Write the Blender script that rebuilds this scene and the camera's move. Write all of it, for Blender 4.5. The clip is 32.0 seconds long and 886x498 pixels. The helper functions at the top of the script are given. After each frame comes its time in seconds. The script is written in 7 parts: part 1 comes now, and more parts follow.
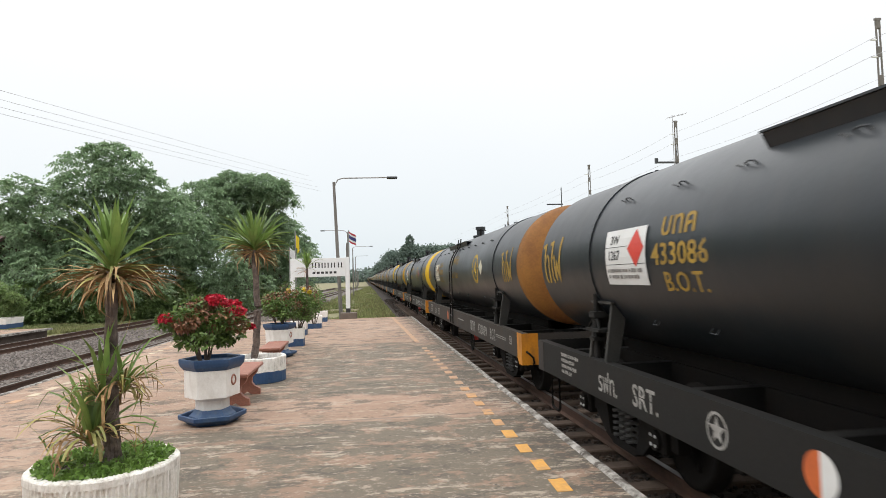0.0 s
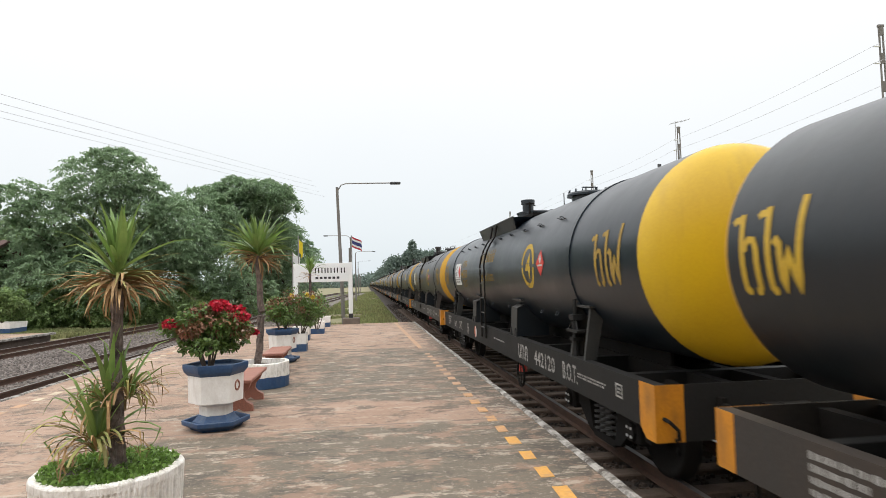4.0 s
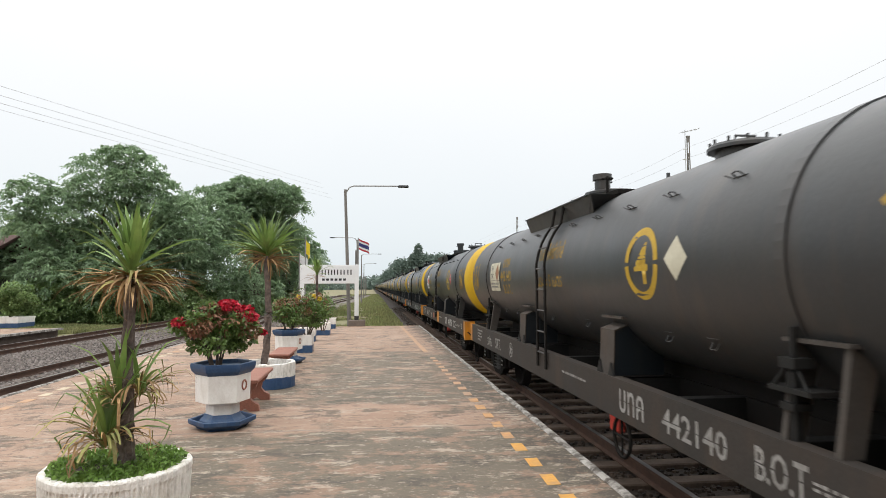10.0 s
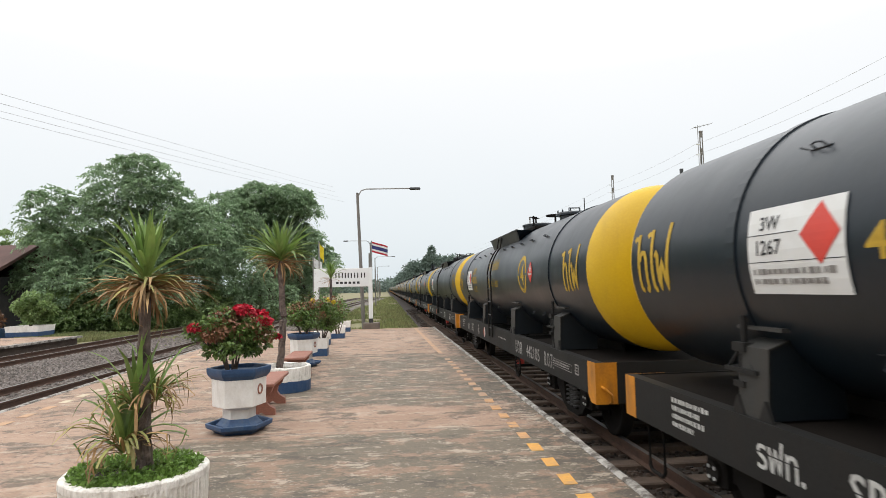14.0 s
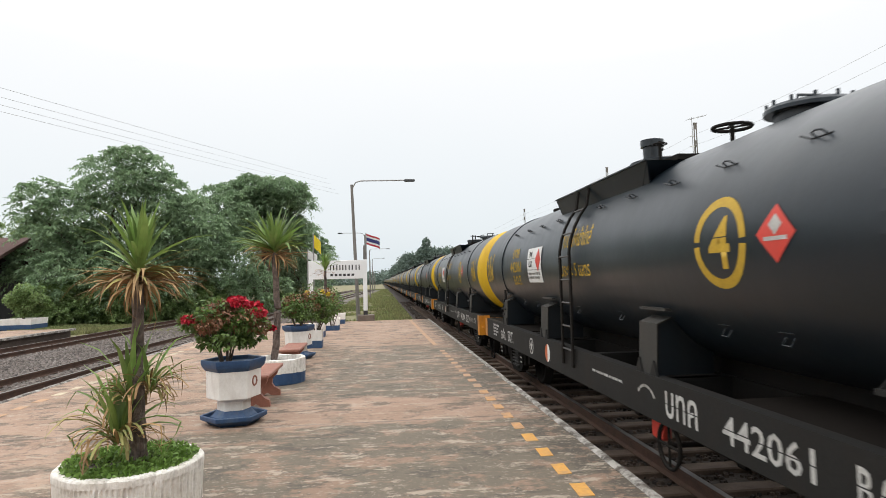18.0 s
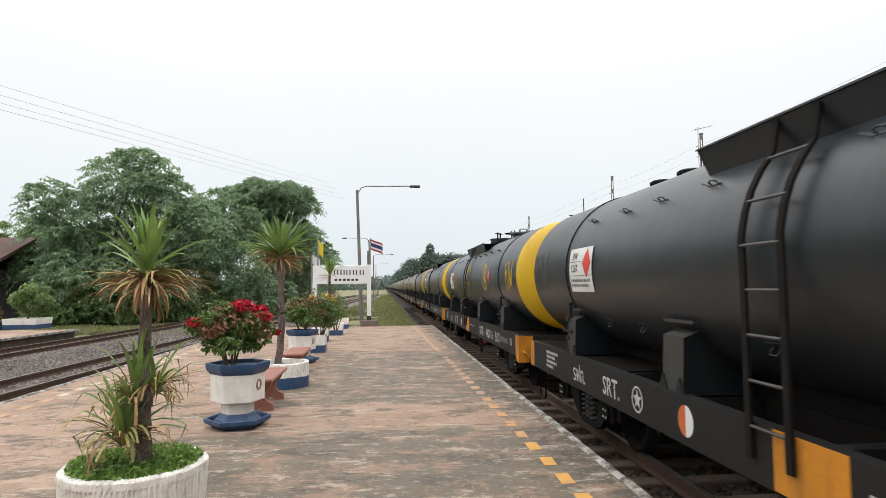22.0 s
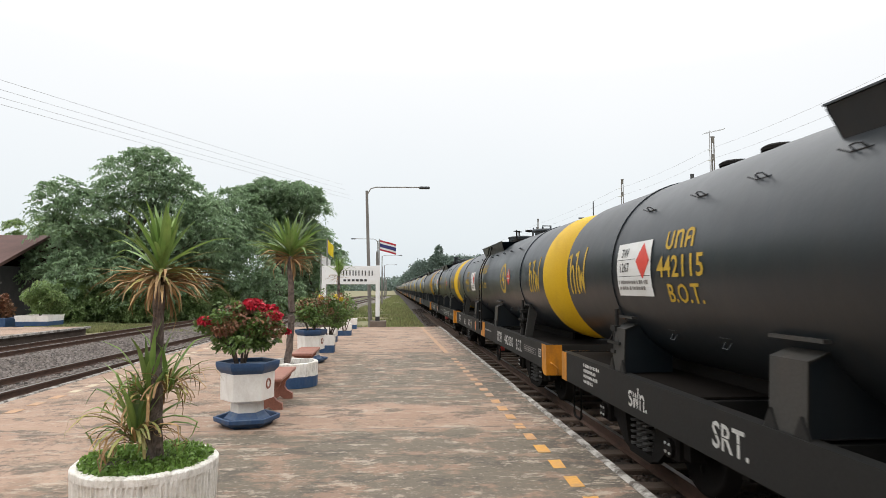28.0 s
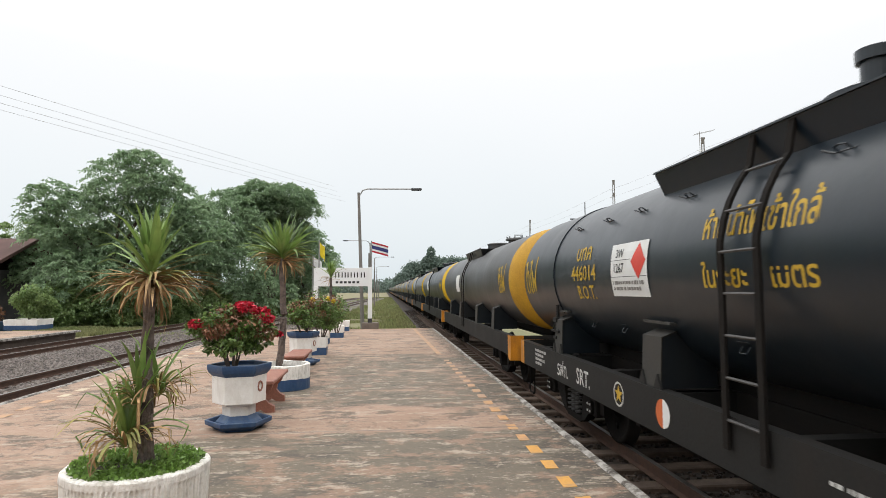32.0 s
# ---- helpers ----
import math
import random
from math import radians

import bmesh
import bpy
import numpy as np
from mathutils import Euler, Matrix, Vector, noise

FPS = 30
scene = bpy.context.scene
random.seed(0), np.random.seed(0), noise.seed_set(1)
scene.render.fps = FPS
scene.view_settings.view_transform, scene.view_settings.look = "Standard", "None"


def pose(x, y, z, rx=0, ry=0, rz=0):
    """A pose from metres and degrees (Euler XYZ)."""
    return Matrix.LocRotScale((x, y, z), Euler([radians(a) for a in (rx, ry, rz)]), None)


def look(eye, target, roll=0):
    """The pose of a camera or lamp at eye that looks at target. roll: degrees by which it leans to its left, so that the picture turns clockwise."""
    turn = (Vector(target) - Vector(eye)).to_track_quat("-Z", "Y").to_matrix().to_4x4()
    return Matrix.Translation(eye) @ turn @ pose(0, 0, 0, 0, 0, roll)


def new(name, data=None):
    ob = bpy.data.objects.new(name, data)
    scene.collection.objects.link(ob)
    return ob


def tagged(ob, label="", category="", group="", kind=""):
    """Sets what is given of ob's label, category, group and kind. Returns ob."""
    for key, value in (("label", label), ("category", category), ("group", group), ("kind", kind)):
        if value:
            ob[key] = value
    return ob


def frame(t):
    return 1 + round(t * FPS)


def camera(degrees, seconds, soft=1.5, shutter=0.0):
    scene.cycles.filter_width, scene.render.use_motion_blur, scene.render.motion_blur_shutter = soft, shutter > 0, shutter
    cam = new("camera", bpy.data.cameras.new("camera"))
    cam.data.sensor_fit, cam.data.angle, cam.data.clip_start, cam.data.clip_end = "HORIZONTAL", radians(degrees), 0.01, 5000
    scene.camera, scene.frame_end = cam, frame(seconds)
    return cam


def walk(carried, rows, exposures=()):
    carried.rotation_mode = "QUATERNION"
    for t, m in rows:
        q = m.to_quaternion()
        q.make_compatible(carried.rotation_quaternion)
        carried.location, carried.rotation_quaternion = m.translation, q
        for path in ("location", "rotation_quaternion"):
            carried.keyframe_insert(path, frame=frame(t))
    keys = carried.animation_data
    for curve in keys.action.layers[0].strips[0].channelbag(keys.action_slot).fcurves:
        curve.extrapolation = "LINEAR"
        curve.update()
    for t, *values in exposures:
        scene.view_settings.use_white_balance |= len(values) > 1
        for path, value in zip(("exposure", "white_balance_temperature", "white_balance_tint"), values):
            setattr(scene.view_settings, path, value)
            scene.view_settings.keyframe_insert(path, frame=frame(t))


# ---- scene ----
cam = camera(72.0, 32.0, soft=0.8, shutter=0.12)
PATH = [
    (0, (0.088, 0.0, 1.601), (0.347, 1.981, 1.692), -1.6),
    (0.5, (0.092, -0.009, 1.614), (0.407, 1.964, 1.711), -1.8),
    (1, (0.101, -0.004, 1.601), (0.396, 1.972, 1.686), -1.3),
    (1.5, (0.102, -0.002, 1.596), (0.395, 1.974, 1.686), -1.7),
    (2, (0.086, -0.006, 1.609), (0.39, 1.969, 1.704), -1.5),
    (2.5, (0.078, 0.004, 1.608), (0.354, 1.983, 1.697), -1.6),
    (3, (0.073, 0.002, 1.61), (0.34, 1.982, 1.703), -1.5),
    (3.5, (0.073, -0.006, 1.611), (0.331, 1.975, 1.719), -1.5),
    (5.5, (0.071, -0.01, 1.613), (0.316, 1.972, 1.721), -1.4),
    (6, (0.066, -0.007, 1.612), (0.312, 1.975, 1.72), -1.3),
    (6.5, (0.066, -0.016, 1.616), (0.31, 1.966, 1.727), -1.1),
    (7, (0.059, -0.01, 1.618), (0.295, 1.973, 1.729), -1.1),
    (7.5, (0.056, -0.016, 1.614), (0.282, 1.968, 1.724), -1.1),
    (8, (0.053, -0.007, 1.609), (0.285, 1.976, 1.726), -1.0),
    (8.5, (0.043, -0.013, 1.612), (0.29, 1.968, 1.724), -0.8),
    (9, (0.037, -0.01, 1.614), (0.284, 1.971, 1.732), -0.5),
    (9.5, (0.035, -0.015, 1.613), (0.287, 1.966, 1.73), -0.3),
    (10, (0.032, -0.01, 1.617), (0.264, 1.973, 1.739), -0.2),
    (10.5, (0.035, -0.013, 1.62), (0.256, 1.971, 1.745), -0.4),
    (11, (0.042, -0.009, 1.615), (0.256, 1.976, 1.741), -0.9),
    (11.5, (0.038, -0.012, 1.615), (0.239, 1.974, 1.743), -1.2),
    (12, (0.039, -0.012, 1.615), (0.234, 1.975, 1.746), -1.0),
    (12.5, (0.037, -0.017, 1.616), (0.227, 1.969, 1.753), -1.0),
    (13, (0.036, -0.01, 1.615), (0.231, 1.976, 1.749), -1.0),
    (13.5, (0.051, -0.009, 1.613), (0.237, 1.978, 1.743), -1.2),
    (14, (0.047, -0.007, 1.611), (0.236, 1.98, 1.738), -1.3),
    (14.5, (0.048, -0.006, 1.615), (0.242, 1.98, 1.741), -1.3),
    (16.5, (0.071, 0.01, 1.605), (0.303, 1.993, 1.723), -1.6),
    (17, (0.054, 0.007, 1.606), (0.262, 1.992, 1.726), -1.4),
    (17.5, (0.045, 0.001, 1.605), (0.228, 1.989, 1.725), -1.1),
    (18, (0.049, 0.0, 1.602), (0.255, 1.987, 1.703), -1.4),
    (18.5, (0.044, 0.007, 1.602), (0.247, 1.994, 1.708), -1.4),
    (19, (0.046, 0.002, 1.599), (0.249, 1.989, 1.708), -1.2),
    (19.5, (0.039, 0.002, 1.604), (0.235, 1.99, 1.719), -1.2),
    (20, (0.043, 0.003, 1.604), (0.229, 1.991, 1.72), -1.0),
    (20.5, (0.048, 0.001, 1.603), (0.231, 1.989, 1.721), -1.1),
    (21, (0.042, 0.005, 1.604), (0.242, 1.992, 1.717), -0.9),
    (21.5, (0.036, -0.005, 1.604), (0.226, 1.982, 1.73), -0.8),
    (22, (0.022, -0.008, 1.608), (0.216, 1.979, 1.73), -0.5),
    (22.5, (0.016, -0.002, 1.61), (0.205, 1.986, 1.726), -0.7),
    (23, (0.02, -0.009, 1.608), (0.215, 1.978, 1.728), -0.5),
    (23.5, (0.016, -0.008, 1.603), (0.203, 1.98, 1.719), -0.4),
    (24, (0.006, -0.006, 1.61), (0.192, 1.982, 1.732), -0.4),
    (24.5, (0.007, -0.012, 1.607), (0.188, 1.976, 1.733), -0.3),
    (25, (0.012, -0.014, 1.606), (0.189, 1.974, 1.735), -0.2),
    (25.5, (0.012, -0.01, 1.608), (0.177, 1.979, 1.731), -0.2),
    (27.5, (0.002, -0.002, 1.604), (0.173, 1.987, 1.72), 0.1),
    (28, (0.003, -0.008, 1.604), (0.169, 1.98, 1.731), 0.1),
    (28.5, (0.004, -0.011, 1.61), (0.166, 1.978, 1.747), 0.1),
    (29, (0.011, -0.007, 1.603), (0.182, 1.981, 1.732), -0.1),
    (29.5, (0.017, 0.0, 1.601), (0.197, 1.988, 1.721), -0.3),
    (30, (0.018, 0.003, 1.6), (0.213, 1.99, 1.717), -0.3),
    (30.5, (0.012, -0.002, 1.604), (0.208, 1.985, 1.73), -0.3),
    (31, (0.019, -0.008, 1.606), (0.222, 1.977, 1.739), -0.3),
    (31.5, (0.011, -0.012, 1.603), (0.203, 1.975, 1.732), -0.3),
    (32, (0.008, -0.013, 1.603), (0.199, 1.973, 1.735), -0.2),
]
walk(cam, [(t, look(e, p, r)) for t, e, p, r in PATH],
     exposures=((0, 0.05), (9, 0.03), (12, 0), (12.5, -0.1), (13, -0.1), (13.6, -0.06), (14, 0), (28.2, 0), (28.6, -0.08), (29.2, -0.08), (29.8, 0), (32, 0)))

# ---------------------------------------------------------------- world and sun
world = bpy.data.worlds.new("overcast")
scene.world = world
world.use_nodes = True
wn, wl = world.node_tree.nodes, world.node_tree.links
wn.clear()
w_out = wn.new("ShaderNodeOutputWorld")
w_bg = wn.new("ShaderNodeBackground")
w_sky = wn.new("ShaderNodeTexSky")
w_sky.sky_type = "NISHITA"
w_sky.sun_disc = False
w_sky.sun_elevation, w_sky.sun_rotation = radians(65), radians(236)
w_sky.dust_density = 4.0
w_tc = wn.new("ShaderNodeTexCoord")
w_sep = wn.new("ShaderNodeSeparateXYZ")
w_ramp = wn.new("ShaderNodeValToRGB")
w_ramp.color_ramp.elements[0].position, w_ramp.color_ramp.elements[0].color = 0.0, (0.70, 0.78, 0.83, 1)
w_ramp.color_ramp.elements[1].position, w_ramp.color_ramp.elements[1].color = 0.38, (0.99, 1.0, 1.01, 1)
e = w_ramp.color_ramp.elements.new(0.12)
e.color = (0.82, 0.875, 0.905, 1)
e = w_ramp.color_ramp.elements.new(0.85)
e.color = (2.25, 2.26, 2.25, 1)
w_noise = wn.new("ShaderNodeTexNoise")
w_noise.inputs["Scale"].default_value = 2.2
w_noise.inputs["Detail"].default_value = 5
w_add = wn.new("ShaderNodeMath")
w_add.operation = "MULTIPLY_ADD"
w_add.inputs[1].default_value = 0.10
w_mix = wn.new("ShaderNodeMixRGB")
w_mix.inputs["Fac"].default_value = 0.93
w_scl = wn.new("ShaderNodeMixRGB")
w_scl.blend_type = "MULTIPLY"
w_scl.inputs["Fac"].default_value = 1.0
w_scl.inputs["Color2"].default_value = (0.12, 0.12, 0.12, 1)
wl.new(w_tc.outputs["Generated"], w_sep.inputs[0])
wl.new(w_tc.outputs["Generated"], w_noise.inputs["Vector"])
wl.new(w_noise.outputs[0], w_add.inputs[0])
wl.new(w_sep.outputs["Z"], w_add.inputs[2])
wl.new(w_add.outputs[0], w_ramp.inputs[0])
wl.new(w_sky.outputs[0], w_scl.inputs["Color1"])
wl.new(w_scl.outputs[0], w_mix.inputs["Color1"])
wl.new(w_ramp.outputs[0], w_mix.inputs["Color2"])
wl.new(w_mix.outputs[0], w_bg.inputs["Color"])
w_bg.inputs["Strength"].default_value = 1.05
wl.new(w_bg.outputs[0], w_out.inputs["Surface"])

sun_data = bpy.data.lights.new("sun", "SUN")
sun_data.energy, sun_data.angle, sun_data.color = 0.5, radians(30), (1.0, 0.97, 0.92)
sun = new("sun", sun_data)
sun.matrix_world = look((-9, -6, 23), (0, 0, 0))


# ---------------------------------------------------------------- materials
def surf(name, base, rough=0.7, metal=0.0, tint=None, amount=0.35, scale=1.5, fine=25.0, fine_amount=0.25,
         bump=0.15, stain=None, stain_amount=0.0, stain_scale=(1, 1, 1), island=0.0, obj_random=0.0, spec=0.5, leafy=0.0, dent=0.0):
    """Two-scale procedural surface: broad tint patches, fine grain, optional streaky stain, bump."""
    m = bpy.data.materials.new(name)
    m.use_nodes = True
    n, l = m.node_tree.nodes, m.node_tree.links
    b = n["Principled BSDF"]
    b.inputs["Roughness"].default_value = rough
    b.inputs["Metallic"].default_value = metal
    b.inputs["Specular IOR Level"].default_value = spec
    tc = n.new("ShaderNodeTexCoord")
    big = n.new("ShaderNodeTexNoise")
    big.inputs["Scale"].default_value, big.inputs["Detail"].default_value, big.inputs["Roughness"].default_value = scale, 6, 0.62
    small = n.new("ShaderNodeTexNoise")
    small.inputs["Scale"].default_value, small.inputs["Detail"].default_value = fine, 4
    l.new(tc.outputs["Object"], big.inputs["Vector"])
    l.new(tc.outputs["Object"], small.inputs["Vector"])
    tint = tint or tuple(c * 0.6 for c in base)
    mix1 = n.new("ShaderNodeMixRGB")
    mix1.inputs["Color1"].default_value, mix1.inputs["Color2"].default_value = (*base, 1), (*tint, 1)
    r1 = n.new("ShaderNodeMapRange")
    r1.inputs["From Min"].default_value, r1.inputs["From Max"].default_value = 0.38, 0.68
    r1.inputs["To Max"].default_value = amount
    l.new(big.outputs[0], r1.inputs[0])
    l.new(r1.outputs[0], mix1.inputs["Fac"])
    mix2 = n.new("ShaderNodeMixRGB")
    mix2.blend_type = "OVERLAY"
    mix2.inputs["Fac"].default_value = fine_amount
    l.new(mix1.outputs[0], mix2.inputs["Color1"])
    l.new(small.outputs[0], mix2.inputs["Color2"])
    last = mix2.outputs[0]
    if stain:
        mp = n.new("ShaderNodeMapping")
        mp.inputs["Scale"].default_value = stain_scale
        sn = n.new("ShaderNodeTexNoise")
        sn.inputs["Scale"].default_value, sn.inputs["Detail"].default_value = 1.0, 5
        l.new(tc.outputs["Object"], mp.inputs["Vector"])
        l.new(mp.outputs[0], sn.inputs["Vector"])
        r2 = n.new("ShaderNodeMapRange")
        r2.inputs["From Min"].default_value, r2.inputs["From Max"].default_value = 0.5, 0.72
        r2.inputs["To Max"].default_value = stain_amount
        l.new(sn.outputs[0], r2.inputs[0])
        mix3 = n.new("ShaderNodeMixRGB")
        mix3.inputs["Color2"].default_value = (*stain, 1)
        l.new(r2.outputs[0], mix3.inputs["Fac"])
        l.new(last, mix3.inputs["Color1"])
        last = mix3.outputs[0]
    if island or obj_random:
        hsv = n.new("ShaderNodeHueSaturation")
        if island:
            rnd = n.new("ShaderNodeNewGeometry").outputs["Random Per Island"]
        else:
            rnd = n.new("ShaderNodeObjectInfo").outputs["Random"]
        r3 = n.new("ShaderNodeMapRange")
        k = island or obj_random
        r3.inputs["To Min"].default_value, r3.inputs["To Max"].default_value = 1 - k, 1 + k
        l.new(rnd, r3.inputs[0])
        l.new(r3.outputs[0], hsv.inputs["Value"])
        l.new(last, hsv.inputs["Color"])
        last = hsv.outputs[0]
    l.new(last, b.inputs["Base Color"])
    rr = n.new("ShaderNodeMapRange")
    rr.inputs["To Min"].default_value, rr.inputs["To Max"].default_value = max(0.05, rough - 0.12), min(1.0, rough + 0.12)
    l.new(big.outputs[0], rr.inputs[0])
    l.new(rr.outputs[0], b.inputs["Roughness"])
    if leafy:
        tr = n.new("ShaderNodeBsdfTranslucent")
        mx = n.new("ShaderNodeMixShader")
        mx.inputs[0].default_value = leafy
        l.new(last, tr.inputs["Color"])
        l.new(b.outputs[0], mx.inputs[1])
        l.new(tr.outputs[0], mx.inputs[2])
        l.new(mx.outputs[0], n["Material Output"].inputs["Surface"])
    if bump:
        bp = n.new("ShaderNodeBump")
        bp.inputs["Strength"].default_value, bp.inputs["Distance"].default_value = bump, 0.02
        l.new(small.outputs[0], bp.inputs["Height"])
        l.new(bp.outputs[0], b.inputs["Normal"])
        if dent:
            dn = n.new("ShaderNodeTexNoise")
            dn.inputs["Scale"].default_value, dn.inputs["Detail"].default_value = 2.4, 2
            l.new(tc.outputs["Object"], dn.inputs["Vector"])
            b2 = n.new("ShaderNodeBump")
            b2.inputs["Strength"].default_value, b2.inputs["Distance"].default_value = dent, 0.25
            l.new(dn.outputs[0], b2.inputs["Height"])
            l.new(b2.outputs[0], bp.inputs["Normal"])
    return m


M = {}
M["black"] = surf("tank_black_paint", (0.0062, 0.0125, 0.0195), 0.33, spec=0.5, amount=0.6, tint=(0.0110, 0.0155, 0.0195), scale=0.9, fine=30, bump=0.02,
                  stain=(0.021, 0.0225, 0.0235), stain_amount=0.30, stain_scale=(3, 4.0, 0.35), dent=0.018)
M["grey"] = surf("tank_grey_weathered_paint", (0.029, 0.032, 0.035), 0.40, amount=0.7, tint=(0.046, 0.044, 0.041), scale=0.8, fine=30, bump=0.05,
                 stain=(0.080, 0.060, 0.045), stain_amount=0.5, stain_scale=(3, 4.0, 0.3), dent=0.025)
M["dull"] = surf("tank_dull_black_paint", (0.0090, 0.0140, 0.0190), 0.36, spec=0.5, amount=0.7, tint=(0.0165, 0.0190, 0.0210), scale=0.8, fine=30, bump=0.03,
                 stain=(0.030, 0.029, 0.028), stain_amount=0.4, stain_scale=(3, 4.0, 0.3), dent=0.02)
M["frame"] = surf("frame_black_paint", (0.0165, 0.0167, 0.0162), 0.66, spec=0.20, amount=0.6, tint=(0.0190, 0.0175, 0.0165), scale=1.2, fine=40, bump=0.08,
                  stain=(0.024, 0.018, 0.0145), stain_amount=0.35, stain_scale=(2, 3, 1))
M["frame_brown"] = surf("frame_brown_rusty_paint", (0.036, 0.027, 0.023), 0.7, amount=0.7, tint=(0.020, 0.018, 0.017), scale=1.5, fine=40, bump=0.12)
M["frame_worn"] = surf("weathered_brown_black_frame", (0.040, 0.036, 0.0325), 0.7, spec=0.25, amount=0.7, tint=(0.055, 0.043, 0.035), scale=1.4, fine=40, bump=0.1,
                       stain=(0.080, 0.054, 0.038), stain_amount=0.4, stain_scale=(2, 3, 1))
M["saddle"] = surf("dusty_saddle_paint", (0.034, 0.0345, 0.0325), 0.65, spec=0.3, amount=0.7, tint=(0.048, 0.045, 0.041), scale=3, fine=40, bump=0.08,
                   stain=(0.055, 0.044, 0.036), stain_amount=0.4, stain_scale=(4, 4, 1))
M["saddle_worn"] = surf("weathered_grey_saddle_paint", (0.068, 0.060, 0.053), 0.75, spec=0.25, amount=0.7, tint=(0.050, 0.042, 0.036), scale=3, fine=40, bump=0.1,
                        stain=(0.10, 0.065, 0.045), stain_amount=0.4, stain_scale=(4, 4, 1))
M["disc_red"] = surf("orange_red_disc_paint", (0.60, 0.135, 0.03), 0.55, amount=0.6, tint=(0.40, 0.09, 0.03), scale=5, fine=50, bump=0.03)
M["deck"] = surf("oily_deck_plate", (0.0125, 0.0100, 0.0085), 0.85, spec=0.08, amount=0.7, tint=(0.016, 0.0135, 0.012), scale=1.8, fine=40, bump=0.1)
M["under"] = surf("underframe_grime", (0.0125, 0.0115, 0.0108), 0.9, spec=0.12, amount=0.6, tint=(0.019, 0.015, 0.012), scale=4, fine=60, bump=0.2)
M["yellow"] = surf("yellow_enamel", (0.60, 0.385, 0.012), 0.42, amount=0.45, tint=(0.47, 0.28, 0.012), scale=1.2, fine=40, fine_amount=0.1, bump=0.03,
                   stain=(0.28, 0.18, 0.03), stain_amount=0.4, stain_scale=(4, 2, 0.6))
M["ochre"] = surf("ochre_dirty_enamel", (0.50, 0.28, 0.018), 0.55, amount=0.6, tint=(0.30, 0.15, 0.015), scale=1.3, fine=40, bump=0.06,
                  stain=(0.12, 0.07, 0.03), stain_amount=0.6, stain_scale=(4, 2, 0.5))
M["rusty"] = surf("rusty_orange_paint", (0.30, 0.13, 0.022), 0.7, amount=0.8, tint=(0.16, 0.06, 0.018), scale=1.6, fine=30, bump=0.12,
                  stain=(0.06, 0.035, 0.02), stain_amount=0.7, stain_scale=(3, 2, 0.4))
M["orange"] = surf("orange_end_paint", (0.58, 0.225, 0.013), 0.5, amount=0.6, tint=(0.36, 0.14, 0.013), scale=3, fine=40, bump=0.05,
                   stain=(0.10, 0.06, 0.03), stain_amount=0.5, stain_scale=(5, 5, 1.5))
M["lettering"] = surf("yellow_stencil_paint", (0.50, 0.32, 0.02), 0.55, amount=0.5, tint=(0.34, 0.21, 0.02), scale=6, fine=60, bump=0.02)
M["lettering_old"] = surf("faded_yellow_stencil_paint", (0.40, 0.25, 0.03), 0.65, amount=0.7, tint=(0.15, 0.10, 0.04), scale=5, fine=60, bump=0.02)
M["ghost"] = surf("overpainted_stencil", (0.070, 0.062, 0.045), 0.6, amount=0.6, tint=(0.032, 0.035, 0.035), scale=4, fine=60, bump=0.02)
M["white_letters"] = surf("white_stencil_paint", (0.52, 0.52, 0.50), 0.6, amount=0.6, tint=(0.27, 0.26, 0.25), scale=6, fine=60, bump=0.02)
M["white_letters_old"] = surf("dirty_white_stencil_paint", (0.34, 0.33, 0.31), 0.7, amount=0.6, tint=(0.12, 0.11, 0.10), scale=6, fine=60, bump=0.02)
M["placard"] = surf("white_placard", (0.70, 0.71, 0.70), 0.45, amount=0.3, tint=(0.5, 0.48, 0.42), scale=3, fine=60, fine_amount=0.08, bump=0.0)
M["placard_old"] = surf("yellowed_placard", (0.60, 0.57, 0.44), 0.5, amount=0.6, tint=(0.38, 0.34, 0.24), scale=3, fine=60, fine_amount=0.1, bump=0.0)
M["red"] = surf("red_sign_paint", (0.62, 0.055, 0.035), 0.45, amount=0.4, tint=(0.45, 0.05, 0.04), scale=5, fine=60, fine_amount=0.1, bump=0.0)
M["ink"] = surf("black_ink", (0.025, 0.025, 0.028), 0.5, bump=0.0)
M["rung_grey"] = surf("worn_grey_rung", (0.075, 0.072, 0.070), 0.5, 0.3, amount=0.5, scale=6, fine=60, bump=0.05)
M["rail_top"] = surf("polished_rail_head", (0.28, 0.26, 0.24), 0.35, 0.8, amount=0.4, scale=3, fine=50, bump=0.03)
M["rail_side"] = surf("rusty_rail", (0.080, 0.040, 0.025), 0.85, amount=0.6, tint=(0.036, 0.024, 0.020), scale=5, fine=60, bump=0.15)
M["concrete_sleeper"] = surf("sleeper_concrete", (0.16, 0.13, 0.11), 0.9, amount=0.6, tint=(0.09, 0.07, 0.055), scale=3, fine=50, bump=0.2)
M["ballast_dark"] = surf("oily_ballast", (0.044, 0.029, 0.0205), 0.95, amount=0.7, tint=(0.018, 0.0135, 0.011), scale=2.5, fine=30, bump=0.4, island=0.8)
M["sleeper_oily"] = surf("oily_sleeper", (0.105, 0.072, 0.052), 0.9, amount=0.8, tint=(0.045, 0.030, 0.022), scale=3, fine=50, bump=0.2)
M["ballast"] = surf("grey_ballast", (0.20, 0.175, 0.16), 0.95, amount=0.6, tint=(0.13, 0.105, 0.09), scale=1.5, fine=30, bump=0.4, island=0.5)
M["soil"] = surf("trodden_soil", (0.20, 0.145, 0.10), 0.95, amount=0.7, tint=(0.12, 0.10, 0.065), scale=0.4, fine=12, bump=0.4)
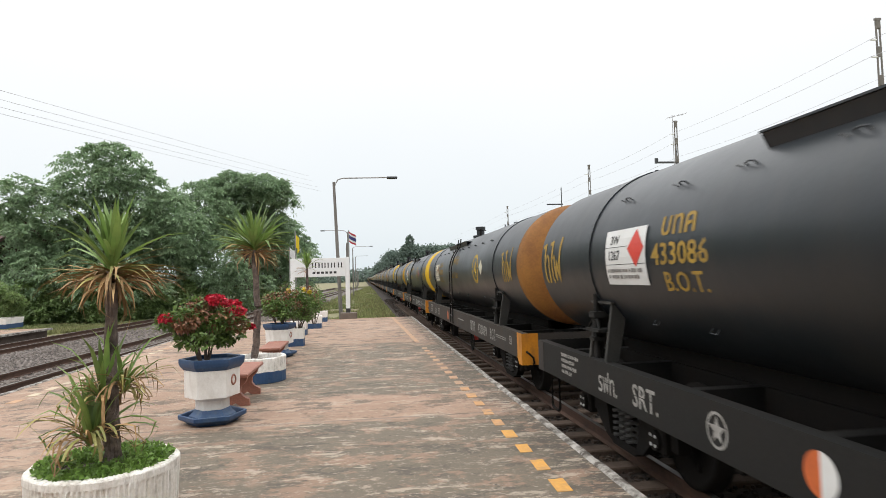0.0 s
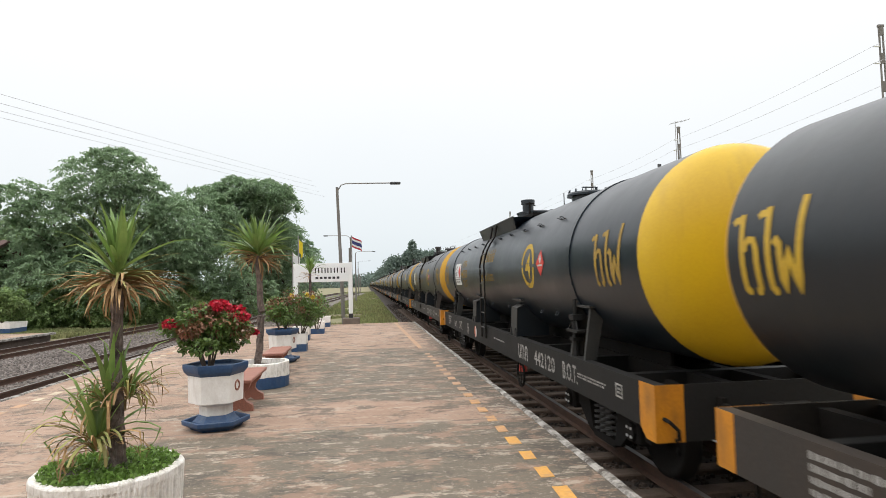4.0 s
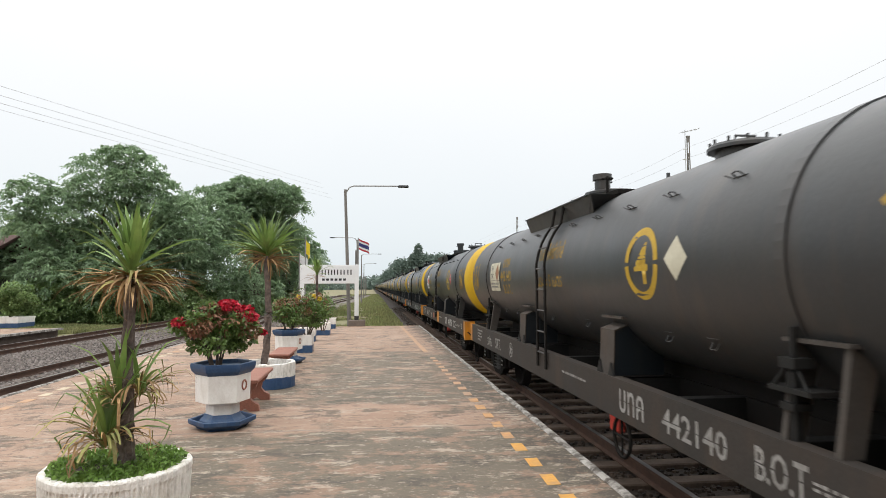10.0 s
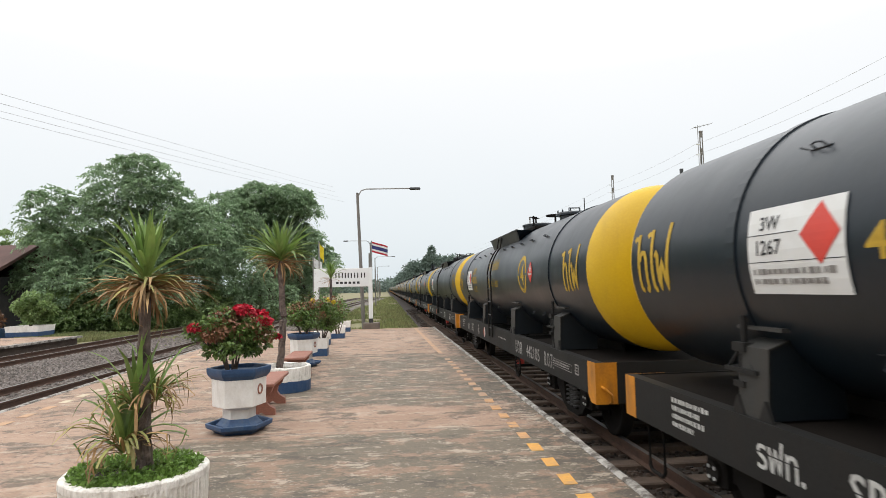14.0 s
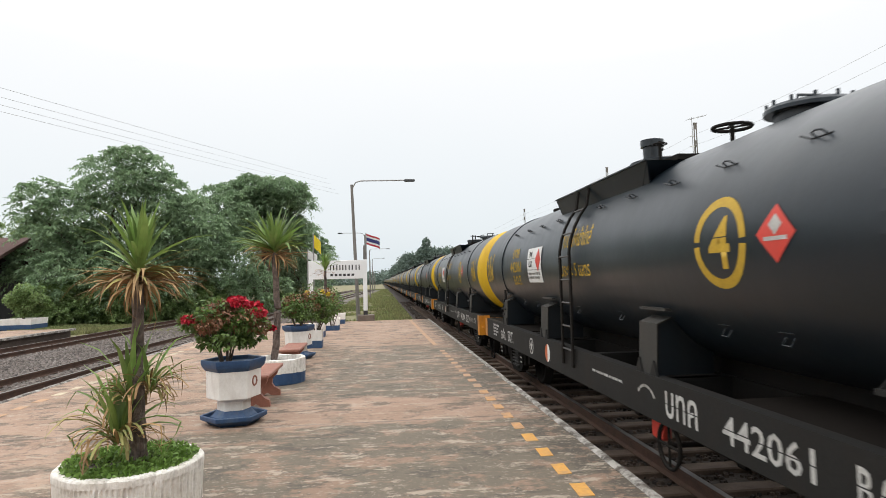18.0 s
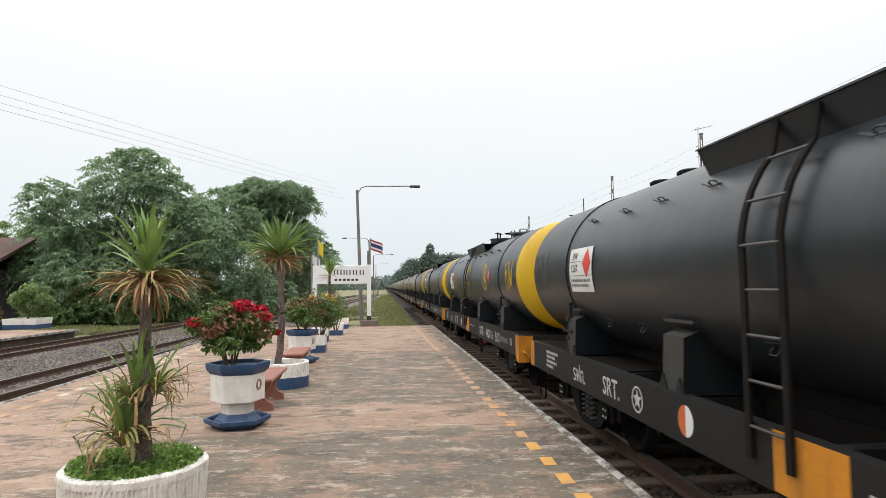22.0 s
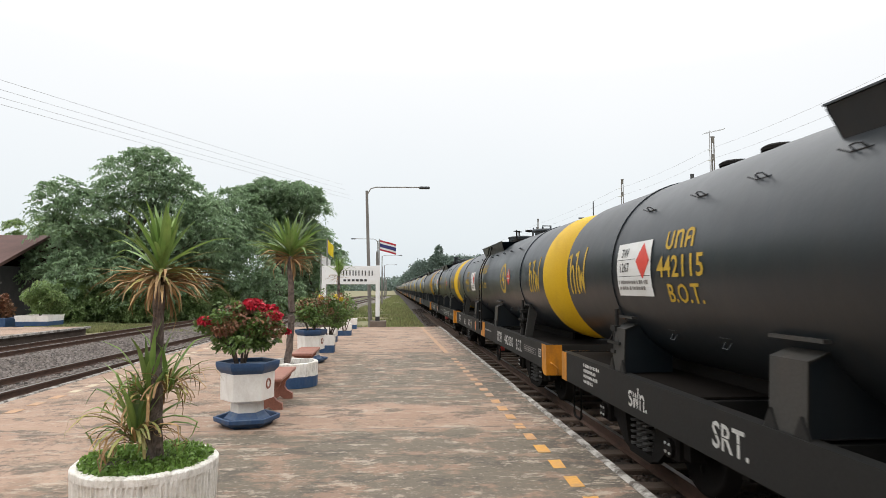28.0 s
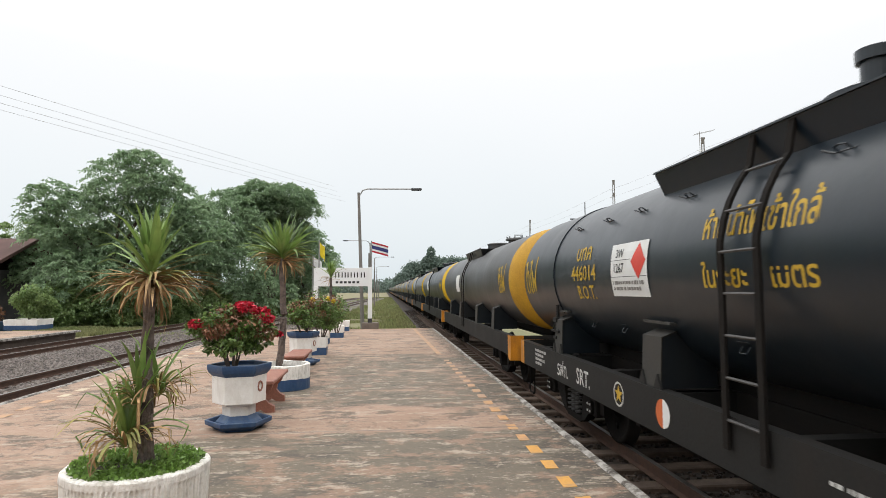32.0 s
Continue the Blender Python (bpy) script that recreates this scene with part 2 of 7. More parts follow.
M["grass_soil"] = surf("grassy_ground", (0.165, 0.165, 0.075), 0.95, amount=0.85, tint=(0.25, 0.195, 0.13), scale=0.22, fine=9, bump=0.5)
M["grass"] = surf("grass_blades", (0.19, 0.225, 0.085), 0.7, amount=0.8, tint=(0.27, 0.245, 0.12), scale=0.4, fine=8, bump=0, island=0.35, leafy=0.3)
M["leaf_dark"] = surf("tree_leaves", (0.225, 0.325, 0.185), 0.5, amount=0.8, tint=(0.30, 0.40, 0.235), scale=0.8, fine=4, bump=0, island=0.28, leafy=0.45)
M["leaf_mid"] = surf("bush_leaves", (0.205, 0.295, 0.115), 0.42, amount=0.6, tint=(0.235, 0.315, 0.11), scale=1.2, fine=5, bump=0, island=0.4, leafy=0.4)
M["leaf_cover"] = surf("creeping_plant_leaves", (0.155, 0.265, 0.055), 0.5, amount=0.5, tint=(0.23, 0.33, 0.085), scale=6, fine=12, bump=0, island=0.45, leafy=0.3)
M["leaf_pot"] = surf("potted_bush_leaves", (0.105, 0.175, 0.042), 0.5, amount=0.5, tint=(0.155, 0.22, 0.06), scale=4, fine=9, bump=0, island=0.4, leafy=0.3)
M["leaf_red"] = surf("reddish_young_leaves", (0.24, 0.10, 0.055), 0.6, amount=0.6, tint=(0.16, 0.13, 0.05), scale=4, fine=9, bump=0, island=0.35)
M["bloom"] = surf("crimson_bloom", (0.50, 0.016, 0.040), 0.6, amount=0.5, tint=(0.40, 0.008, 0.03), scale=8, fine=12, bump=0, island=0.35)
M["bloom_yellow"] = surf("yellow_bloom", (0.62, 0.46, 0.04), 0.6, amount=0.4, scale=8, fine=12, bump=0, island=0.25)
M["yucca"] = surf("green_sword_leaves", (0.150, 0.255, 0.060), 0.42, amount=0.6, tint=(0.26, 0.32, 0.10), scale=3, fine=14, bump=0, island=0.35, leafy=0.25)
M["yucca_dry"] = surf("dry_straw_leaves", (0.36, 0.23, 0.105), 0.75, amount=0.6, tint=(0.24, 0.13, 0.055), scale=5, fine=14, bump=0, island=0.4)
M["yucca_mid"] = surf("yellowing_leaves", (0.25, 0.25, 0.075), 0.6, amount=0.6, tint=(0.34, 0.22, 0.085), scale=5, fine=14, bump=0, island=0.35)
M["bark"] = surf("grey_brown_bark", (0.165, 0.125, 0.105), 0.9, amount=0.95, tint=(0.040, 0.033, 0.030), scale=9, fine=30, fine_amount=0.5, bump=1.0)
M["bark_dark"] = surf("dark_bark", (0.10, 0.075, 0.06), 0.9, amount=0.7, tint=(0.055, 0.042, 0.034), scale=3, fine=20, bump=0.6)
M["white_pot"] = surf("white_pot_paint", (0.80, 0.775, 0.74), 0.7, amount=0.45, tint=(0.60, 0.56, 0.51), scale=4, fine=40, bump=0.12,
                      stain=(0.40, 0.34, 0.28), stain_amount=0.25, stain_scale=(9, 9, 3))
M["rough_pot"] = surf("peeling_off_white_paint", (0.84, 0.81, 0.765), 0.8, amount=0.75, tint=(0.62, 0.575, 0.51), scale=9, fine=60, fine_amount=0.4, bump=0.35,
                      stain=(0.26, 0.22, 0.18), stain_amount=0.5, stain_scale=(26, 26, 9))
M["blue_pot"] = surf("navy_blue_pot_paint", (0.018, 0.055, 0.135), 0.5, amount=0.6, tint=(0.036, 0.085, 0.175), scale=5, fine=40, bump=0.1,
                     stain=(0.10, 0.12, 0.15), stain_amount=0.35, stain_scale=(10, 10, 6))
M["terrazzo"] = surf("red_brown_terrazzo", (0.30, 0.125, 0.085), 0.55, amount=0.5, tint=(0.22, 0.09, 0.065), scale=5, fine=90, fine_amount=0.5, bump=0.05)
M["potting_soil"] = surf("potting_soil", (0.06, 0.045, 0.035), 0.95, amount=0.6, scale=8, fine=40, bump=0.5)
M["white_board"] = surf("white_sign_board", (0.74, 0.75, 0.75), 0.55, amount=0.3, tint=(0.6, 0.6, 0.58), scale=2, fine=40, fine_amount=0.08, bump=0.02)
M["galv"] = surf("galvanised_pole", (0.30, 0.29, 0.28), 0.5, 0.4, amount=0.5, scale=3, fine=40, bump=0.05)
M["concrete_pole"] = surf("concrete_pole", (0.19, 0.175, 0.16), 0.9, amount=0.6, scale=2, fine=30, bump=0.2)
M["dark_metal"] = surf("dark_lamp_metal", (0.06, 0.062, 0.065), 0.5, 0.3, amount=0.4, scale=4, fine=40, bump=0.04)
M["roof_red"] = surf("weathered_red_roof", (0.105, 0.052, 0.044), 0.85, amount=0.6, tint=(0.07, 0.042, 0.037), scale=0.8, fine=12, bump=0.2)
M["dark_timber"] = surf("dark_timber_wall", (0.06, 0.055, 0.06), 0.8, amount=0.6, tint=(0.035, 0.034, 0.04), scale=1.5, fine=16, bump=0.2)
M["wire"] = surf("overhead_wire", (0.50, 0.51, 0.53), 0.6, bump=0.0)
M["flag_red"] = surf("flag_red_cloth", (0.42, 0.03, 0.045), 0.85, amount=0.3, scale=3, fine=60, bump=0.05)
M["flag_white"] = surf("flag_white_cloth", (0.68, 0.68, 0.68), 0.85, amount=0.3, scale=3, fine=60, bump=0.05)
M["flag_blue"] = surf("flag_blue_cloth", (0.035, 0.04, 0.15), 0.85, amount=0.3, scale=3, fine=60, bump=0.05)
M["flag_yellow"] = surf("flag_yellow_cloth", (0.72, 0.55, 0.03), 0.85, amount=0.3, scale=3, fine=60, bump=0.05)
# Paler and greyer than near leaves: distance haze is mixed into this colour.
M["hill"] = surf("far_foliage_with_haze", (0.15, 0.20, 0.165), 0.9, amount=0.5, tint=(0.19, 0.245, 0.21), scale=0.1, fine=1.5, bump=0, island=0.3, leafy=0.3)


def platform_material():
    """Worn concrete slab: grey-brown, with rust-pink traffic wear, dark damp patches and pale scuffs."""
    m = bpy.data.materials.new("worn_platform_concrete")
    m.use_nodes = True
    n, l = m.node_tree.nodes, m.node_tree.links
    b = n["Principled BSDF"]
    tc = n.new("ShaderNodeTexCoord")

    def noise_at(sx, sy, detail=6, rough=0.6, off=0.0):
        mp = n.new("ShaderNodeMapping")
        mp.inputs["Scale"].default_value = (sx, sy, 1)
        mp.inputs["Location"].default_value = (off, off * 1.7, 0)
        t = n.new("ShaderNodeTexNoise")
        t.inputs["Scale"].default_value, t.inputs["Detail"].default_value, t.inputs["Roughness"].default_value = 1.0, detail, rough
        l.new(tc.outputs["Object"], mp.inputs["Vector"])
        l.new(mp.outputs[0], t.inputs["Vector"])
        return t.outputs[0]

    def layer(prev, colour, fac, lo, hi, most):
        r = n.new("ShaderNodeMapRange")
        r.inputs["From Min"].default_value, r.inputs["From Max"].default_value, r.inputs["To Max"].default_value = lo, hi, most
        l.new(fac, r.inputs[0])
        x = n.new("ShaderNodeMixRGB")
        x.inputs["Color2"].default_value = (*colour, 1)
        l.new(r.outputs[0], x.inputs["Fac"])
        l.new(prev, x.inputs["Color1"])
        return x.outputs[0]

    def worn():
        """Where feet have worn the skin grey: bands between the joints, strongest along the middle."""
        sep = n.new("ShaderNodeSeparateXYZ")
        l.new(tc.outputs["Object"], sep.inputs[0])
        my = n.new("ShaderNodeMath")
        my.operation = "MULTIPLY"
        my.inputs[1].default_value = 1 / 26
        l.new(sep.outputs["Y"], my.inputs[0])
        ry = n.new("ShaderNodeValToRGB")
        ry.color_ramp.interpolation = "EASE"
        e0, e1 = ry.color_ramp.elements
        e0.position, e0.color = 0.0, (0.6, 0.6, 0.6, 1)
        e1.position, e1.color = 1.0, (0.05, 0.05, 0.05, 1)
        for y, g in ((2.9, 0.35), (3.7, 0.95), (6.8, 1.0), (7.12, 0.22), (8.2, 0.25), (9.3, 0.85), (13.6, 0.75), (15.25, 0.55), (15.4, 0.06)):
            e = ry.color_ramp.elements.new(y / 26)
            e.color = (g, g, g, 1)
        l.new(my.outputs[0], ry.inputs[0])
        mx = n.new("ShaderNodeMapRange")
        mx.inputs["From Min"].default_value, mx.inputs["From Max"].default_value = -3.2, -0.2
        mx.inputs["To Min"].default_value, mx.inputs["To Max"].default_value = 0.25, 1.0
        l.new(sep.outputs["X"], mx.inputs[0])
        pr = n.new("ShaderNodeMath")
        pr.operation = "MULTIPLY"
        l.new(ry.outputs[0], pr.inputs[0])
        l.new(mx.outputs[0], pr.inputs[1])
        sc = n.new("ShaderNodeMath")
        sc.operation = "MULTIPLY_ADD"
        sc.inputs[1].default_value = 0.30
        l.new(pr.outputs[0], sc.inputs[0])
        l.new(noise_at(0.8, 1.0, 9, 0.74, 9.7), sc.inputs[2])
        return sc.outputs[0]

    def edge_dirt():
        """Grime gathered along the platform edge."""
        sep = n.new("ShaderNodeSeparateXYZ")
        l.new(tc.outputs["Object"], sep.inputs[0])
        mr = n.new("ShaderNodeMapRange")
        mr.inputs["From Min"].default_value, mr.inputs["From Max"].default_value = 1.35, 1.9
        mr.inputs["To Max"].default_value = 0.20
        l.new(sep.outputs["X"], mr.inputs[0])
        ad = n.new("ShaderNodeMath")
        l.new(mr.outputs[0], ad.inputs[0])
        l.new(noise_at(2.2, 1.6, 8, 0.75, 31.0), ad.inputs[1])
        return ad.outputs[0]

    rgb = n.new("ShaderNodeRGB")
    rgb.outputs[0].default_value = (0.275, 0.178, 0.124, 1)
    c = rgb.outputs[0]
    c = layer(c, (0.365, 0.250, 0.183), noise_at(0.5, 0.6, 7, 0.68, 3.1), 0.42, 0.58, 0.95)
    c = layer(c, (0.122, 0.102, 0.075), worn(), 0.59, 0.70, 0.94)
    c = layer(c, (0.074, 0.059, 0.045), edge_dirt(), 0.56, 0.67, 0.88)
    c = layer(c, (0.275, 0.174, 0.120), noise_at(1.6, 2.6, 12, 0.75, 13.0), 0.52, 0.555, 0.72)
    c = layer(c, (0.072, 0.061, 0.047), noise_at(1.3, 2.2, 12, 0.75, 5.2), 0.53, 0.575, 0.74)
    c = layer(c, (0.400, 0.335, 0.262), noise_at(2.0, 4.6, 12, 0.77, 21.0), 0.56, 0.59, 0.74)
    c = layer(c, (0.360, 0.295, 0.230), noise_at(5.0, 9.5, 10, 0.78, 27.0), 0.57, 0.60, 0.72)
    c = layer(c, (0.036, 0.030, 0.024), noise_at(4.0, 7.5, 10, 0.78, 2.0), 0.585, 0.64, 0.55)
    c = layer(c, (0.042, 0.035, 0.028), noise_at(0.45, 8.5, 9, 0.74, 53.0), 0.62, 0.655, 0.75)
    c = layer(c, (0.45, 0.385, 0.31), noise_at(16, 28, 6, 0.7, 41.0), 0.59, 0.65, 0.6)
    c = layer(c, (0.035, 0.030, 0.026), noise_at(21, 21, 3, 0.6, 61.0), 0.68, 0.71, 0.85)
    l.new(c, b.inputs["Base Color"])
    fine = noise_at(60, 60, 4, 0.6)
    bp = n.new("ShaderNodeBump")
    bp.inputs["Strength"].default_value, bp.inputs["Distance"].default_value = 0.35, 0.012
    l.new(fine, bp.inputs["Height"])
    l.new(bp.outputs[0], b.inputs["Normal"])
    b.inputs["Roughness"].default_value = 0.8
    return m


def edge_material():
    """Concrete kerb whose white paint has mostly chipped away."""
    m = surf("chipped_white_kerb", (0.105, 0.088, 0.074), 0.88, amount=0.8, tint=(0.052, 0.045, 0.039), scale=6, fine=40, fine_amount=0.5, bump=0.5)
    n, l = m.node_tree.nodes, m.node_tree.links
    b = n["Principled BSDF"]
    old = b.inputs["Base Color"].links[0].from_socket
    tc = n.new("ShaderNodeTexCoord")
    t = n.new("ShaderNodeTexNoise")
    t.inputs["Scale"].default_value, t.inputs["Detail"].default_value, t.inputs["Roughness"].default_value = 5.0, 9, 0.74
    l.new(tc.outputs["Object"], t.inputs["Vector"])
    r = n.new("ShaderNodeMapRange")
    r.inputs["From Min"].default_value, r.inputs["From Max"].default_value, r.inputs["To Max"].default_value = 0.42, 0.58, 0.85
    l.new(t.outputs[0], r.inputs[0])
    x = n.new("ShaderNodeMixRGB")
    x.inputs["Color2"].default_value = (0.44, 0.415, 0.38, 1)
    l.new(r.outputs[0], x.inputs["Fac"])
    l.new(old, x.inputs["Color1"])
    l.new(x.outputs[0], b.inputs["Base Color"])
    return m


M["plaster"] = surf("weathered_plaster", (0.30, 0.26, 0.21), 0.9, amount=0.6, tint=(0.20, 0.17, 0.14), scale=0.7, fine=20, bump=0.2)
M["platform"] = platform_material()
M["kerb"] = edge_material()
M["joint"] = surf("pale_mortar_joint", (0.30, 0.235, 0.19), 0.9, amount=0.8, tint=(0.15, 0.12, 0.10), scale=4, fine=30, bump=0.3)
M["dash"] = surf("worn_orange_road_paint", (0.62, 0.31, 0.055), 0.75, amount=0.5, tint=(0.40, 0.24, 0.12), scale=5, fine=35, bump=0.15,
                 stain=(0.25, 0.19, 0.14), stain_amount=0.5, stain_scale=(6, 9, 1))
M["dash_mid"] = surf("rubbed_orange_road_paint", (0.52, 0.28, 0.11), 0.78, amount=0.8, tint=(0.33, 0.215, 0.145), scale=4, fine=35, bump=0.15,
                 stain=(0.25, 0.17, 0.12), stain_amount=0.6, stain_scale=(6, 9, 1))
M["dash_white"] = surf("faded_cream_road_paint", (0.50, 0.42, 0.30), 0.75, amount=0.7, tint=(0.32, 0.25, 0.18), scale=4, fine=35, bump=0.15)
M["dash_old"] = surf("faded_orange_line", (0.46, 0.27, 0.15), 0.8, amount=0.8, tint=(0.30, 0.22, 0.165), scale=3, fine=35, bump=0.15)


# ---------------------------------------------------------------- mesh helpers
def finish(name, bm, smooth=False):
    me = bpy.data.meshes.new(name)
    bm.normal_update()
    if smooth:
        for f in bm.faces:
            f.smooth = True
    bm.to_mesh(me)
    bm.free()
    return me


SMALL = ("small_print", "end_mark", "axle_bolts", "stem")


def part(name, bm, material, parent=None, label="", smooth=False, at=None):
    me = bm if isinstance(bm, bpy.types.Mesh) else finish(name, bm, smooth)
    if not me.materials:
        me.materials.append(M[material])
    ob = new(name, me)
    if parent is not None:
        ob.parent = parent
    if at is not None:
        ob.matrix_basis = at
    if label or name in SMALL:
        tagged(ob, label, kind="stuff" if name in SMALL else "")
    return ob


def box(bm, x0, x1, y0, y1, z0, z1, bev=0.0):
    v = [bm.verts.new((x, y, z)) for x in (x0, x1) for y in (y0, y1) for z in (z0, z1)]
    fs = [bm.faces.new([v[i] for i in q]) for q in ((0, 1, 3, 2), (4, 6, 7, 5), (0, 4, 5, 1), (2, 3, 7, 6), (0, 2, 6, 4), (1, 5, 7, 3))]
    if bev:
        es = {e for f in fs for e in f.edges}
        bmesh.ops.bevel(bm, geom=list(es), offset=bev, segments=1, affect="EDGES")
    return bm


def boxed(*a, **k):
    return box(bmesh.new(), *a, **k)


def lathe(bm, profile, n=24, cap0=True, cap1=True, m=None, wob=0.0):
    """Revolve (radius, height) rows about z; m moves the result."""
    rings = []
    for r, z in profile:
        rings.append([bm.verts.new((r * math.cos(2 * math.pi * i / n), r * math.sin(2 * math.pi * i / n), z)) for i in range(n)])
    for a, b in zip(rings, rings[1:]):
        for i in range(n):
            bm.faces.new((a[i], a[(i + 1) % n], b[(i + 1) % n], b[i]))
    if cap0:
        bm.faces.new(rings[0][::-1])
    if cap1:
        bm.faces.new(rings[-1])
    if m is not None:
        vs = [v for r in rings for v in r]
        for v in vs:
            v.co = m @ v.co
    return bm


def tube(bm, pts, r, n=8, r1=None):
    """A round bar through points, tapering from r to r1."""
    pts = [Vector(p) for p in pts]
    r1 = r if r1 is None else r1
    rings = []
    for i, p in enumerate(pts):
        d = (pts[min(i + 1, len(pts) - 1)] - pts[max(i - 1, 0)]).normalized()
        q = d.to_track_quat("Z", "Y")
        rr = r + (r1 - r) * i / (len(pts) - 1)
        rings.append([bm.verts.new(p + q @ Vector((rr * math.cos(2 * math.pi * k / n), rr * math.sin(2 * math.pi * k / n), 0))) for k in range(n)])
    for a, b in zip(rings, rings[1:]):
        for k in range(n):
            bm.faces.new((a[k], a[(k + 1) % n], b[(k + 1) % n], b[k]))
    bm.faces.new(rings[0][::-1])
    bm.faces.new(rings[-1])
    return bm


def prism(bm, outline, axis, a0, a1):
    """Extrude a 2D outline along an axis ('x', 'y' or 'z') from a0 to a1."""
    def at(p, a):
        return {"x": (a, p[0], p[1]), "y": (p[0], a, p[1]), "z": (p[0], p[1], a)}[axis]
    lo = [bm.verts.new(at(p, a0)) for p in outline]
    hi = [bm.verts.new(at(p, a1)) for p in outline]
    k = len(outline)
    for i in range(k):
        bm.faces.new((lo[i], lo[(i + 1) % k], hi[(i + 1) % k], hi[i]))
    bm.faces.new(lo[::-1])
    bm.faces.new(hi)
    bmesh.ops.recalc_face_normals(bm, faces=bm.faces[:])
    return bm


def ring_torus(bm, radius, r, m, n=20, k=6):
    rows = []
    for i in range(n):
        a = 2 * math.pi * i / n
        rows.append([bm.verts.new(m @ Vector(((radius + r * math.cos(2 * math.pi * j / k)) * math.cos(a),
                                              (radius + r * math.cos(2 * math.pi * j / k)) * math.sin(a), r * math.sin(2 * math.pi * j / k)))) for j in range(k)])
    for i in range(n):
        for j in range(k):
            bm.faces.new((rows[i][j], rows[(i + 1) % n][j], rows[(i + 1) % n][(j + 1) % k], rows[i][(j + 1) % k]))
    return bm


def empty(name, m=None):
    ob = new(name)
    ob.empty_display_size = 0.2
    if m is not None:
        ob.matrix_basis = m
    return ob


def soup(name, verts, faces, material):
    me = bpy.data.meshes.new(name)
    me.from_pydata(verts, [], faces)
    me.materials.append(M[material])
    return me


def leaf_soup(name, centres, normals_up, length, width, material, rng, droop=0.3, up=False):
    """Many small bent leaves: each a folded pair of quads about its midrib, pointing outwards with some droop."""
    k = len(centres)
    d = normals_up + rng.normal(0, 0.55, (k, 3))
    d[:, 2] -= droop
    d /= np.linalg.norm(d, axis=1)[:, None]
    side = np.cross(d, np.array([0, 0, 1.0]) + rng.normal(0, 0.45, (k, 3))) if up else np.cross(d, rng.normal(0, 1, (k, 3)))
    side /= np.linalg.norm(side, axis=1)[:, None]
    nor = np.cross(d, side)
    ln = length * rng.uniform(0.6, 1.35, (k, 1))
    wd = width * rng.uniform(0.6, 1.3, (k, 1))
    base = centres - d * ln * 0.5
    mid = centres + nor * wd * 0.12
    tip = centres + d * ln * 0.5 - np.array([0, 0, 1]) * ln * 0.12
    l = mid + side * wd * 0.5 - nor * wd * 0.12
    r = mid - side * wd * 0.5 - nor * wd * 0.12
    verts = np.stack([base, l, tip, r], 1).reshape(-1, 3)
    idx = np.arange(k)[:, None] * 4
    faces = np.concatenate([idx + np.array([0, 1, 2]), idx + np.array([0, 2, 3])], 0)
    return soup(name, verts.tolist(), faces.tolist(), material)

# ---------------------------------------------------------------- ground and tracks
RAIL_Z = -0.26
TRACK_X = 3.42
EDGE_R, EDGE_L, END_Y = 2.045, -5.43, 25.3


def add_ground():
    bm = bmesh.new()
    s = 1500
    vs = [bm.verts.new(p) for p in ((-s, -300, -0.5), (s, -300, -0.5), (s, 2500, -0.5), (-s, 2500, -0.5))]
    bm.faces.new(vs)
    g = part("ground", bm, "grass_soil")
    tagged(g, "flat grassy and sandy railway ground", "ground", kind="structure")


add_ground()


def add_track(name, x0, slope, y0, y1, z_top, sleepers_to, stone_mat, label):
    """Rails, sleepers and a bed of loose stone for one metre-gauge track."""
    root = empty(name)
    tagged(root, label, "railway track", kind="structure")
    prof = ((-0.035, 0.0), (0.035, 0.0), (0.035, -0.03), (0.01, -0.045), (0.01, -0.115), (0.06, -0.13), (0.06, -0.14), (-0.06, -0.14), (-0.06, -0.13),
            (-0.01, -0.115), (-0.01, -0.045), (-0.035, -0.03))
    ang = math.degrees(math.atan(slope))
    for sx in (-0.53, 0.53):
        bm = bmesh.new()
        prism(bm, [(p[0], p[1]) for p in prof], "y", y0, y1)
        for v in bm.verts:
            v.co = Vector((v.co.x + x0 + sx + slope * v.co.y, v.co.y, v.co.z + z_top))
        rail = part("rail", bm, "rail_side", root)
        bm = bmesh.new()
        box(bm, -0.027, 0.027, y0, y1, 0.0005, 0.004)
        for v in bm.verts:
            v.co = Vector((v.co.x + x0 + sx + slope * v.co.y, v.co.y, v.co.z + z_top))
        part("rail_head", bm, "rail_top", rail, "worn shiny running surface")
    me = None
    y = y0 + 0.3
    while y < sleepers_to:
        if me is None:
            b = bmesh.new()
            box(b, -1.0, 1.0, -0.11, 0.11, -0.12, 0.0, bev=0.015)
            me = finish("sleeper", b)
            me.materials.append(M["sleeper_oily" if stone_mat == "ballast_dark" else "concrete_sleeper"])
        o = part("sleeper", me, "concrete_sleeper", root)
        o.matrix_basis = pose(x0 + slope * y, y, z_top - 0.14, 0, 0, -ang)
        y += 0.63
    return root


add_track("track_main", TRACK_X, 0.0, -8, 520, RAIL_Z, 48, "ballast_dark", "main line with rusty rails on oily dark ballast")
add_track("track_siding", -7.63, 0.042, -2, 140, -0.20, 46, "ballast", "loop line with rusty rails beside the platform")
add_track("track_far", -12.05, 0.045, 2, 140, -0.20, 46, "ballast", "second loop line with rusty rails in grey ballast")


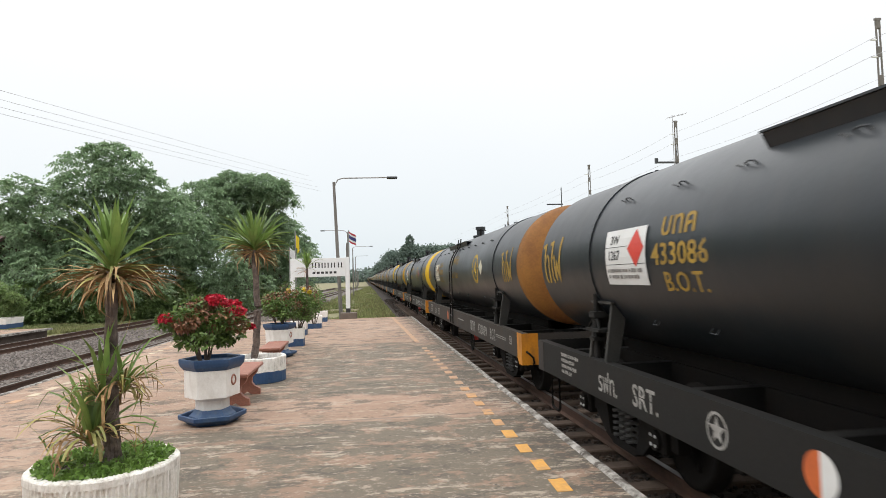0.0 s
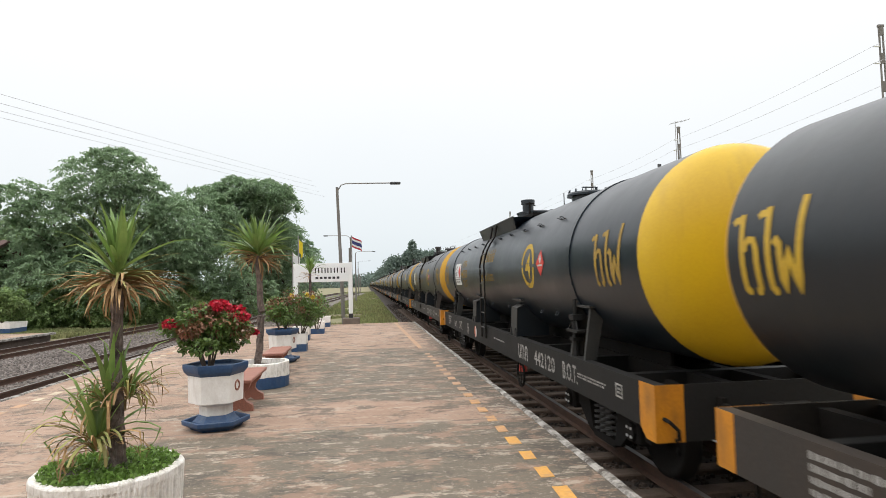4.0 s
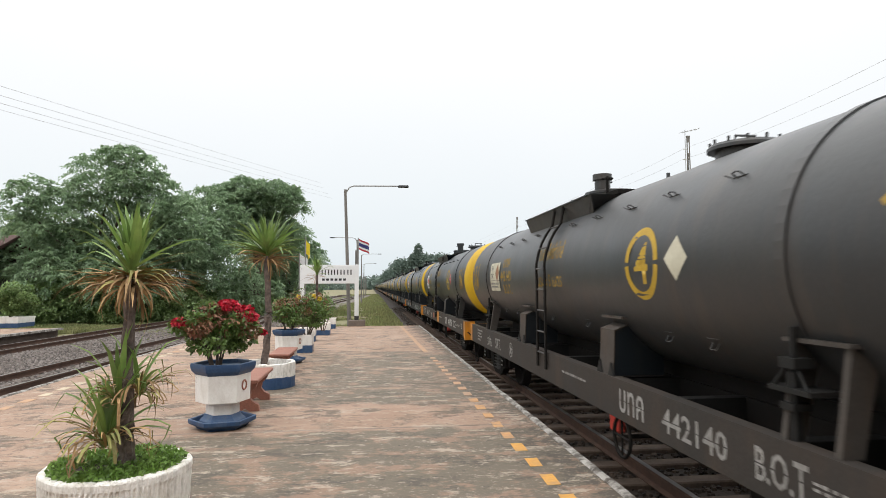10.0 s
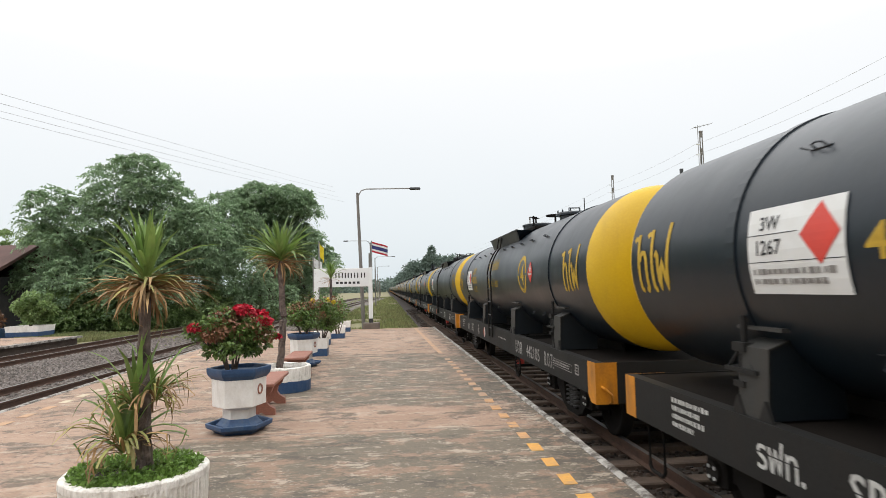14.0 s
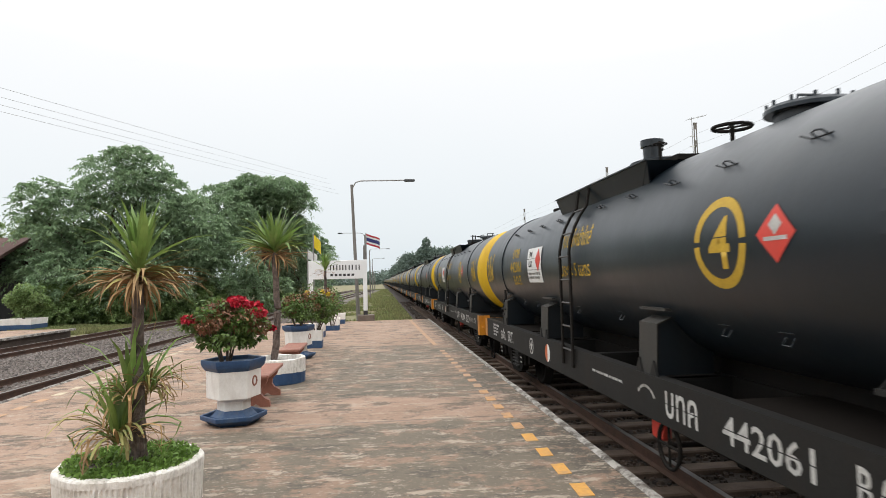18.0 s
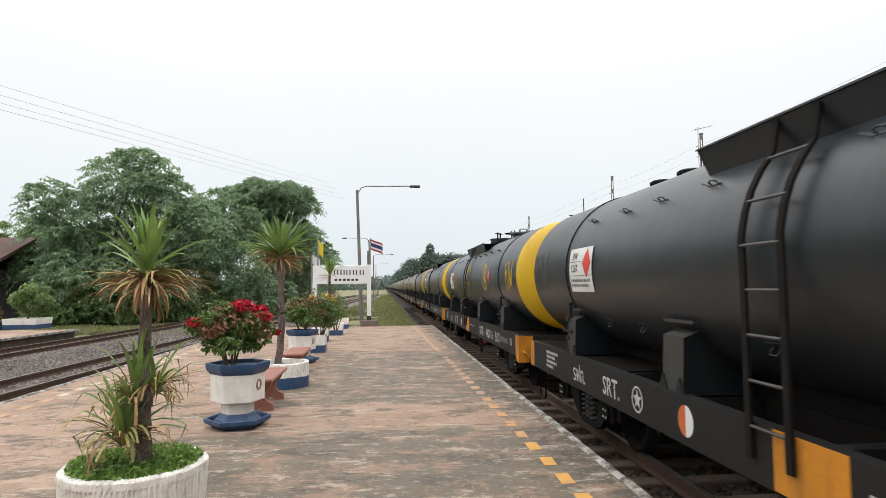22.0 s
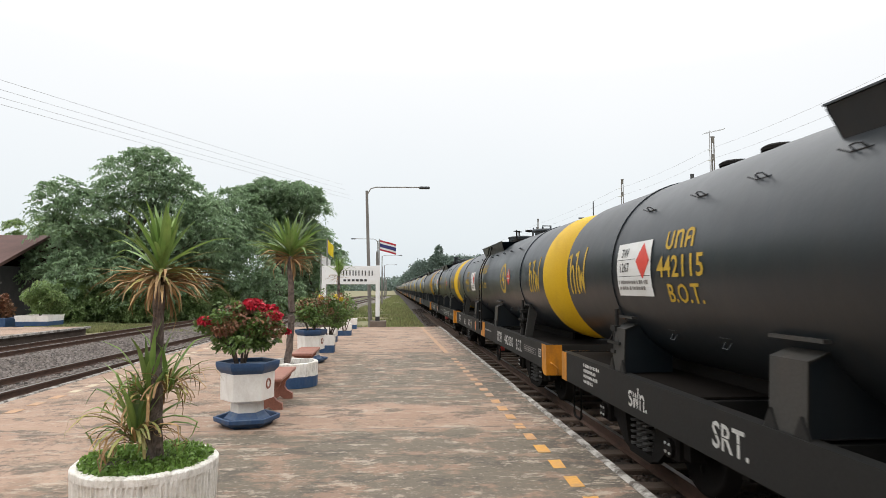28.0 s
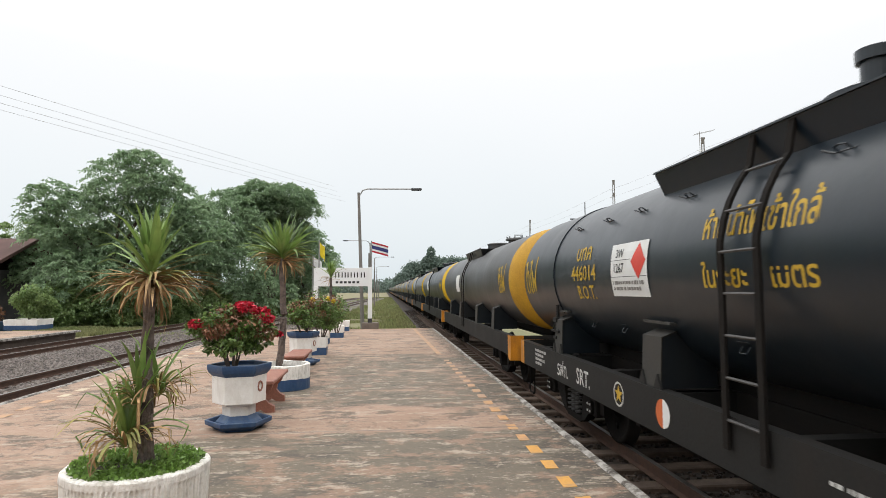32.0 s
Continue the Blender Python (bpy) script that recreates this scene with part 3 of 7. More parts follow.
def add_stones(name, x0, slope, half, y0, y1, count, z, material, label, size=0.05):
    rng = np.random.default_rng(len(name) * 7 + 3)
    t = rng.uniform(0, 1, count) ** 1.7
    y = y0 + (y1 - y0) * t
    x = x0 + slope * y + rng.uniform(-half, half, count)
    s = size * rng.uniform(0.5, 1.3, count)
    base = np.array([[1, 1, -1], [-1, 1, -1], [-1, -1, -1], [1, -1, -1], [0.7, 0.6, 0.8], [-0.6, 0.7, 0.9], [-0.7, -0.6, 0.7], [0.6, -0.7, 0.8]], float) * 0.55
    quads = np.array([[4, 5, 6, 7], [0, 1, 5, 4], [1, 2, 6, 5], [2, 3, 7, 6], [3, 0, 4, 7]])
    a = rng.uniform(0, 6.28, count)
    jit = rng.uniform(0.65, 1.25, (count, 8, 3))
    p = base[None] * jit
    ca, sa = np.cos(a)[:, None], np.sin(a)[:, None]
    px = p[..., 0] * ca - p[..., 1] * sa
    py = p[..., 0] * sa + p[..., 1] * ca
    v = np.stack([px * s[:, None] + x[:, None], py * s[:, None] + y[:, None], p[..., 2] * s[:, None] * 0.8 + z], -1).reshape(-1, 3)
    f = (np.arange(count)[:, None, None] * 8 + quads[None]).reshape(-1, 4)
    ob = new(name, soup(name, v.tolist(), f.tolist(), material))
    tagged(ob, label, "ballast", kind="stuff")


def bed(name, x0, slope, half, y0, y1, z, material, label):
    bm = bmesh.new()
    out = [(-half - 0.5, -0.5), (-half, z), (half, z), (half + 0.5, -0.5)]
    a = [bm.verts.new((x0 + slope * y0 + p[0], y0, p[1])) for p in out]
    b = [bm.verts.new((x0 + slope * y1 + p[0], y1, p[1])) for p in out]
    for i in range(3):
        bm.faces.new((a[i], a[i + 1], b[i + 1], b[i]))
    ob = part(name, bm, material)
    tagged(ob, label, "ballast", kind="structure")


bed("ballast_bed_main", TRACK_X, 0, 1.5, -8, 520, RAIL_Z - 0.20, "ballast_dark", "dark oil-stained ballast bed of the main line")
bed("ballast_bed_siding", -7.63, 0.042, 1.7, -2, 140, -0.36, "ballast", "grey stone ballast bed of the loop line")
bed("ballast_bed_far", -12.05, 0.045, 1.5, 2, 140, -0.365, "ballast", "grey stone ballast bed of the second loop line")
add_stones("ballast_stones_main", TRACK_X, 0, 1.5, 2.0, 60, 16000, RAIL_Z - 0.19, "ballast_dark", "dark oily crushed stone between the rails", 0.045)
add_stones("ballast_stones_siding", -8.6, 0.042, 2.9, 4.0, 60, 42000, -0.34, "ballast", "loose grey and brown crushed stone between the loop rails", 0.05)
add_stones("ballast_stones_far", -12.2, 0.045, 1.4, 10.0, 60, 14000, -0.345, "ballast", "loose grey crushed stone of the second loop line", 0.05)


# ---------------------------------------------------------------- platform
def add_platform():
    root = empty("platform")
    tagged(root, "low island platform of worn stained concrete slabs", "platform", kind="structure")
    y = -7.0
    joints = [-7.0, -1.1, 7.1, 15.3, END_Y]
    for a, b in zip(joints, joints[1:]):
        for x0, x1 in ((EDGE_L + 0.085, EDGE_R - 0.085),):
            bm = bmesh.new()
            box(bm, x0 + 0.004, x1 - 0.004, a + 0.005, b - 0.005, -0.5, 0.0, bev=0.006)
            part("slab", bm, "platform", root)
    bm = bmesh.new()
    box(bm, EDGE_L + 0.02, EDGE_R - 0.02, -7, END_Y - 0.02, -0.52, -0.02)
    part("core", bm, "soil", root)
    rng = random.Random(4)
    for y in joints[1:4]:
        bm = bmesh.new()
        rows = []
        for i in range(61):
            x = EDGE_L + 0.18 + (EDGE_R - EDGE_L - 0.36) * i / 60
            w = 0.012 + 0.016 * rng.random() if rng.random() > 0.15 else 0.006
            c = y + 0.012 * math.sin(i * 0.7) + rng.uniform(-0.006, 0.006)
            rows.append((bm.verts.new((x, c - w * 1.3, -0.004)), bm.verts.new((x, c, 0.005 + 0.004 * rng.random())), bm.verts.new((x, c + w, -0.004))))
        for p, q in zip(rows, rows[1:]):
            bm.faces.new((p[0], q[0], q[1], p[1]))
            bm.faces.new((p[1], q[1], q[2], p[2]))
        part("joint_ridge", bm, "joint", root, "crumbling pale mortar ridge at a slab joint")
    for side, x0, x1 in (("r", EDGE_R - 0.085, EDGE_R), ("l", EDGE_L, EDGE_L + 0.085)):
        y = -7.0
        while y < END_Y - 0.2:
            ln = min(1.2, END_Y - y)
            bm = bmesh.new()
            box(bm, x0, x1, y + 0.004, y + ln - 0.004, -0.52, 0.012 + rng.uniform(-0.006, 0.006), bev=0.018)
            bmesh.ops.subdivide_edges(bm, edges=[e for e in bm.edges if e.calc_length() > 0.5], cuts=5)
            for v in bm.verts:
                v.co.x += rng.uniform(-0.006, 0.006)
                v.co.z += rng.uniform(-0.006, 0.004) if v.co.z > -0.1 else 0
            part("kerb_stone", bm, "kerb", root, "chipped white-painted concrete edge")
            y += ln
    return root


platform = add_platform()


def add_back_wall():
    """Plain wall that closes the platform behind the camera, added unseen to block light."""
    bm = boxed(-17.0, 1.75, -9.4, -9.1, -0.5, 6.4, bev=0.02)
    tagged(part("unseen_light_wall", bm, "plaster"), "added unseen plain plaster wall that blocks light from behind the platform", "wall", kind="structure")
    bm = boxed(-17.3, 1.85, -9.7, -8.6, 6.4, 6.6, bev=0.02)
    tagged(part("unseen_light_wall_coping", bm, "roof_red"), "weathered red coping on the added unseen wall", "wall", kind="structure")


add_back_wall()


def add_dashes():
    """Orange warning dashes along both edges, and the older solid line at the far end."""
    root = empty("warning_line")
    tagged(root, "worn orange dashed warning line painted on the platform", "line marking", kind="structure")
    y = 2.35
    rng = random.Random(9)
    while y < 13.9:
        bm = bmesh.new()
        w, ln = 0.118 + rng.uniform(-0.008, 0.008), 0.27 + rng.uniform(-0.02, 0.02)
        cx = 1.515 - 0.0125 * (y - 4.9)
        a = [(cx - w / 2, y), (cx - w / 4, y - rng.uniform(0, 0.012)), (cx + w / 2, y), (cx + w / 2 + 0.012 + rng.uniform(-0.006, 0.006), y + ln), (cx, y + ln + rng.uniform(-0.012, 0.012)), (cx - w / 2 + 0.012, y + ln)]
        prism(bm, a, "z", -0.002, 0.004)
        part("dash", bm, "dash" if y < 6.3 else "dash_mid" if y < 9.0 else "dash_old", root)
        y += 0.515
    bm = bmesh.new()
    vs = [bm.verts.new(p) for p in ((1.31, 15.1, 0.004), (1.42, 15.1, 0.004), (1.27, END_Y - 0.2, 0.004), (1.15, END_Y - 0.2, 0.004))]
    bm.faces.new(vs)
    part("line", bm, "dash_old", root, "faded pinkish solid line")
    bm = bmesh.new()
    vs = [bm.verts.new(p) for p in ((-2.0, END_Y - 0.34, 0.0045), (1.8, END_Y - 0.34, 0.0045), (1.8, END_Y - 0.22, 0.0045), (-2.0, END_Y - 0.22, 0.0045))]
    bm.faces.new(vs)
    part("end_line", bm, "dash_old", root, "faded pale line across the platform end")
    y = 5.2
    while y < 20:
        bm = bmesh.new()
        box(bm, -4.92, -4.79, y, y + 0.27, -0.002, 0.004)
        part("dash", bm, "dash_white" if rng.random() < 0.6 else "dash_old", root)
        y += 0.515


add_dashes()

# ---------------------------------------------------------------- the train
L_WAGON = 13.95
FRAME = 13.17
RADIUS, AXIS_Z = 1.0, 1.795 - RAIL_Z
SOLE_T, SOLE_B = 0.717 - RAIL_Z, 0.335 - RAIL_Z
HALF = 1.02
DISTANCE = (-7.965, 373.811, -135.274, 63.762, -39.749, 15.015)
# wagon types differ a little in length: how far each far end stands off the even pitch
OFFSET = [0.07, 0.29, 0.06, -1.18, -0.60, -0.35, -0.18, 0.0, 0.19, 0.06, 0.22, 0.04, 0.02, 0.06, -0.18, -0.23, 0.02, -0.04, 0.06, 0.28, 1.19]


def offset(k):
    return OFFSET[min(max(k, 0), len(OFFSET) - 1)]


def stretch(k):
    return (13.06 + (offset(k) - offset(k - 1) if k > 0 else 0)) / 13.17


def travelled(t):
    u = t / 32.0
    return sum(c * u ** i for i, c in enumerate(DISTANCE))


CACHE = {}


def shared(key, build, material, smooth=False):
    k = (key, material)
    if k not in CACHE:
        me = finish(key if isinstance(key, str) else str(key[0]), build(), smooth)
        me.materials.append(M[material])
        CACHE[k] = me
    return CACHE[k]


def letters_of(key, build, material):
    """A word's meshes, letter by letter: pieces that overlap along the wagon belong to one letter."""
    k = (key, material, "letters")
    if k in CACHE:
        return CACHE[k]
    bm = build()
    bm.verts.index_update()
    bm.faces.index_update()
    bm.faces.ensure_lookup_table()
    seen, islands = set(), []
    for f in bm.faces:
        if f.index in seen:
            continue
        seen.add(f.index)
        stack, own = [f], []
        while stack:
            g = stack.pop()
            own.append(g.index)
            for v in g.verts:
                for h in v.link_faces:
                    if h.index not in seen:
                        seen.add(h.index)
                        stack.append(h)
        ys = [v.co.y for i in own for v in bm.faces[i].verts]
        islands.append([min(ys), max(ys), own])
    islands.sort(key=lambda r: r[0])
    words = []
    for lo, hi, own in islands:
        if words and lo < words[-1][1] - 0.004:
            words[-1][1] = max(words[-1][1], hi)
            words[-1][2] += own
        else:
            words.append([lo, hi, list(own)])
    made = []
    for lo, hi, own in words:
        index, verts, faces = {}, [], []
        for i in own:
            row = []
            for v in bm.faces[i].verts:
                if v.index not in index:
                    index[v.index] = len(verts)
                    verts.append(tuple(v.co))
                row.append(index[v.index])
            faces.append(row)
        made.append(soup("letter", verts, faces, material))
    bm.free()
    CACHE[k] = made
    return made


def text_bm(body, width, height, cuts=()):
    """A word as a flat mesh, 0..width by -height/2..height/2."""
    cu = bpy.data.curves.new("word", "FONT")
    cu.body, cu.resolution_u, cu.offset = body, 2, 0.012
    ob = bpy.data.objects.new("word", cu)
    scene.collection.objects.link(ob)
    me = bpy.data.meshes.new_from_object(ob.evaluated_get(bpy.context.evaluated_depsgraph_get()))
    bpy.data.objects.remove(ob)
    bpy.data.curves.remove(cu)
    bm = bmesh.new()
    bm.from_mesh(me)
    bpy.data.meshes.remove(me)
    xs = [v.co.x for v in bm.verts]
    ys = [v.co.y for v in bm.verts]
    for v in bm.verts:
        v.co.x = (v.co.x - min(xs)) / (max(xs) - min(xs)) * width
        v.co.y = ((v.co.y - min(ys)) / (max(ys) - min(ys)) - 0.5) * height
        v.co.z = 0
    for c in cuts:
        for s in (-0.004, 0.004):
            bmesh.ops.bisect_plane(bm, geom=bm.verts[:] + bm.edges[:] + bm.faces[:], plane_co=(0, c * height + s, 0), plane_no=(0, 1, 0))
        bmesh.ops.delete(bm, geom=[f for f in bm.faces if abs(f.calc_center_median().y - c * height) < 0.0039], context="FACES")
    return bm


FLAMMABLE = (((-0.02, 0.30), (0.015, 0.345), (0.06, 0.33), (0.10, 0.385)), ((0.10, 0.40), (0.105, 0.25), (0.118, -0.44), (0.16, -0.47)),
             ((0.145, -0.02), (0.16, 0.06), (0.205, 0.11), (0.265, 0.10), (0.30, 0.0), (0.31, -0.42), (0.27, -0.47)),
             ((0.325, 0.34), (0.36, 0.385), (0.405, 0.37), (0.445, 0.425)), ((0.445, 0.44), (0.45, 0.29), (0.462, -0.42), (0.51, -0.46)),
             ((0.53, 0.03), (0.565, 0.09), (0.595, 0.04), (0.61, -0.45), (0.70, -0.02), (0.79, -0.46), (0.825, 0.05), (0.855, 0.5)))
FEET = ((0.285, -0.455), (0.15, -0.455), (0.495, -0.45))


def stroke_bm(lines, width, height, pen):
    """Hand-painted letters: each line of the drawing becomes a ribbon of even breadth."""
    bm = bmesh.new()
    for line in lines:
        pts = []
        for a, b in zip(line, line[1:]):
            k = max(1, int(abs(b[1] - a[1]) * height / 0.07))
            pts += [Vector((a[0] + (b[0] - a[0]) * i / k, a[1] + (b[1] - a[1]) * i / k)) for i in range(k)]
        pts.append(Vector(line[-1]))
        pts = [Vector((p.x * width, p.y * height, 0)) for p in pts]
        rows = []
        for i, p in enumerate(pts):
            d = (pts[min(i + 1, len(pts) - 1)] - pts[max(i - 1, 0)]).normalized()
            n = Vector((-d.y, d.x, 0)) * pen * 0.5
            n.x *= 1.1
            rows.append((bm.verts.new(p + n), bm.verts.new(p - n)))
        for a, b in zip(rows, rows[1:]):
            bm.faces.new((a[0], a[1], b[1], b[0]))
    for x, y in FEET:
        bm.faces.new([bm.verts.new((x * width + pen * 0.62 * math.cos(math.pi * i / 5), y * height + pen * 0.62 * math.sin(math.pi * i / 5), 0.001)) for i in range(10)])
    return bm


def wrap(bm, u0, h0, lift=0.004, cuts=True):
    """Bend a flat drawing (u right, h up) round the platform side of the tank."""
    if cuts:
        ys = [v.co.y for v in bm.verts]
        lo, hi = min(ys), max(ys)
        k = int((hi - lo) / 0.09)
        for i in range(1, k + 1):
            bmesh.ops.bisect_plane(bm, geom=bm.verts[:] + bm.edges[:] + bm.faces[:], plane_co=(0, lo + (hi - lo) * i / (k + 1), 0), plane_no=(0, 1, 0))
    for v in bm.verts:
        a = (h0 + v.co.y) / RADIUS
        r = RADIUS + lift + v.co.z
        v.co = Vector((-r * math.cos(a), -(u0 + v.co.x), AXIS_Z + r * math.sin(a)))
    bmesh.ops.recalc_face_normals(bm, faces=bm.faces[:])
    for f in bm.faces:
        if f.normal.x > 0:
            f.normal_flip()
    return bm


def flat(bm, u0, z0, lift=0.003):
    """Set a flat drawing on the sole bar's face."""
    for v in bm.verts:
        v.co = Vector((-HALF - lift, -(u0 + v.co.x), z0 + v.co.y))
    bm.normal_update()
    for f in bm.faces:
        if f.normal.x > 0:
            f.normal_flip()
    return bm


def rect_bm(w, h, cx=0.0, cy=0.0, bm=None, nv=6):
    bm = bm or bmesh.new()
    for i in range(nv):
        y0, y1 = cy - h / 2 + h * i / nv, cy - h / 2 + h * (i + 1) / nv
        bm.faces.new([bm.verts.new(p) for p in ((cx - w / 2, y0, 0), (cx + w / 2, y0, 0), (cx + w / 2, y1, 0), (cx - w / 2, y1, 0))])
    return bm


def outline_bm(w, h, t):
    """A rectangular border of breadth t."""
    bm = bmesh.new()
    o = [(-w / 2, -h / 2), (w / 2, -h / 2), (w / 2, h / 2), (-w / 2, h / 2)]
    i = [(x - math.copysign(t, x), y - math.copysign(t, y)) for x, y in o]
    vo, vi = [bm.verts.new((*p, 0)) for p in o], [bm.verts.new((*p, 0)) for p in i]
    for j in range(4):
        bm.faces.new((vo[j], vo[(j + 1) % 4], vi[(j + 1) % 4], vi[j]))
    return bm


def ring_bm(ro, ri, gaps=(), n=64):
    bm = bmesh.new()
    for i in range(n):
        a0, a1 = 2 * math.pi * i / n, 2 * math.pi * (i + 1) / n
        mid = math.degrees((a0 + a1) / 2)
        if any(abs((mid - g + 180) % 360 - 180) < 3.0 for g in gaps):
            continue
        bm.faces.new([bm.verts.new((r * math.cos(a), r * math.sin(a), 0)) for r, a in ((ri, a0), (ro, a0), (ro, a1), (ri, a1))])
    return bm


def disc_bm(r, n=24, a0=0, a1=360):
    bm = bmesh.new()
    vs = [bm.verts.new((r * math.cos(radians(a0 + (a1 - a0) * i / n)), r * math.sin(radians(a0 + (a1 - a0) * i / n)), 0)) for i in range(n + (a1 - a0 < 360))]
    bm.faces.new(vs)
    return bm


def star_bm(r):
    bm = bmesh.new()
    c = bm.verts.new((0, 0, 0))
    vs = [bm.verts.new(((r if i % 2 == 0 else r * 0.42) * math.sin(math.pi * i / 5), (r if i % 2 == 0 else r * 0.42) * math.cos(math.pi * i / 5), 0)) for i in range(10)]
    for i in range(10):
        bm.faces.new((c, vs[i], vs[(i + 1) % 10]))
    return bm


def diamond_bm(w, h, nv=8):
    bm = bmesh.new()
    rows = []
    for i in range(nv + 1):
        y = -h / 2 + h * i / nv
        x = w / 2 * (1 - abs(y) / (h / 2)) + 0.001
        rows.append((bm.verts.new((-x, y, 0)), bm.verts.new((x, y, 0))))
    for a, b in zip(rows, rows[1:]):
        bm.faces.new((a[0], a[1], b[1], b[0]))
    return bm


U_CYL0, U_CYL1 = 0.21, FRAME - 0.25


def shell_bm():
    bm = bmesh.new()
    prof = []
    us = [U_CYL0, 0.28, 1.84, 1.86, 1.9, 1.92, 4.0, 4.02, 6.58, 6.6, 9.1, 9.12, 11.22, 11.24, 11.28, 11.30, 12.85, U_CYL1]
    for u in us:
        r = RADIUS + (0.004 if u in (4.02, 6.6, 9.12) else 0)
        prof.append((r, u))
    m = Matrix.Translation((0, 0, AXIS_Z)) @ pose(0, 0, 0, 90, 0, 0)
    lathe(bm, prof, 72, False, False, m)
    bmesh.ops.recalc_face_normals(bm, faces=bm.faces[:])
    return bm


def dome_bm(near):
    bm = bmesh.new()
    prof = [(RADIUS - 0.0005, 0.0)]
    for i in range(1, 9):
        a = math.pi / 2 * i / 8
        prof.append((max(RADIUS * math.cos(a) ** 0.8, 0.01), 0.27 * math.sin(a)))
    base = Matrix.Translation((0, -(U_CYL1 if near else U_CYL0), AXIS_Z))
    lathe(bm, prof, 72, False, True, base @ pose(0, 0, 0, 90 if near else -90, 0, 0))
    bmesh.ops.recalc_face_normals(bm, faces=bm.faces[:])
    return bm


def strap_bm(u):
    bm = bmesh.new()
    n = 40
    rows = []
    for i in range(n + 1):
        a = radians(-32 + 244 * i / n)
        row = []
        for du, r in ((-0.05, RADIUS), (-0.05, RADIUS + 0.014), (0.05, RADIUS + 0.014), (0.05, RADIUS)):
            row.append(bm.verts.new((-r * math.cos(a), -(u + du), AXIS_Z + r * math.sin(a))))
        rows.append(row)
    for a, b in zip(rows, rows[1:]):
        for j in range(3):
            bm.faces.new((a[j], a[j + 1], b[j + 1], b[j]))
    bmesh.ops.recalc_face_normals(bm, faces=bm.faces[:])
    return bm


def saddle_leg_bm(u, s, du):
    """One inclined plate leg below the strap."""
    out = [(s * 0.99, SOLE_T), (s * 0.86, SOLE_T), (s * 0.76, AXIS_Z - 0.62), (s * 0.90, AXIS_Z - 0.50)]
    return prism(bmesh.new(), out, "y", -(u + du + 0.05), -(u + du))


def saddle_cap_bm(u, s, half):
    return boxed(*sorted((s * 0.74, s * 0.925)), -(u + half), -(u - half), AXIS_Z - 0.512, AXIS_Z - 0.488)


def saddle_box_bm(u, s, half):
    out = [(s * 0.975, SOLE_T), (s * 0.45, SOLE_T), (s * 0.45, AXIS_Z - 0.86), (s * 0.80, AXIS_Z - 0.575), (s * 0.955, AXIS_Z - 0.635)]
    return prism(bmesh.new(), out, "y", -(u + half), -(u - half))


def lit_face_bm(u, s, half):
    """Added plate on a saddle's outer face and sloping top, coloured as its lit side."""
    out = [(s * 0.989, SOLE_T + 0.002), (s * 0.977, SOLE_T + 0.002), (s * 0.957, AXIS_Z - 0.633), (s * 0.80, AXIS_Z - 0.572), (s * 0.80, AXIS_Z - 0.558), (s * 0.969, AXIS_Z - 0.623)]
    return prism(bmesh.new(), out, "y", -(u + half + 0.012), -(u - half - 0.012))


def gusset_bm(u, s, du):
    return prism(bmesh.new(), [(-(u + du) - 0.07, SOLE_T), (-(u + du) + 0.07, SOLE_T), (-(u + du), SOLE_T + 0.13)], "x", *sorted((s * 0.982, s * 1.005)))


def add_saddle(add, u, kind, simple=False, paint="saddle"):
    for s in (-1, 1):
        if kind == "open":
            sd = add("saddle", ("leg", u, s, 0), lambda: saddle_leg_bm(u, s, -0.22), paint)
            add("leg", ("leg", u, s, 1), lambda: saddle_leg_bm(u, s, 0.20), paint, sd)
            add("cap", ("cap", u, s, 0.33), lambda: saddle_cap_bm(u, s, 0.27), paint, sd)
        else:
            half = 0.17 if 4 < u < 9 else 0.15
            # Darker box under a lighter plate: shaded and lit faces put into the colour.
            sd = add("saddle", ("saddle", u, s), lambda: saddle_box_bm(u, s, half), "dull")
            add("face_plate", ("face_plate", u, s), lambda: lit_face_bm(u, s, half), paint, sd)
            if s < 0 and not simple:
                add("cap", ("cap", u, s, half), lambda: saddle_cap_bm(u, s, half + 0.09), paint, sd)
                for du in (-0.15, 0.15):
                    add("gusset", ("gusset", u, du), lambda: gusset_bm(u, s, du), "frame", sd)


def light_block_bm(s):
    """Deep lengthwise plate on the frame, added to block light under the tank's belly."""
    return boxed(*sorted((s * 0.20, s * 0.24)), -12.0, -1.1, SOLE_B + 0.02, AXIS_Z - RADIUS + 0.03)


def clamp_bm(u):
    bm = bmesh.new()
    box(bm, -0.99, -0.86, -(u + 0.07), -(u - 0.07), AXIS_Z - 0.66, AXIS_Z - 0.60)
    tube(bm, [(-0.94, -u, AXIS_Z - 0.85), (-0.94, -u, AXIS_Z - 0.42)], 0.022, 8)
    tube(bm, [(-0.94, -u, AXIS_Z - 0.78), (-0.94, -u, AXIS_Z - 0.68)], 0.045, 6)
    box(bm, -1.0, -0.80, -(u + 0.20), -(u - 0.16), AXIS_Z - 0.80, AXIS_Z - 0.77)
    for a, b in ((-0.15, -0.02), (0.15, 0.02)):
        tube(bm, [(-0.97, -(u + a), AXIS_Z - 0.78), (-0.95, -(u + b), AXIS_Z - 0.63)], 0.012, 6)
    tube(bm, [(-0.94, -u, AXIS_Z - 0.78), (-0.94, -u, SOLE_T)], 0.034, 6)
    box(bm, -0.995, -0.88, -(u + 0.06), -(u - 0.06), AXIS_Z - 0.90, AXIS_Z - 0.86)
    return bm


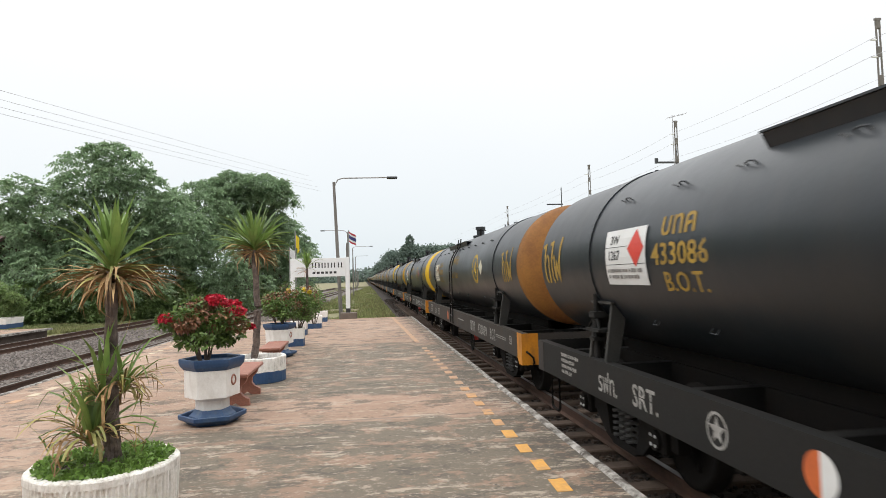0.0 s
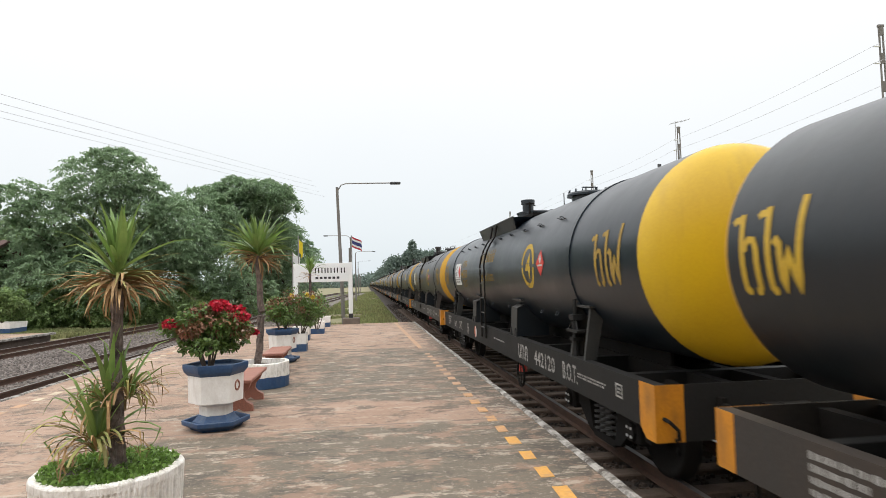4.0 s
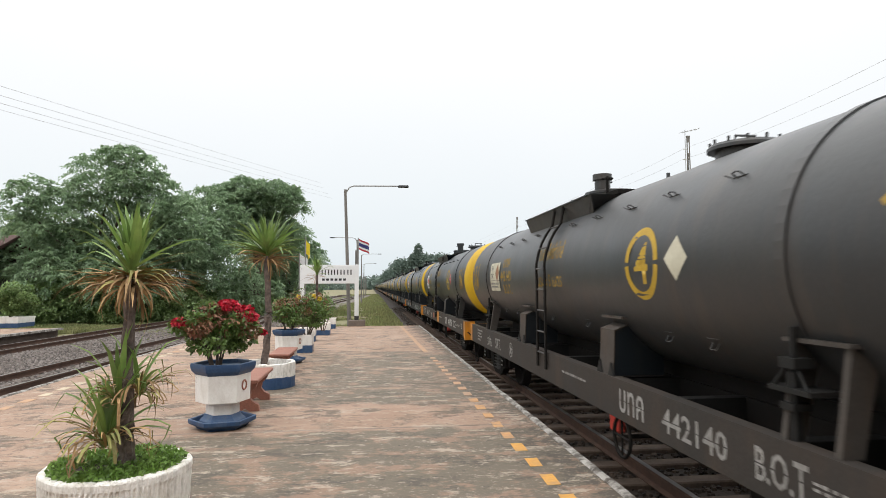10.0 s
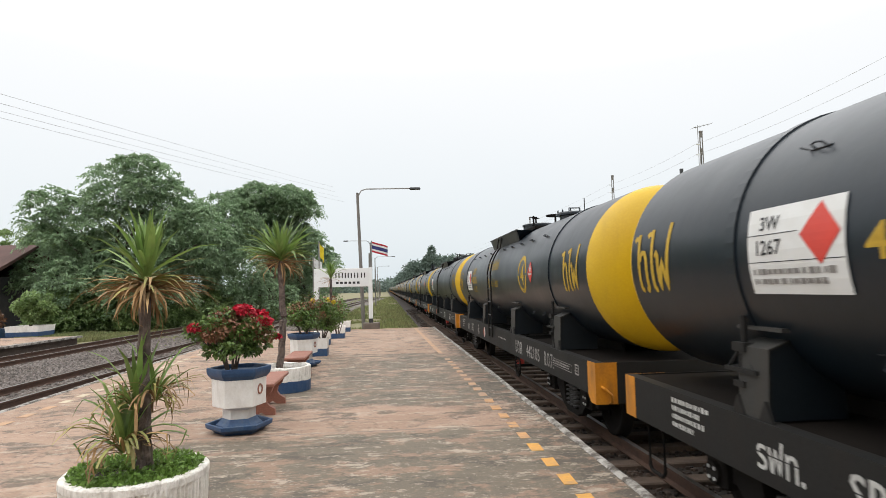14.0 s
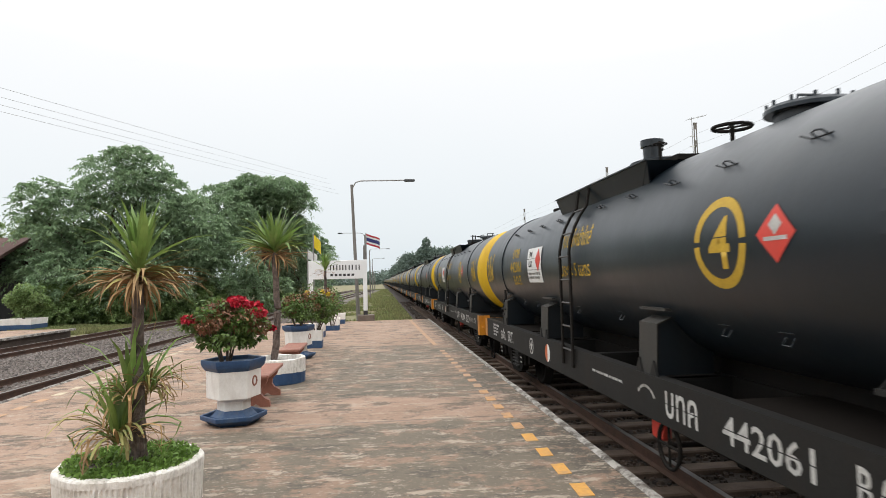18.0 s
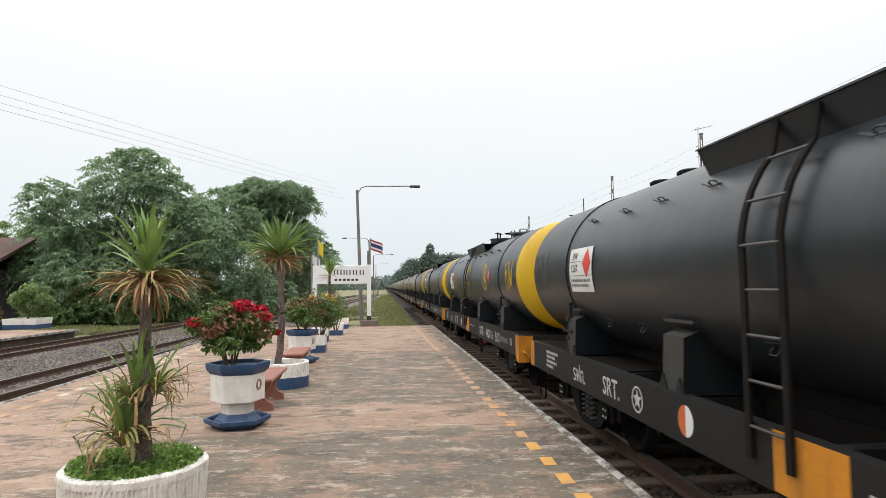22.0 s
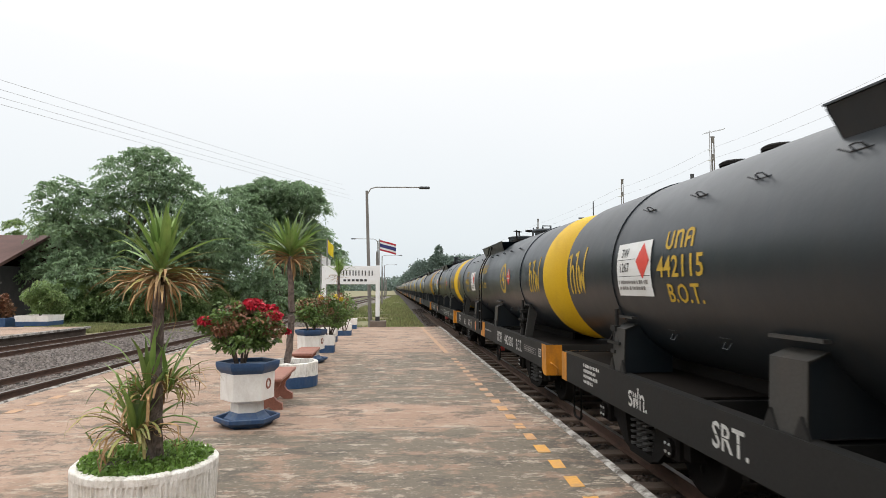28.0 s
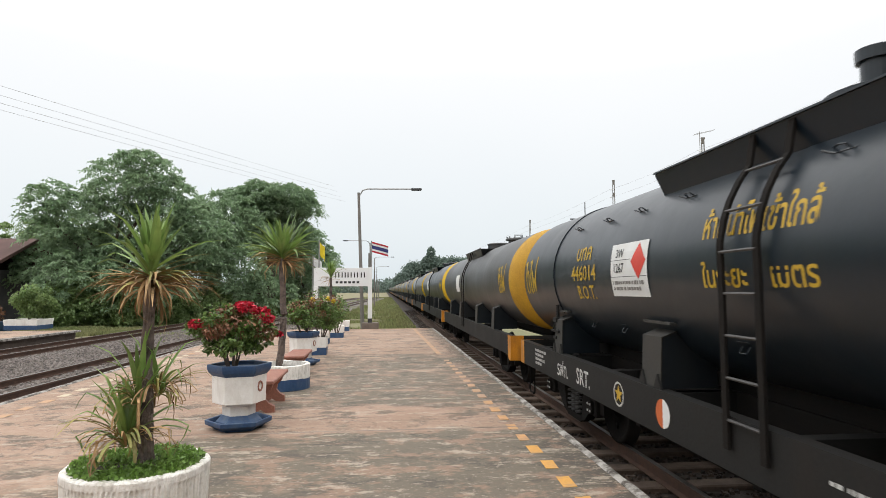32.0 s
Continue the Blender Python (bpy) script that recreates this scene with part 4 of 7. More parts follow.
def sole_bm(s):
    bm = bmesh.new()
    w = 0.11
    o = HALF
    out = [(s * o, SOLE_T), (s * o, SOLE_B), (s * (o - w), SOLE_B), (s * (o - w), SOLE_B + 0.02), (s * (o - 0.02), SOLE_B + 0.02),
           (s * (o - 0.02), SOLE_T - 0.02), (s * (o - w), SOLE_T - 0.02), (s * (o - w), SOLE_T)]
    prism(bm, out, "y", -FRAME + 0.012, -0.012)
    return bm


def headstock_bm(near):
    bm = bmesh.new()
    y0, y1 = ((-FRAME, -FRAME + 0.012) if near else (-0.012, 0.0))
    box(bm, -HALF, HALF, y0, y1, SOLE_B - (0.085 if near else 0.0), SOLE_T)
    return bm


def shunt_loop_bm():
    """Bent bar on the end plate, for the shunting hook."""
    bm = bmesh.new()
    x, y, z = -HALF + 0.12, -FRAME - 0.0035, SOLE_B + 0.05
    return tube(bm, [(x - 0.05, y, z + 0.06), (x - 0.04, y - 0.07, z + 0.05), (x + 0.03, y - 0.08, z - 0.02), (x + 0.05, y - 0.05, z - 0.10), (x + 0.05, y, z - 0.12)], 0.016, 8)


def end_panel_bm(near, s):
    """Orange corner: wraps the sole bar's end and part of the headstock."""
    bm = bmesh.new()
    if near:
        box(bm, *sorted((s * (HALF + 0.0035), s * (HALF - 0.25))), -FRAME - 0.0035, -FRAME, SOLE_B - 0.085, SOLE_T + 0.002)
        out = [(-FRAME, SOLE_T + 0.002), (-FRAME + 0.27, SOLE_T + 0.002), (-FRAME + 0.27, SOLE_B), (-FRAME + 0.17, SOLE_B - 0.085), (-FRAME, SOLE_B - 0.085)]
        prism(bm, out, "x", *sorted((s * (HALF + 0.0035), s * HALF)))
    else:
        box(bm, *sorted((s * (HALF + 0.0035), s * (HALF - 0.40))), 0.0, 0.0035, SOLE_B, SOLE_T + 0.002)
        box(bm, *sorted((s * (HALF + 0.0035), s * HALF)), -0.22, 0.0, SOLE_B, SOLE_T + 0.002)
    return bm


def deck_bm(a, b):
    return boxed(-HALF + 0.11, HALF - 0.11, -b, -a, SOLE_T - 0.03, SOLE_T - 0.012)


def cross_bm(u):
    return boxed(-HALF + 0.02, HALF - 0.02, -(u + 0.06), -(u - 0.06), SOLE_B + 0.04, SOLE_T - 0.035)


def spine_bm():
    bm = bmesh.new()
    for s in (-1, 1):
        box(bm, *sorted((s * 0.18, s * 0.28)), -FRAME + 0.02, -0.02, SOLE_B + 0.02, SOLE_T - 0.036)
    return bm


def coupler_bm(near):
    bm = bmesh.new()
    y = -FRAME if near else 0.0
    d = -1 if near else 1
    box(bm, -0.09, 0.09, *sorted((y, y + d * 0.28)), 0.62, 0.80)
    box(bm, -0.16, 0.13, *sorted((y + d * 0.26, y + d * 0.50)), 0.58, 0.86, bev=0.03)
    return bm


def hose_bm(near):
    bm = bmesh.new()
    y = -FRAME if near else 0.0
    d = -1 if near else 1
    tube(bm, [(-0.45, y, 0.78), (-0.45, y + d * 0.10, 0.80), (-0.44, y + d * 0.20, 0.70), (-0.42, y + d * 0.30, 0.50), (-0.38, y + d * 0.40, 0.42)], 0.028, 8)
    box(bm, -0.48, -0.42, *sorted((y, y + d * 0.06)), 0.74, 0.86)
    return bm


TRAY0, TRAY1, TRAY_TOP = 5.1, 8.1, 2.715 - RAIL_Z


def tray_side_bm(s):
    bm = bmesh.new()
    a = [(s * 0.78, -TRAY0 + 0.06, TRAY_TOP), (s * 0.78, -TRAY1, TRAY_TOP), (s * 0.70, -TRAY1 + 0.12, TRAY_TOP - 0.24), (s * 0.70, -TRAY0, TRAY_TOP - 0.24)]
    b = [(p[0] - s * 0.012, p[1], p[2]) for p in a]
    va, vb = [bm.verts.new(p) for p in a], [bm.verts.new(p) for p in b]
    bm.faces.new(va)
    bm.faces.new(vb[::-1])
    for i in range(4):
        bm.faces.new((va[i], va[(i + 1) % 4], vb[(i + 1) % 4], vb[i]))
    bmesh.ops.recalc_face_normals(bm, faces=bm.faces[:])
    return bm


def tray_end_bm(near):
    y0, y1 = (-TRAY1, -TRAY1 + 0.30) if near else (-TRAY0 + 0.06, -TRAY0)
    bm = bmesh.new()
    for dz in (0.0, -0.012):
        vs = [bm.verts.new(p) for p in ((-0.78, y0, TRAY_TOP + dz), (0.78, y0, TRAY_TOP + dz), (0.70, y1, TRAY_TOP - 0.24 + dz), (-0.70, y1, TRAY_TOP - 0.24 + dz))]
        bm.faces.new(vs)
    return bm


def add_tray(add, shell):
    t = add("valve_tray", ("tray", -1), lambda: tray_side_bm(-1), shell, label="raised tray round the valves")
    add("tray_side", ("tray", 1), lambda: tray_side_bm(1), shell, t)
    add("tray_end", ("tray_end", 0), lambda: tray_end_bm(True), shell, t)
    add("tray_end", ("tray_end", 1), lambda: tray_end_bm(False), shell, t)
    add("tray_rim", "tray_rim", lambda: boxed(-0.80, -0.77, -TRAY1, -TRAY0 + 0.06, TRAY_TOP - 0.002, TRAY_TOP + 0.012), shell, t)


def walk_bm():
    return boxed(-0.40, 0.40, -8.0, -5.2, 2.795 - RAIL_Z - 0.05, 2.795 - RAIL_Z + 0.006)


def hand_wheel_bm(u, x, z, r):
    bm = bmesh.new()
    m = Matrix.Translation((x, -u, z))
    ring_torus(bm, r, r * 0.1, m, 20, 6)
    for i in range(4):
        a = math.pi / 4 + math.pi / 2 * i
        tube(bm, [(x, -u, z), (x + r * math.cos(a), -u + r * math.sin(a), z)], r * 0.06, 6)
    tube(bm, [(x, -u, z - 0.22), (x, -u, z + 0.03)], 0.02, 8)
    return bm


def manhole_bm(u):
    bm = bmesh.new()
    z = 2.78 - RAIL_Z
    m = Matrix.Translation((0, -u, z))
    lathe(bm, [(0.26, -0.06), (0.26, 0.06), (0.33, 0.06), (0.33, 0.09), (0.31, 0.115), (0.1, 0.135), (0.02, 0.14)], 28, True, True, m)
    for i in range(12):
        a = 2 * math.pi * i / 12
        tube(bm, [(0.30 * math.cos(a), -u + 0.30 * math.sin(a), z + 0.08), (0.30 * math.cos(a), -u + 0.30 * math.sin(a), z + 0.155)], 0.014, 6)
    tube(bm, [(-0.10, -u, z + 0.13), (-0.10, -u, z + 0.20), (0.10, -u, z + 0.20), (0.10, -u, z + 0.13)], 0.012, 6)
    return bm


def casing_bm(u, r, h):
    bm = bmesh.new()
    z = 2.78 - RAIL_Z
    lathe(bm, [(r, -0.05), (r, h - 0.03), (r + 0.02, h - 0.03), (r + 0.02, h), (r * 0.9, h + 0.02), (0.02, h + 0.03)], 28, True, True, Matrix.Translation((0, -u, z)))
    return bm


def vent_bm(u, r=0.105, h=0.36):
    bm = bmesh.new()
    z = 2.80 - RAIL_Z
    lathe(bm, [(r * 1.1, -0.05), (r, 0.02), (r, h - 0.08), (r * 1.25, h - 0.08), (r * 1.25, h)], 20, True, True, Matrix.Translation((-0.2, -u, z)))
    return bm


def lug_bm(u):
    """Lifting lug: a small plate with a loop, high on the tank's flank."""
    bm = bmesh.new()
    a = radians(36)
    x, z = -(RADIUS + 0.002) * math.cos(a), AXIS_Z + (RADIUS + 0.002) * math.sin(a)
    ox, oz = -math.cos(a), math.sin(a)
    tube(bm, [(x, -u - 0.085, z), (x, -u + 0.085, z)], 0.007, 6)
    tube(bm, [(x, -u - 0.05, z), (x + ox * 0.045, -u - 0.042, z + oz * 0.045), (x + ox * 0.055, -u, z + oz * 0.055), (x + ox * 0.045, -u + 0.042, z + oz * 0.045), (x, -u + 0.05, z)], 0.007, 6)
    tube(bm, [(x, -u + 0.085, z), (x + ox * 0.045, -u + 0.135, z + oz * 0.045)], 0.007, 6)
    return bm


def step_bm(u):
    bm = bmesh.new()
    a = radians(-38)
    x, z = -(RADIUS) * math.cos(a), AXIS_Z + RADIUS * math.sin(a)
    box(bm, x - 0.035, x + 0.05, -u - 0.075, -u + 0.075, z + 0.03, z + 0.036)
    tube(bm, [(x, -u - 0.045, z), (x - 0.03, -u - 0.04, z - 0.05), (x - 0.03, -u + 0.04, z - 0.05), (x, -u + 0.045, z)], 0.006, 6)
    return bm


LAD0, LAD1 = 6.02, 6.42


def ladder_pts(u):
    pts = [(-HALF - 0.03, -u, SOLE_B + 0.16), (-HALF - 0.03, -u, AXIS_Z - 0.15), (-HALF - 0.035, -u, AXIS_Z + 0.1)]
    for i in range(5):
        a = radians(8 + 8.0 * i)
        pts.append((-(RADIUS + 0.06) * math.cos(a), -u, AXIS_Z + (RADIUS + 0.06) * math.sin(a)))
    pts.append((-0.77, -u, 2.70 - RAIL_Z))
    return pts


def stile_bm(u):
    bm = bmesh.new()
    pts = [Vector(p) for p in ladder_pts(u)]
    rows = []
    for i, p in enumerate(pts):
        d = (pts[min(i + 1, len(pts) - 1)] - pts[max(i - 1, 0)]).normalized()
        nrm = Vector((-d.z, 0, d.x))
        rows.append([bm.verts.new(p + Vector((0, sy * 0.028, 0)) + nrm * sn * 0.012) for sy, sn in ((-1, -1), (1, -1), (1, 1), (-1, 1))])
    for a, b in zip(rows, rows[1:]):
        for j in range(4):
            bm.faces.new((a[j], a[(j + 1) % 4], b[(j + 1) % 4], b[j]))
    bm.faces.new(rows[0])
    bm.faces.new(rows[-1][::-1])
    bmesh.ops.recalc_face_normals(bm, faces=bm.faces[:])
    return bm


def rung_bm(i):
    bm = bmesh.new()
    z = SOLE_T - 0.02 + i * 0.29
    if z < AXIS_Z + 0.05:
        x = -HALF - 0.03
    else:
        x = -math.sqrt(max((RADIUS + 0.06) ** 2 - (z - AXIS_Z) ** 2, 0.2))
    tube(bm, [(x, -LAD0, z), (x, -LAD1, z)], 0.012, 6)
    return bm


def side_frame_bm(s):
    """Cast bogie side: arched bar between the axle boxes, dipping to carry the springs."""
    bm = bmesh.new()
    x0, x1 = sorted((s * 0.72, s * 0.84))
    top = [(-1.15, 0.52), (-0.75, 0.60), (-0.35, 0.66), (0.35, 0.66), (0.75, 0.60), (1.15, 0.52)]
    low = [(1.15, 0.36), (0.72, 0.38), (0.45, 0.18), (0.28, 0.14), (-0.28, 0.14), (-0.45, 0.18), (-0.72, 0.38), (-1.15, 0.36)]
    prism(bm, top[:2] + [(-0.42, 0.58), (-0.34, 0.26), (-0.28, 0.14), (-0.45, 0.18), (-0.72, 0.38), (-1.15, 0.36)], "x", x0, x1)
    prism(bm, [(0.42, 0.58), (0.75, 0.60), (1.15, 0.52), (1.15, 0.36), (0.72, 0.38), (0.45, 0.18), (0.28, 0.14), (0.34, 0.26)], "x", x0, x1)
    prism(bm, [(-0.75, 0.60), (-0.35, 0.67), (0.35, 0.67), (0.75, 0.60), (0.42, 0.56), (-0.42, 0.56)], "x", x0, x1)
    prism(bm, [(-0.34, 0.20), (0.34, 0.20), (0.28, 0.12), (-0.28, 0.12)], "x", x0, x1)
    for v in bm.verts:
        v.co.y *= 0.945
    for y in (-0.85, 0.85):
        box(bm, *sorted((s * 0.74, s * 0.90)), y - 0.12, y + 0.12, 0.32, 0.56, bev=0.02)
        tube(bm, [(s * 0.90, y, 0.43), (s * 0.935, y, 0.43)], 0.085, 12)
    return bm


def spring_bm(s):
    bm = bmesh.new()
    for y in (-0.15, 0.0, 0.15):
        pts = []
        for i in range(41):
            a = 2 * math.pi * i / 8
            pts.append((s * 0.80 + 0.062 * math.cos(a), y + 0.062 * math.sin(a), 0.20 + 0.30 * i / 40))
        tube(bm, pts, 0.016, 5)
    return bm


def axlebox_bolts_bm(s):
    bm = bmesh.new()
    for y in (-0.85, 0.85):
        for i in range(4):
            a = math.pi / 4 + math.pi / 2 * i
            tube(bm, [(s * 0.93, y + 0.055 * math.cos(a), 0.43 + 0.055 * math.sin(a)), (s * 0.945, y + 0.055 * math.cos(a), 0.43 + 0.055 * math.sin(a))], 0.014, 6)
    return bm


def bolster_bm():
    return boxed(-0.80, 0.80, -0.16, 0.16, 0.42, 0.60, bev=0.03)


def wheelset_bm():
    bm = bmesh.new()
    for s in (-1, 1):
        m = pose(s * 0.53, 0, 0, 0, 90 * s, 0)
        lathe(bm, [(0.08, -0.09), (0.14, -0.05), (0.32, -0.02), (0.37, -0.05), (0.46, -0.05), (0.46, -0.03), (0.432, -0.02), (0.428, 0.07), (0.37, 0.07), (0.33, 0.015), (0.14, 0.03), (0.10, 0.08)], 28, True, True, m)
    tube(bm, [(-0.74, 0, 0), (0.74, 0, 0)], 0.07, 12)
    for s in (-1, 1):
        for i in range(3):
            a = 2 * math.pi * i / 3
            tube(bm, [(s * 0.56, 0.25 * math.cos(a), 0.25 * math.sin(a)), (s * 0.565, 0.25 * math.cos(a), 0.25 * math.sin(a))], 0.04, 8)
    return bm


def brake_wheel_bm():
    bm = bmesh.new()
    m = Matrix.Translation((-0.98, -8.75, 0.42)) @ pose(0, 0, 0, 0, 90, 0)
    ring_torus(bm, 0.19, 0.018, m, 22, 6)
    for i in range(4):
        a = math.pi / 2 * i
        tube(bm, [(-0.98, -8.75, 0.42), (-0.98, -8.75 + 0.19 * math.cos(a), 0.42 + 0.19 * math.sin(a))], 0.012, 6)
    tube(bm, [(-0.98, -8.75, 0.42), (-0.30, -8.75, 0.42)], 0.022, 8)
    return bm


def air_tank_bm():
    bm = bmesh.new()
    lathe(bm, [(0.05, -0.62), (0.19, -0.55), (0.21, -0.4), (0.21, 0.4), (0.19, 0.55), (0.05, 0.62)], 20, True, True, Matrix.Translation((0.1, -5.2, 0.48)) @ pose(0, 0, 0, 90, 0, 0))
    box(bm, -0.08, 0.28, -4.9, -4.84, 0.60, 0.72)
    box(bm, -0.08, 0.28, -5.56, -5.5, 0.60, 0.72)
    return bm


def rod_bm():
    bm = bmesh.new()
    tube(bm, [(-0.62, -3.6, 0.40), (-0.62, -9.6, 0.40)], 0.025, 8)
    for u in (3.9, 5.9, 7.4, 9.3):
        box(bm, -0.68, -0.56, -(u + 0.05), -(u - 0.05), 0.38, 0.64)
    return bm


def hanger_bm():
    """Foot stirrup hanging below the frame's end."""
    bm = bmesh.new()
    tube(bm, [(-0.96, -0.36, SOLE_B), (-0.96, -0.36, 0.20), (-0.96, -0.40, 0.16), (-0.96, -0.62, 0.16), (-0.96, -0.66, 0.20), (-0.96, -0.66, SOLE_B)], 0.018, 6)
    return bm


def lettering_block(rows, w, h):
    """Unreadable small writing: thin broken bars."""
    rng = random.Random(len(rows) * 3 + int(w * 100))
    bm = bmesh.new()
    for r in range(len(rows)):
        y = h / 2 - (r + 0.5) * h / len(rows)
        x = 0.0
        while x < w * rows[r]:
            ln = rng.uniform(0.02, 0.075) * min(1, w)
            rect_bm(ln, h / len(rows) * rng.uniform(0.48, 0.68), x + ln / 2, y, bm, 1)
            x += ln + rng.choice((0.012, 0.014, 0.035)) * min(1, w)
    return bm


def add_wagon(k, number, shell, dome, frame_mat, saddle, letters, placard, ring="ring", words=True, deck=False, vent=False, diamond="red",
              white="white_letters", title="", plate=False, far_orange=True, side=("star", "split"), order="PN", low=False, tray=0.0, ring_u=9.40, ring_r=0.328, chalk=False):
    root = empty("tank_wagon")
    tagged(root, title, "tank wagon", group="freight train wagons")
    root["ordinal"] = k

    def add(name, key, build, material, parent=root, label="", smooth=False):
        if name == "lettering":
            return [part("letter", me, material, parent, label) for me in letters_of(key, build, material)]
        ob = part(name, shared(key, build, material, smooth), material, parent, label)
        if low and parent is root and name in ("valve_tray", "walkway", "manhole", "valve_casing", "hand_wheel", "vent", "lifting_lug", "top_flange"):
            ob.location.z = -0.12 if k == 3 or name == "lifting_lug" else -0.25
        if tray and parent is root and name in ("valve_tray", "walkway", "valve_casing", "hand_wheel", "vent"):
            ob.location.y = 0.3 if k == 9 and name == "vent" else -tray
        if k > 13 and name == "ladder":
            ob.location.y = -0.2 if k == 14 else -0.05 if k == 15 else -0.12
        if low and name == "ladder":
            ob.location = (0, 0.13, -0.12)
        return ob

    saddle_paint = "saddle_worn" if shell == "grey" else "saddle"
    tank = add("tank", "shell", shell_bm, shell, smooth=True)
    if low:
        tank.scale.z, tank.location.z = 0.94, 0.06 * (AXIS_Z - RADIUS)
    add("dome", "dome_near", lambda: dome_bm(True), dome, tank, "painted dished end", True)
    add("dome", "dome_far", lambda: dome_bm(False), dome, tank, "painted dished end", True)
    for u in (1.92, 11.15):
        add("strap", ("strap", u), lambda u=u: strap_bm(u), shell, tank)
        add("clamp", ("clamp", u), lambda u=u: clamp_bm(u), "frame")
    for u in ((2.02, 11.3) if saddle == "open" else (2.06, 11.47)):
        add_saddle(add, u, saddle, paint=saddle_paint)
    if not low:
        for u in ((4.7, 8.0) if k == 5 else (4.88, 8.4)):
            add_saddle(add, u, "box", paint=saddle_paint)
    # Added plates that keep far-side light from showing under the tank.
    for s in (-1, 1):
        add("tank_bearer", ("light_block", s), lambda s=s: light_block_bm(s), "under")
    for s in (-1, 1):
        add("sole_bar", ("sole", s), lambda s=s: sole_bm(s), frame_mat)
    add("centre_sill", "spine", spine_bm, "under")
    for near in (True, False):
        hs = add("headstock", ("headstock", near), lambda near=near: headstock_bm(near), frame_mat)
        for s in (-1, 1):
            if near or far_orange:
                add("end_panel", ("panel", near, s), lambda near=near, s=s: end_panel_bm(near, s), "orange" if near or dome != "rusty" else "frame_brown", hs, "orange warning paint")
        if near:
            add("shunt_loop", "shunt_loop", shunt_loop_bm, "orange" if k > 9 else "under", hs)
        add("coupler", ("coupler", near), lambda near=near: coupler_bm(near), "under")
        add("brake_hose", ("hose", near), lambda near=near: hose_bm(near), "under")
    if deck:
        add("deck_plate", ("deck", 0), lambda: deck_bm(0.02, 3.6), "deck")
        add("deck_plate", ("deck", 1), lambda: deck_bm(9.6, FRAME - 0.02), "deck")
    for u in (0.9, 2.15, 3.6, 5.0, 6.6, 8.5, 9.6, 11.0, 12.3):
        add("cross_member", ("cross", u), lambda u=u: cross_bm(u), "frame")
    add_tray(add, shell)
    add("walkway", "walk", walk_bm, "under")
    add("manhole", "manhole", lambda: manhole_bm(9.35), shell)
    add("valve_casing", "casing", lambda: casing_bm(6.85, 0.36, 0.15), shell)
    if k > 9:
        add("hand_wheel", "wheel_top", lambda: hand_wheel_bm(8.45, -0.1, 2.95 - RAIL_Z, 0.17), "under")
    add("hand_wheel", "wheel_a", lambda: hand_wheel_bm(7.3, -0.25, 3.05 - RAIL_Z, 0.075), "under")
    add("hand_wheel", "wheel_b", lambda: hand_wheel_bm(6.9, -0.1, 3.07 - RAIL_Z, 0.075), "under")
    if deck:
        for u in (2.75, 3.45):
            add("top_flange", ("flange", u), lambda u=u: casing_bm(u, 0.14, 0.07), "under")
    if vent:
        add("vent", "vent", lambda: vent_bm(7.0), shell, label="flanged vent pipe")
    for u in (2.6, 3.6, 4.45, 5.35, 7.0, 7.85, 8.72, 9.57, 10.5):
        add("lifting_lug", ("lug", u), lambda u=u: lug_bm(u), shell)
    for u in (3.0, 3.9, 6.0, 7.4, 9.4, 10.1):
        add("bracket", ("step", u), lambda u=u: step_bm(u), shell)
    lad = add("ladder", ("stile", LAD0), lambda: stile_bm(LAD0), "under")
    add("stile", ("stile", LAD1), lambda: stile_bm(LAD1), "under", lad)
    for i in range(7):
        add("rung", ("rung", i), lambda i=i: rung_bm(i), "rung_grey", lad)
    if plate:
        add("foot_plate", "foot_plate", lambda: boxed(-HALF - 0.0035, -HALF, -6.9, -6.27, SOLE_B + 0.01, SOLE_T + 0.0), "orange", label="orange painted plate at the ladder foot")
    add("brake_wheel", "brake_wheel", brake_wheel_bm, "under")
    add("air_reservoir", "air", air_tank_bm, "under")
    add("brake_rod", "rods", rod_bm, "under")
    add("foot_stirrup", "hanger", hanger_bm, "under")
    add("brake_valve", "valve", lambda: boxed(-0.90, -0.78, -8.42, -8.22, 0.36, 0.55, bev=0.03), "red", label="red brake selector")

    for bu in (2.25, FRAME - 1.55):
        bogie = part("bogie", shared("bolster", bolster_bm, "under"), "under", root, at=pose(0, -bu, 0))
        for s in (-1, 1):
            add("side_frame", ("side_frame", s), lambda s=s: side_frame_bm(s), "under", bogie)
            add("coil_spring", ("spring", s), lambda s=s: spring_bm(s), "rung_grey", bogie)
        add("axle_bolts", "bolts", lambda: axlebox_bolts_bm(-1), "white_letters", bogie)
        for dy in (-0.85, 0.85):
            w = part("wheelset", shared("wheelset", wheelset_bm, "under", True), "under", bogie, at=pose(0, dy, 0.43))
            WHEELS.append((w, dy))

    # lettering and signs on the platform side
    near_u = {10: 11.55, 17: 11.68, 19: 11.86, 20: 11.90}.get(k, 11.88)
    near_w = 0.92 if k > 18 else 0.80
    if letters:
        add("lettering", ("wf", 0), lambda: wrap(stroke_bm(FLAMMABLE, 0.80, 0.60, 0.050), 0.30, 0.03, cuts=False), letters, tank, "yellow Thai stencil, flammable")
        add("lettering", ("wf", 1, near_u, near_w), lambda: wrap(stroke_bm(FLAMMABLE, near_w, 0.60, 0.050), near_u, 0.03, cuts=False), letters, tank, "yellow Thai stencil, flammable")
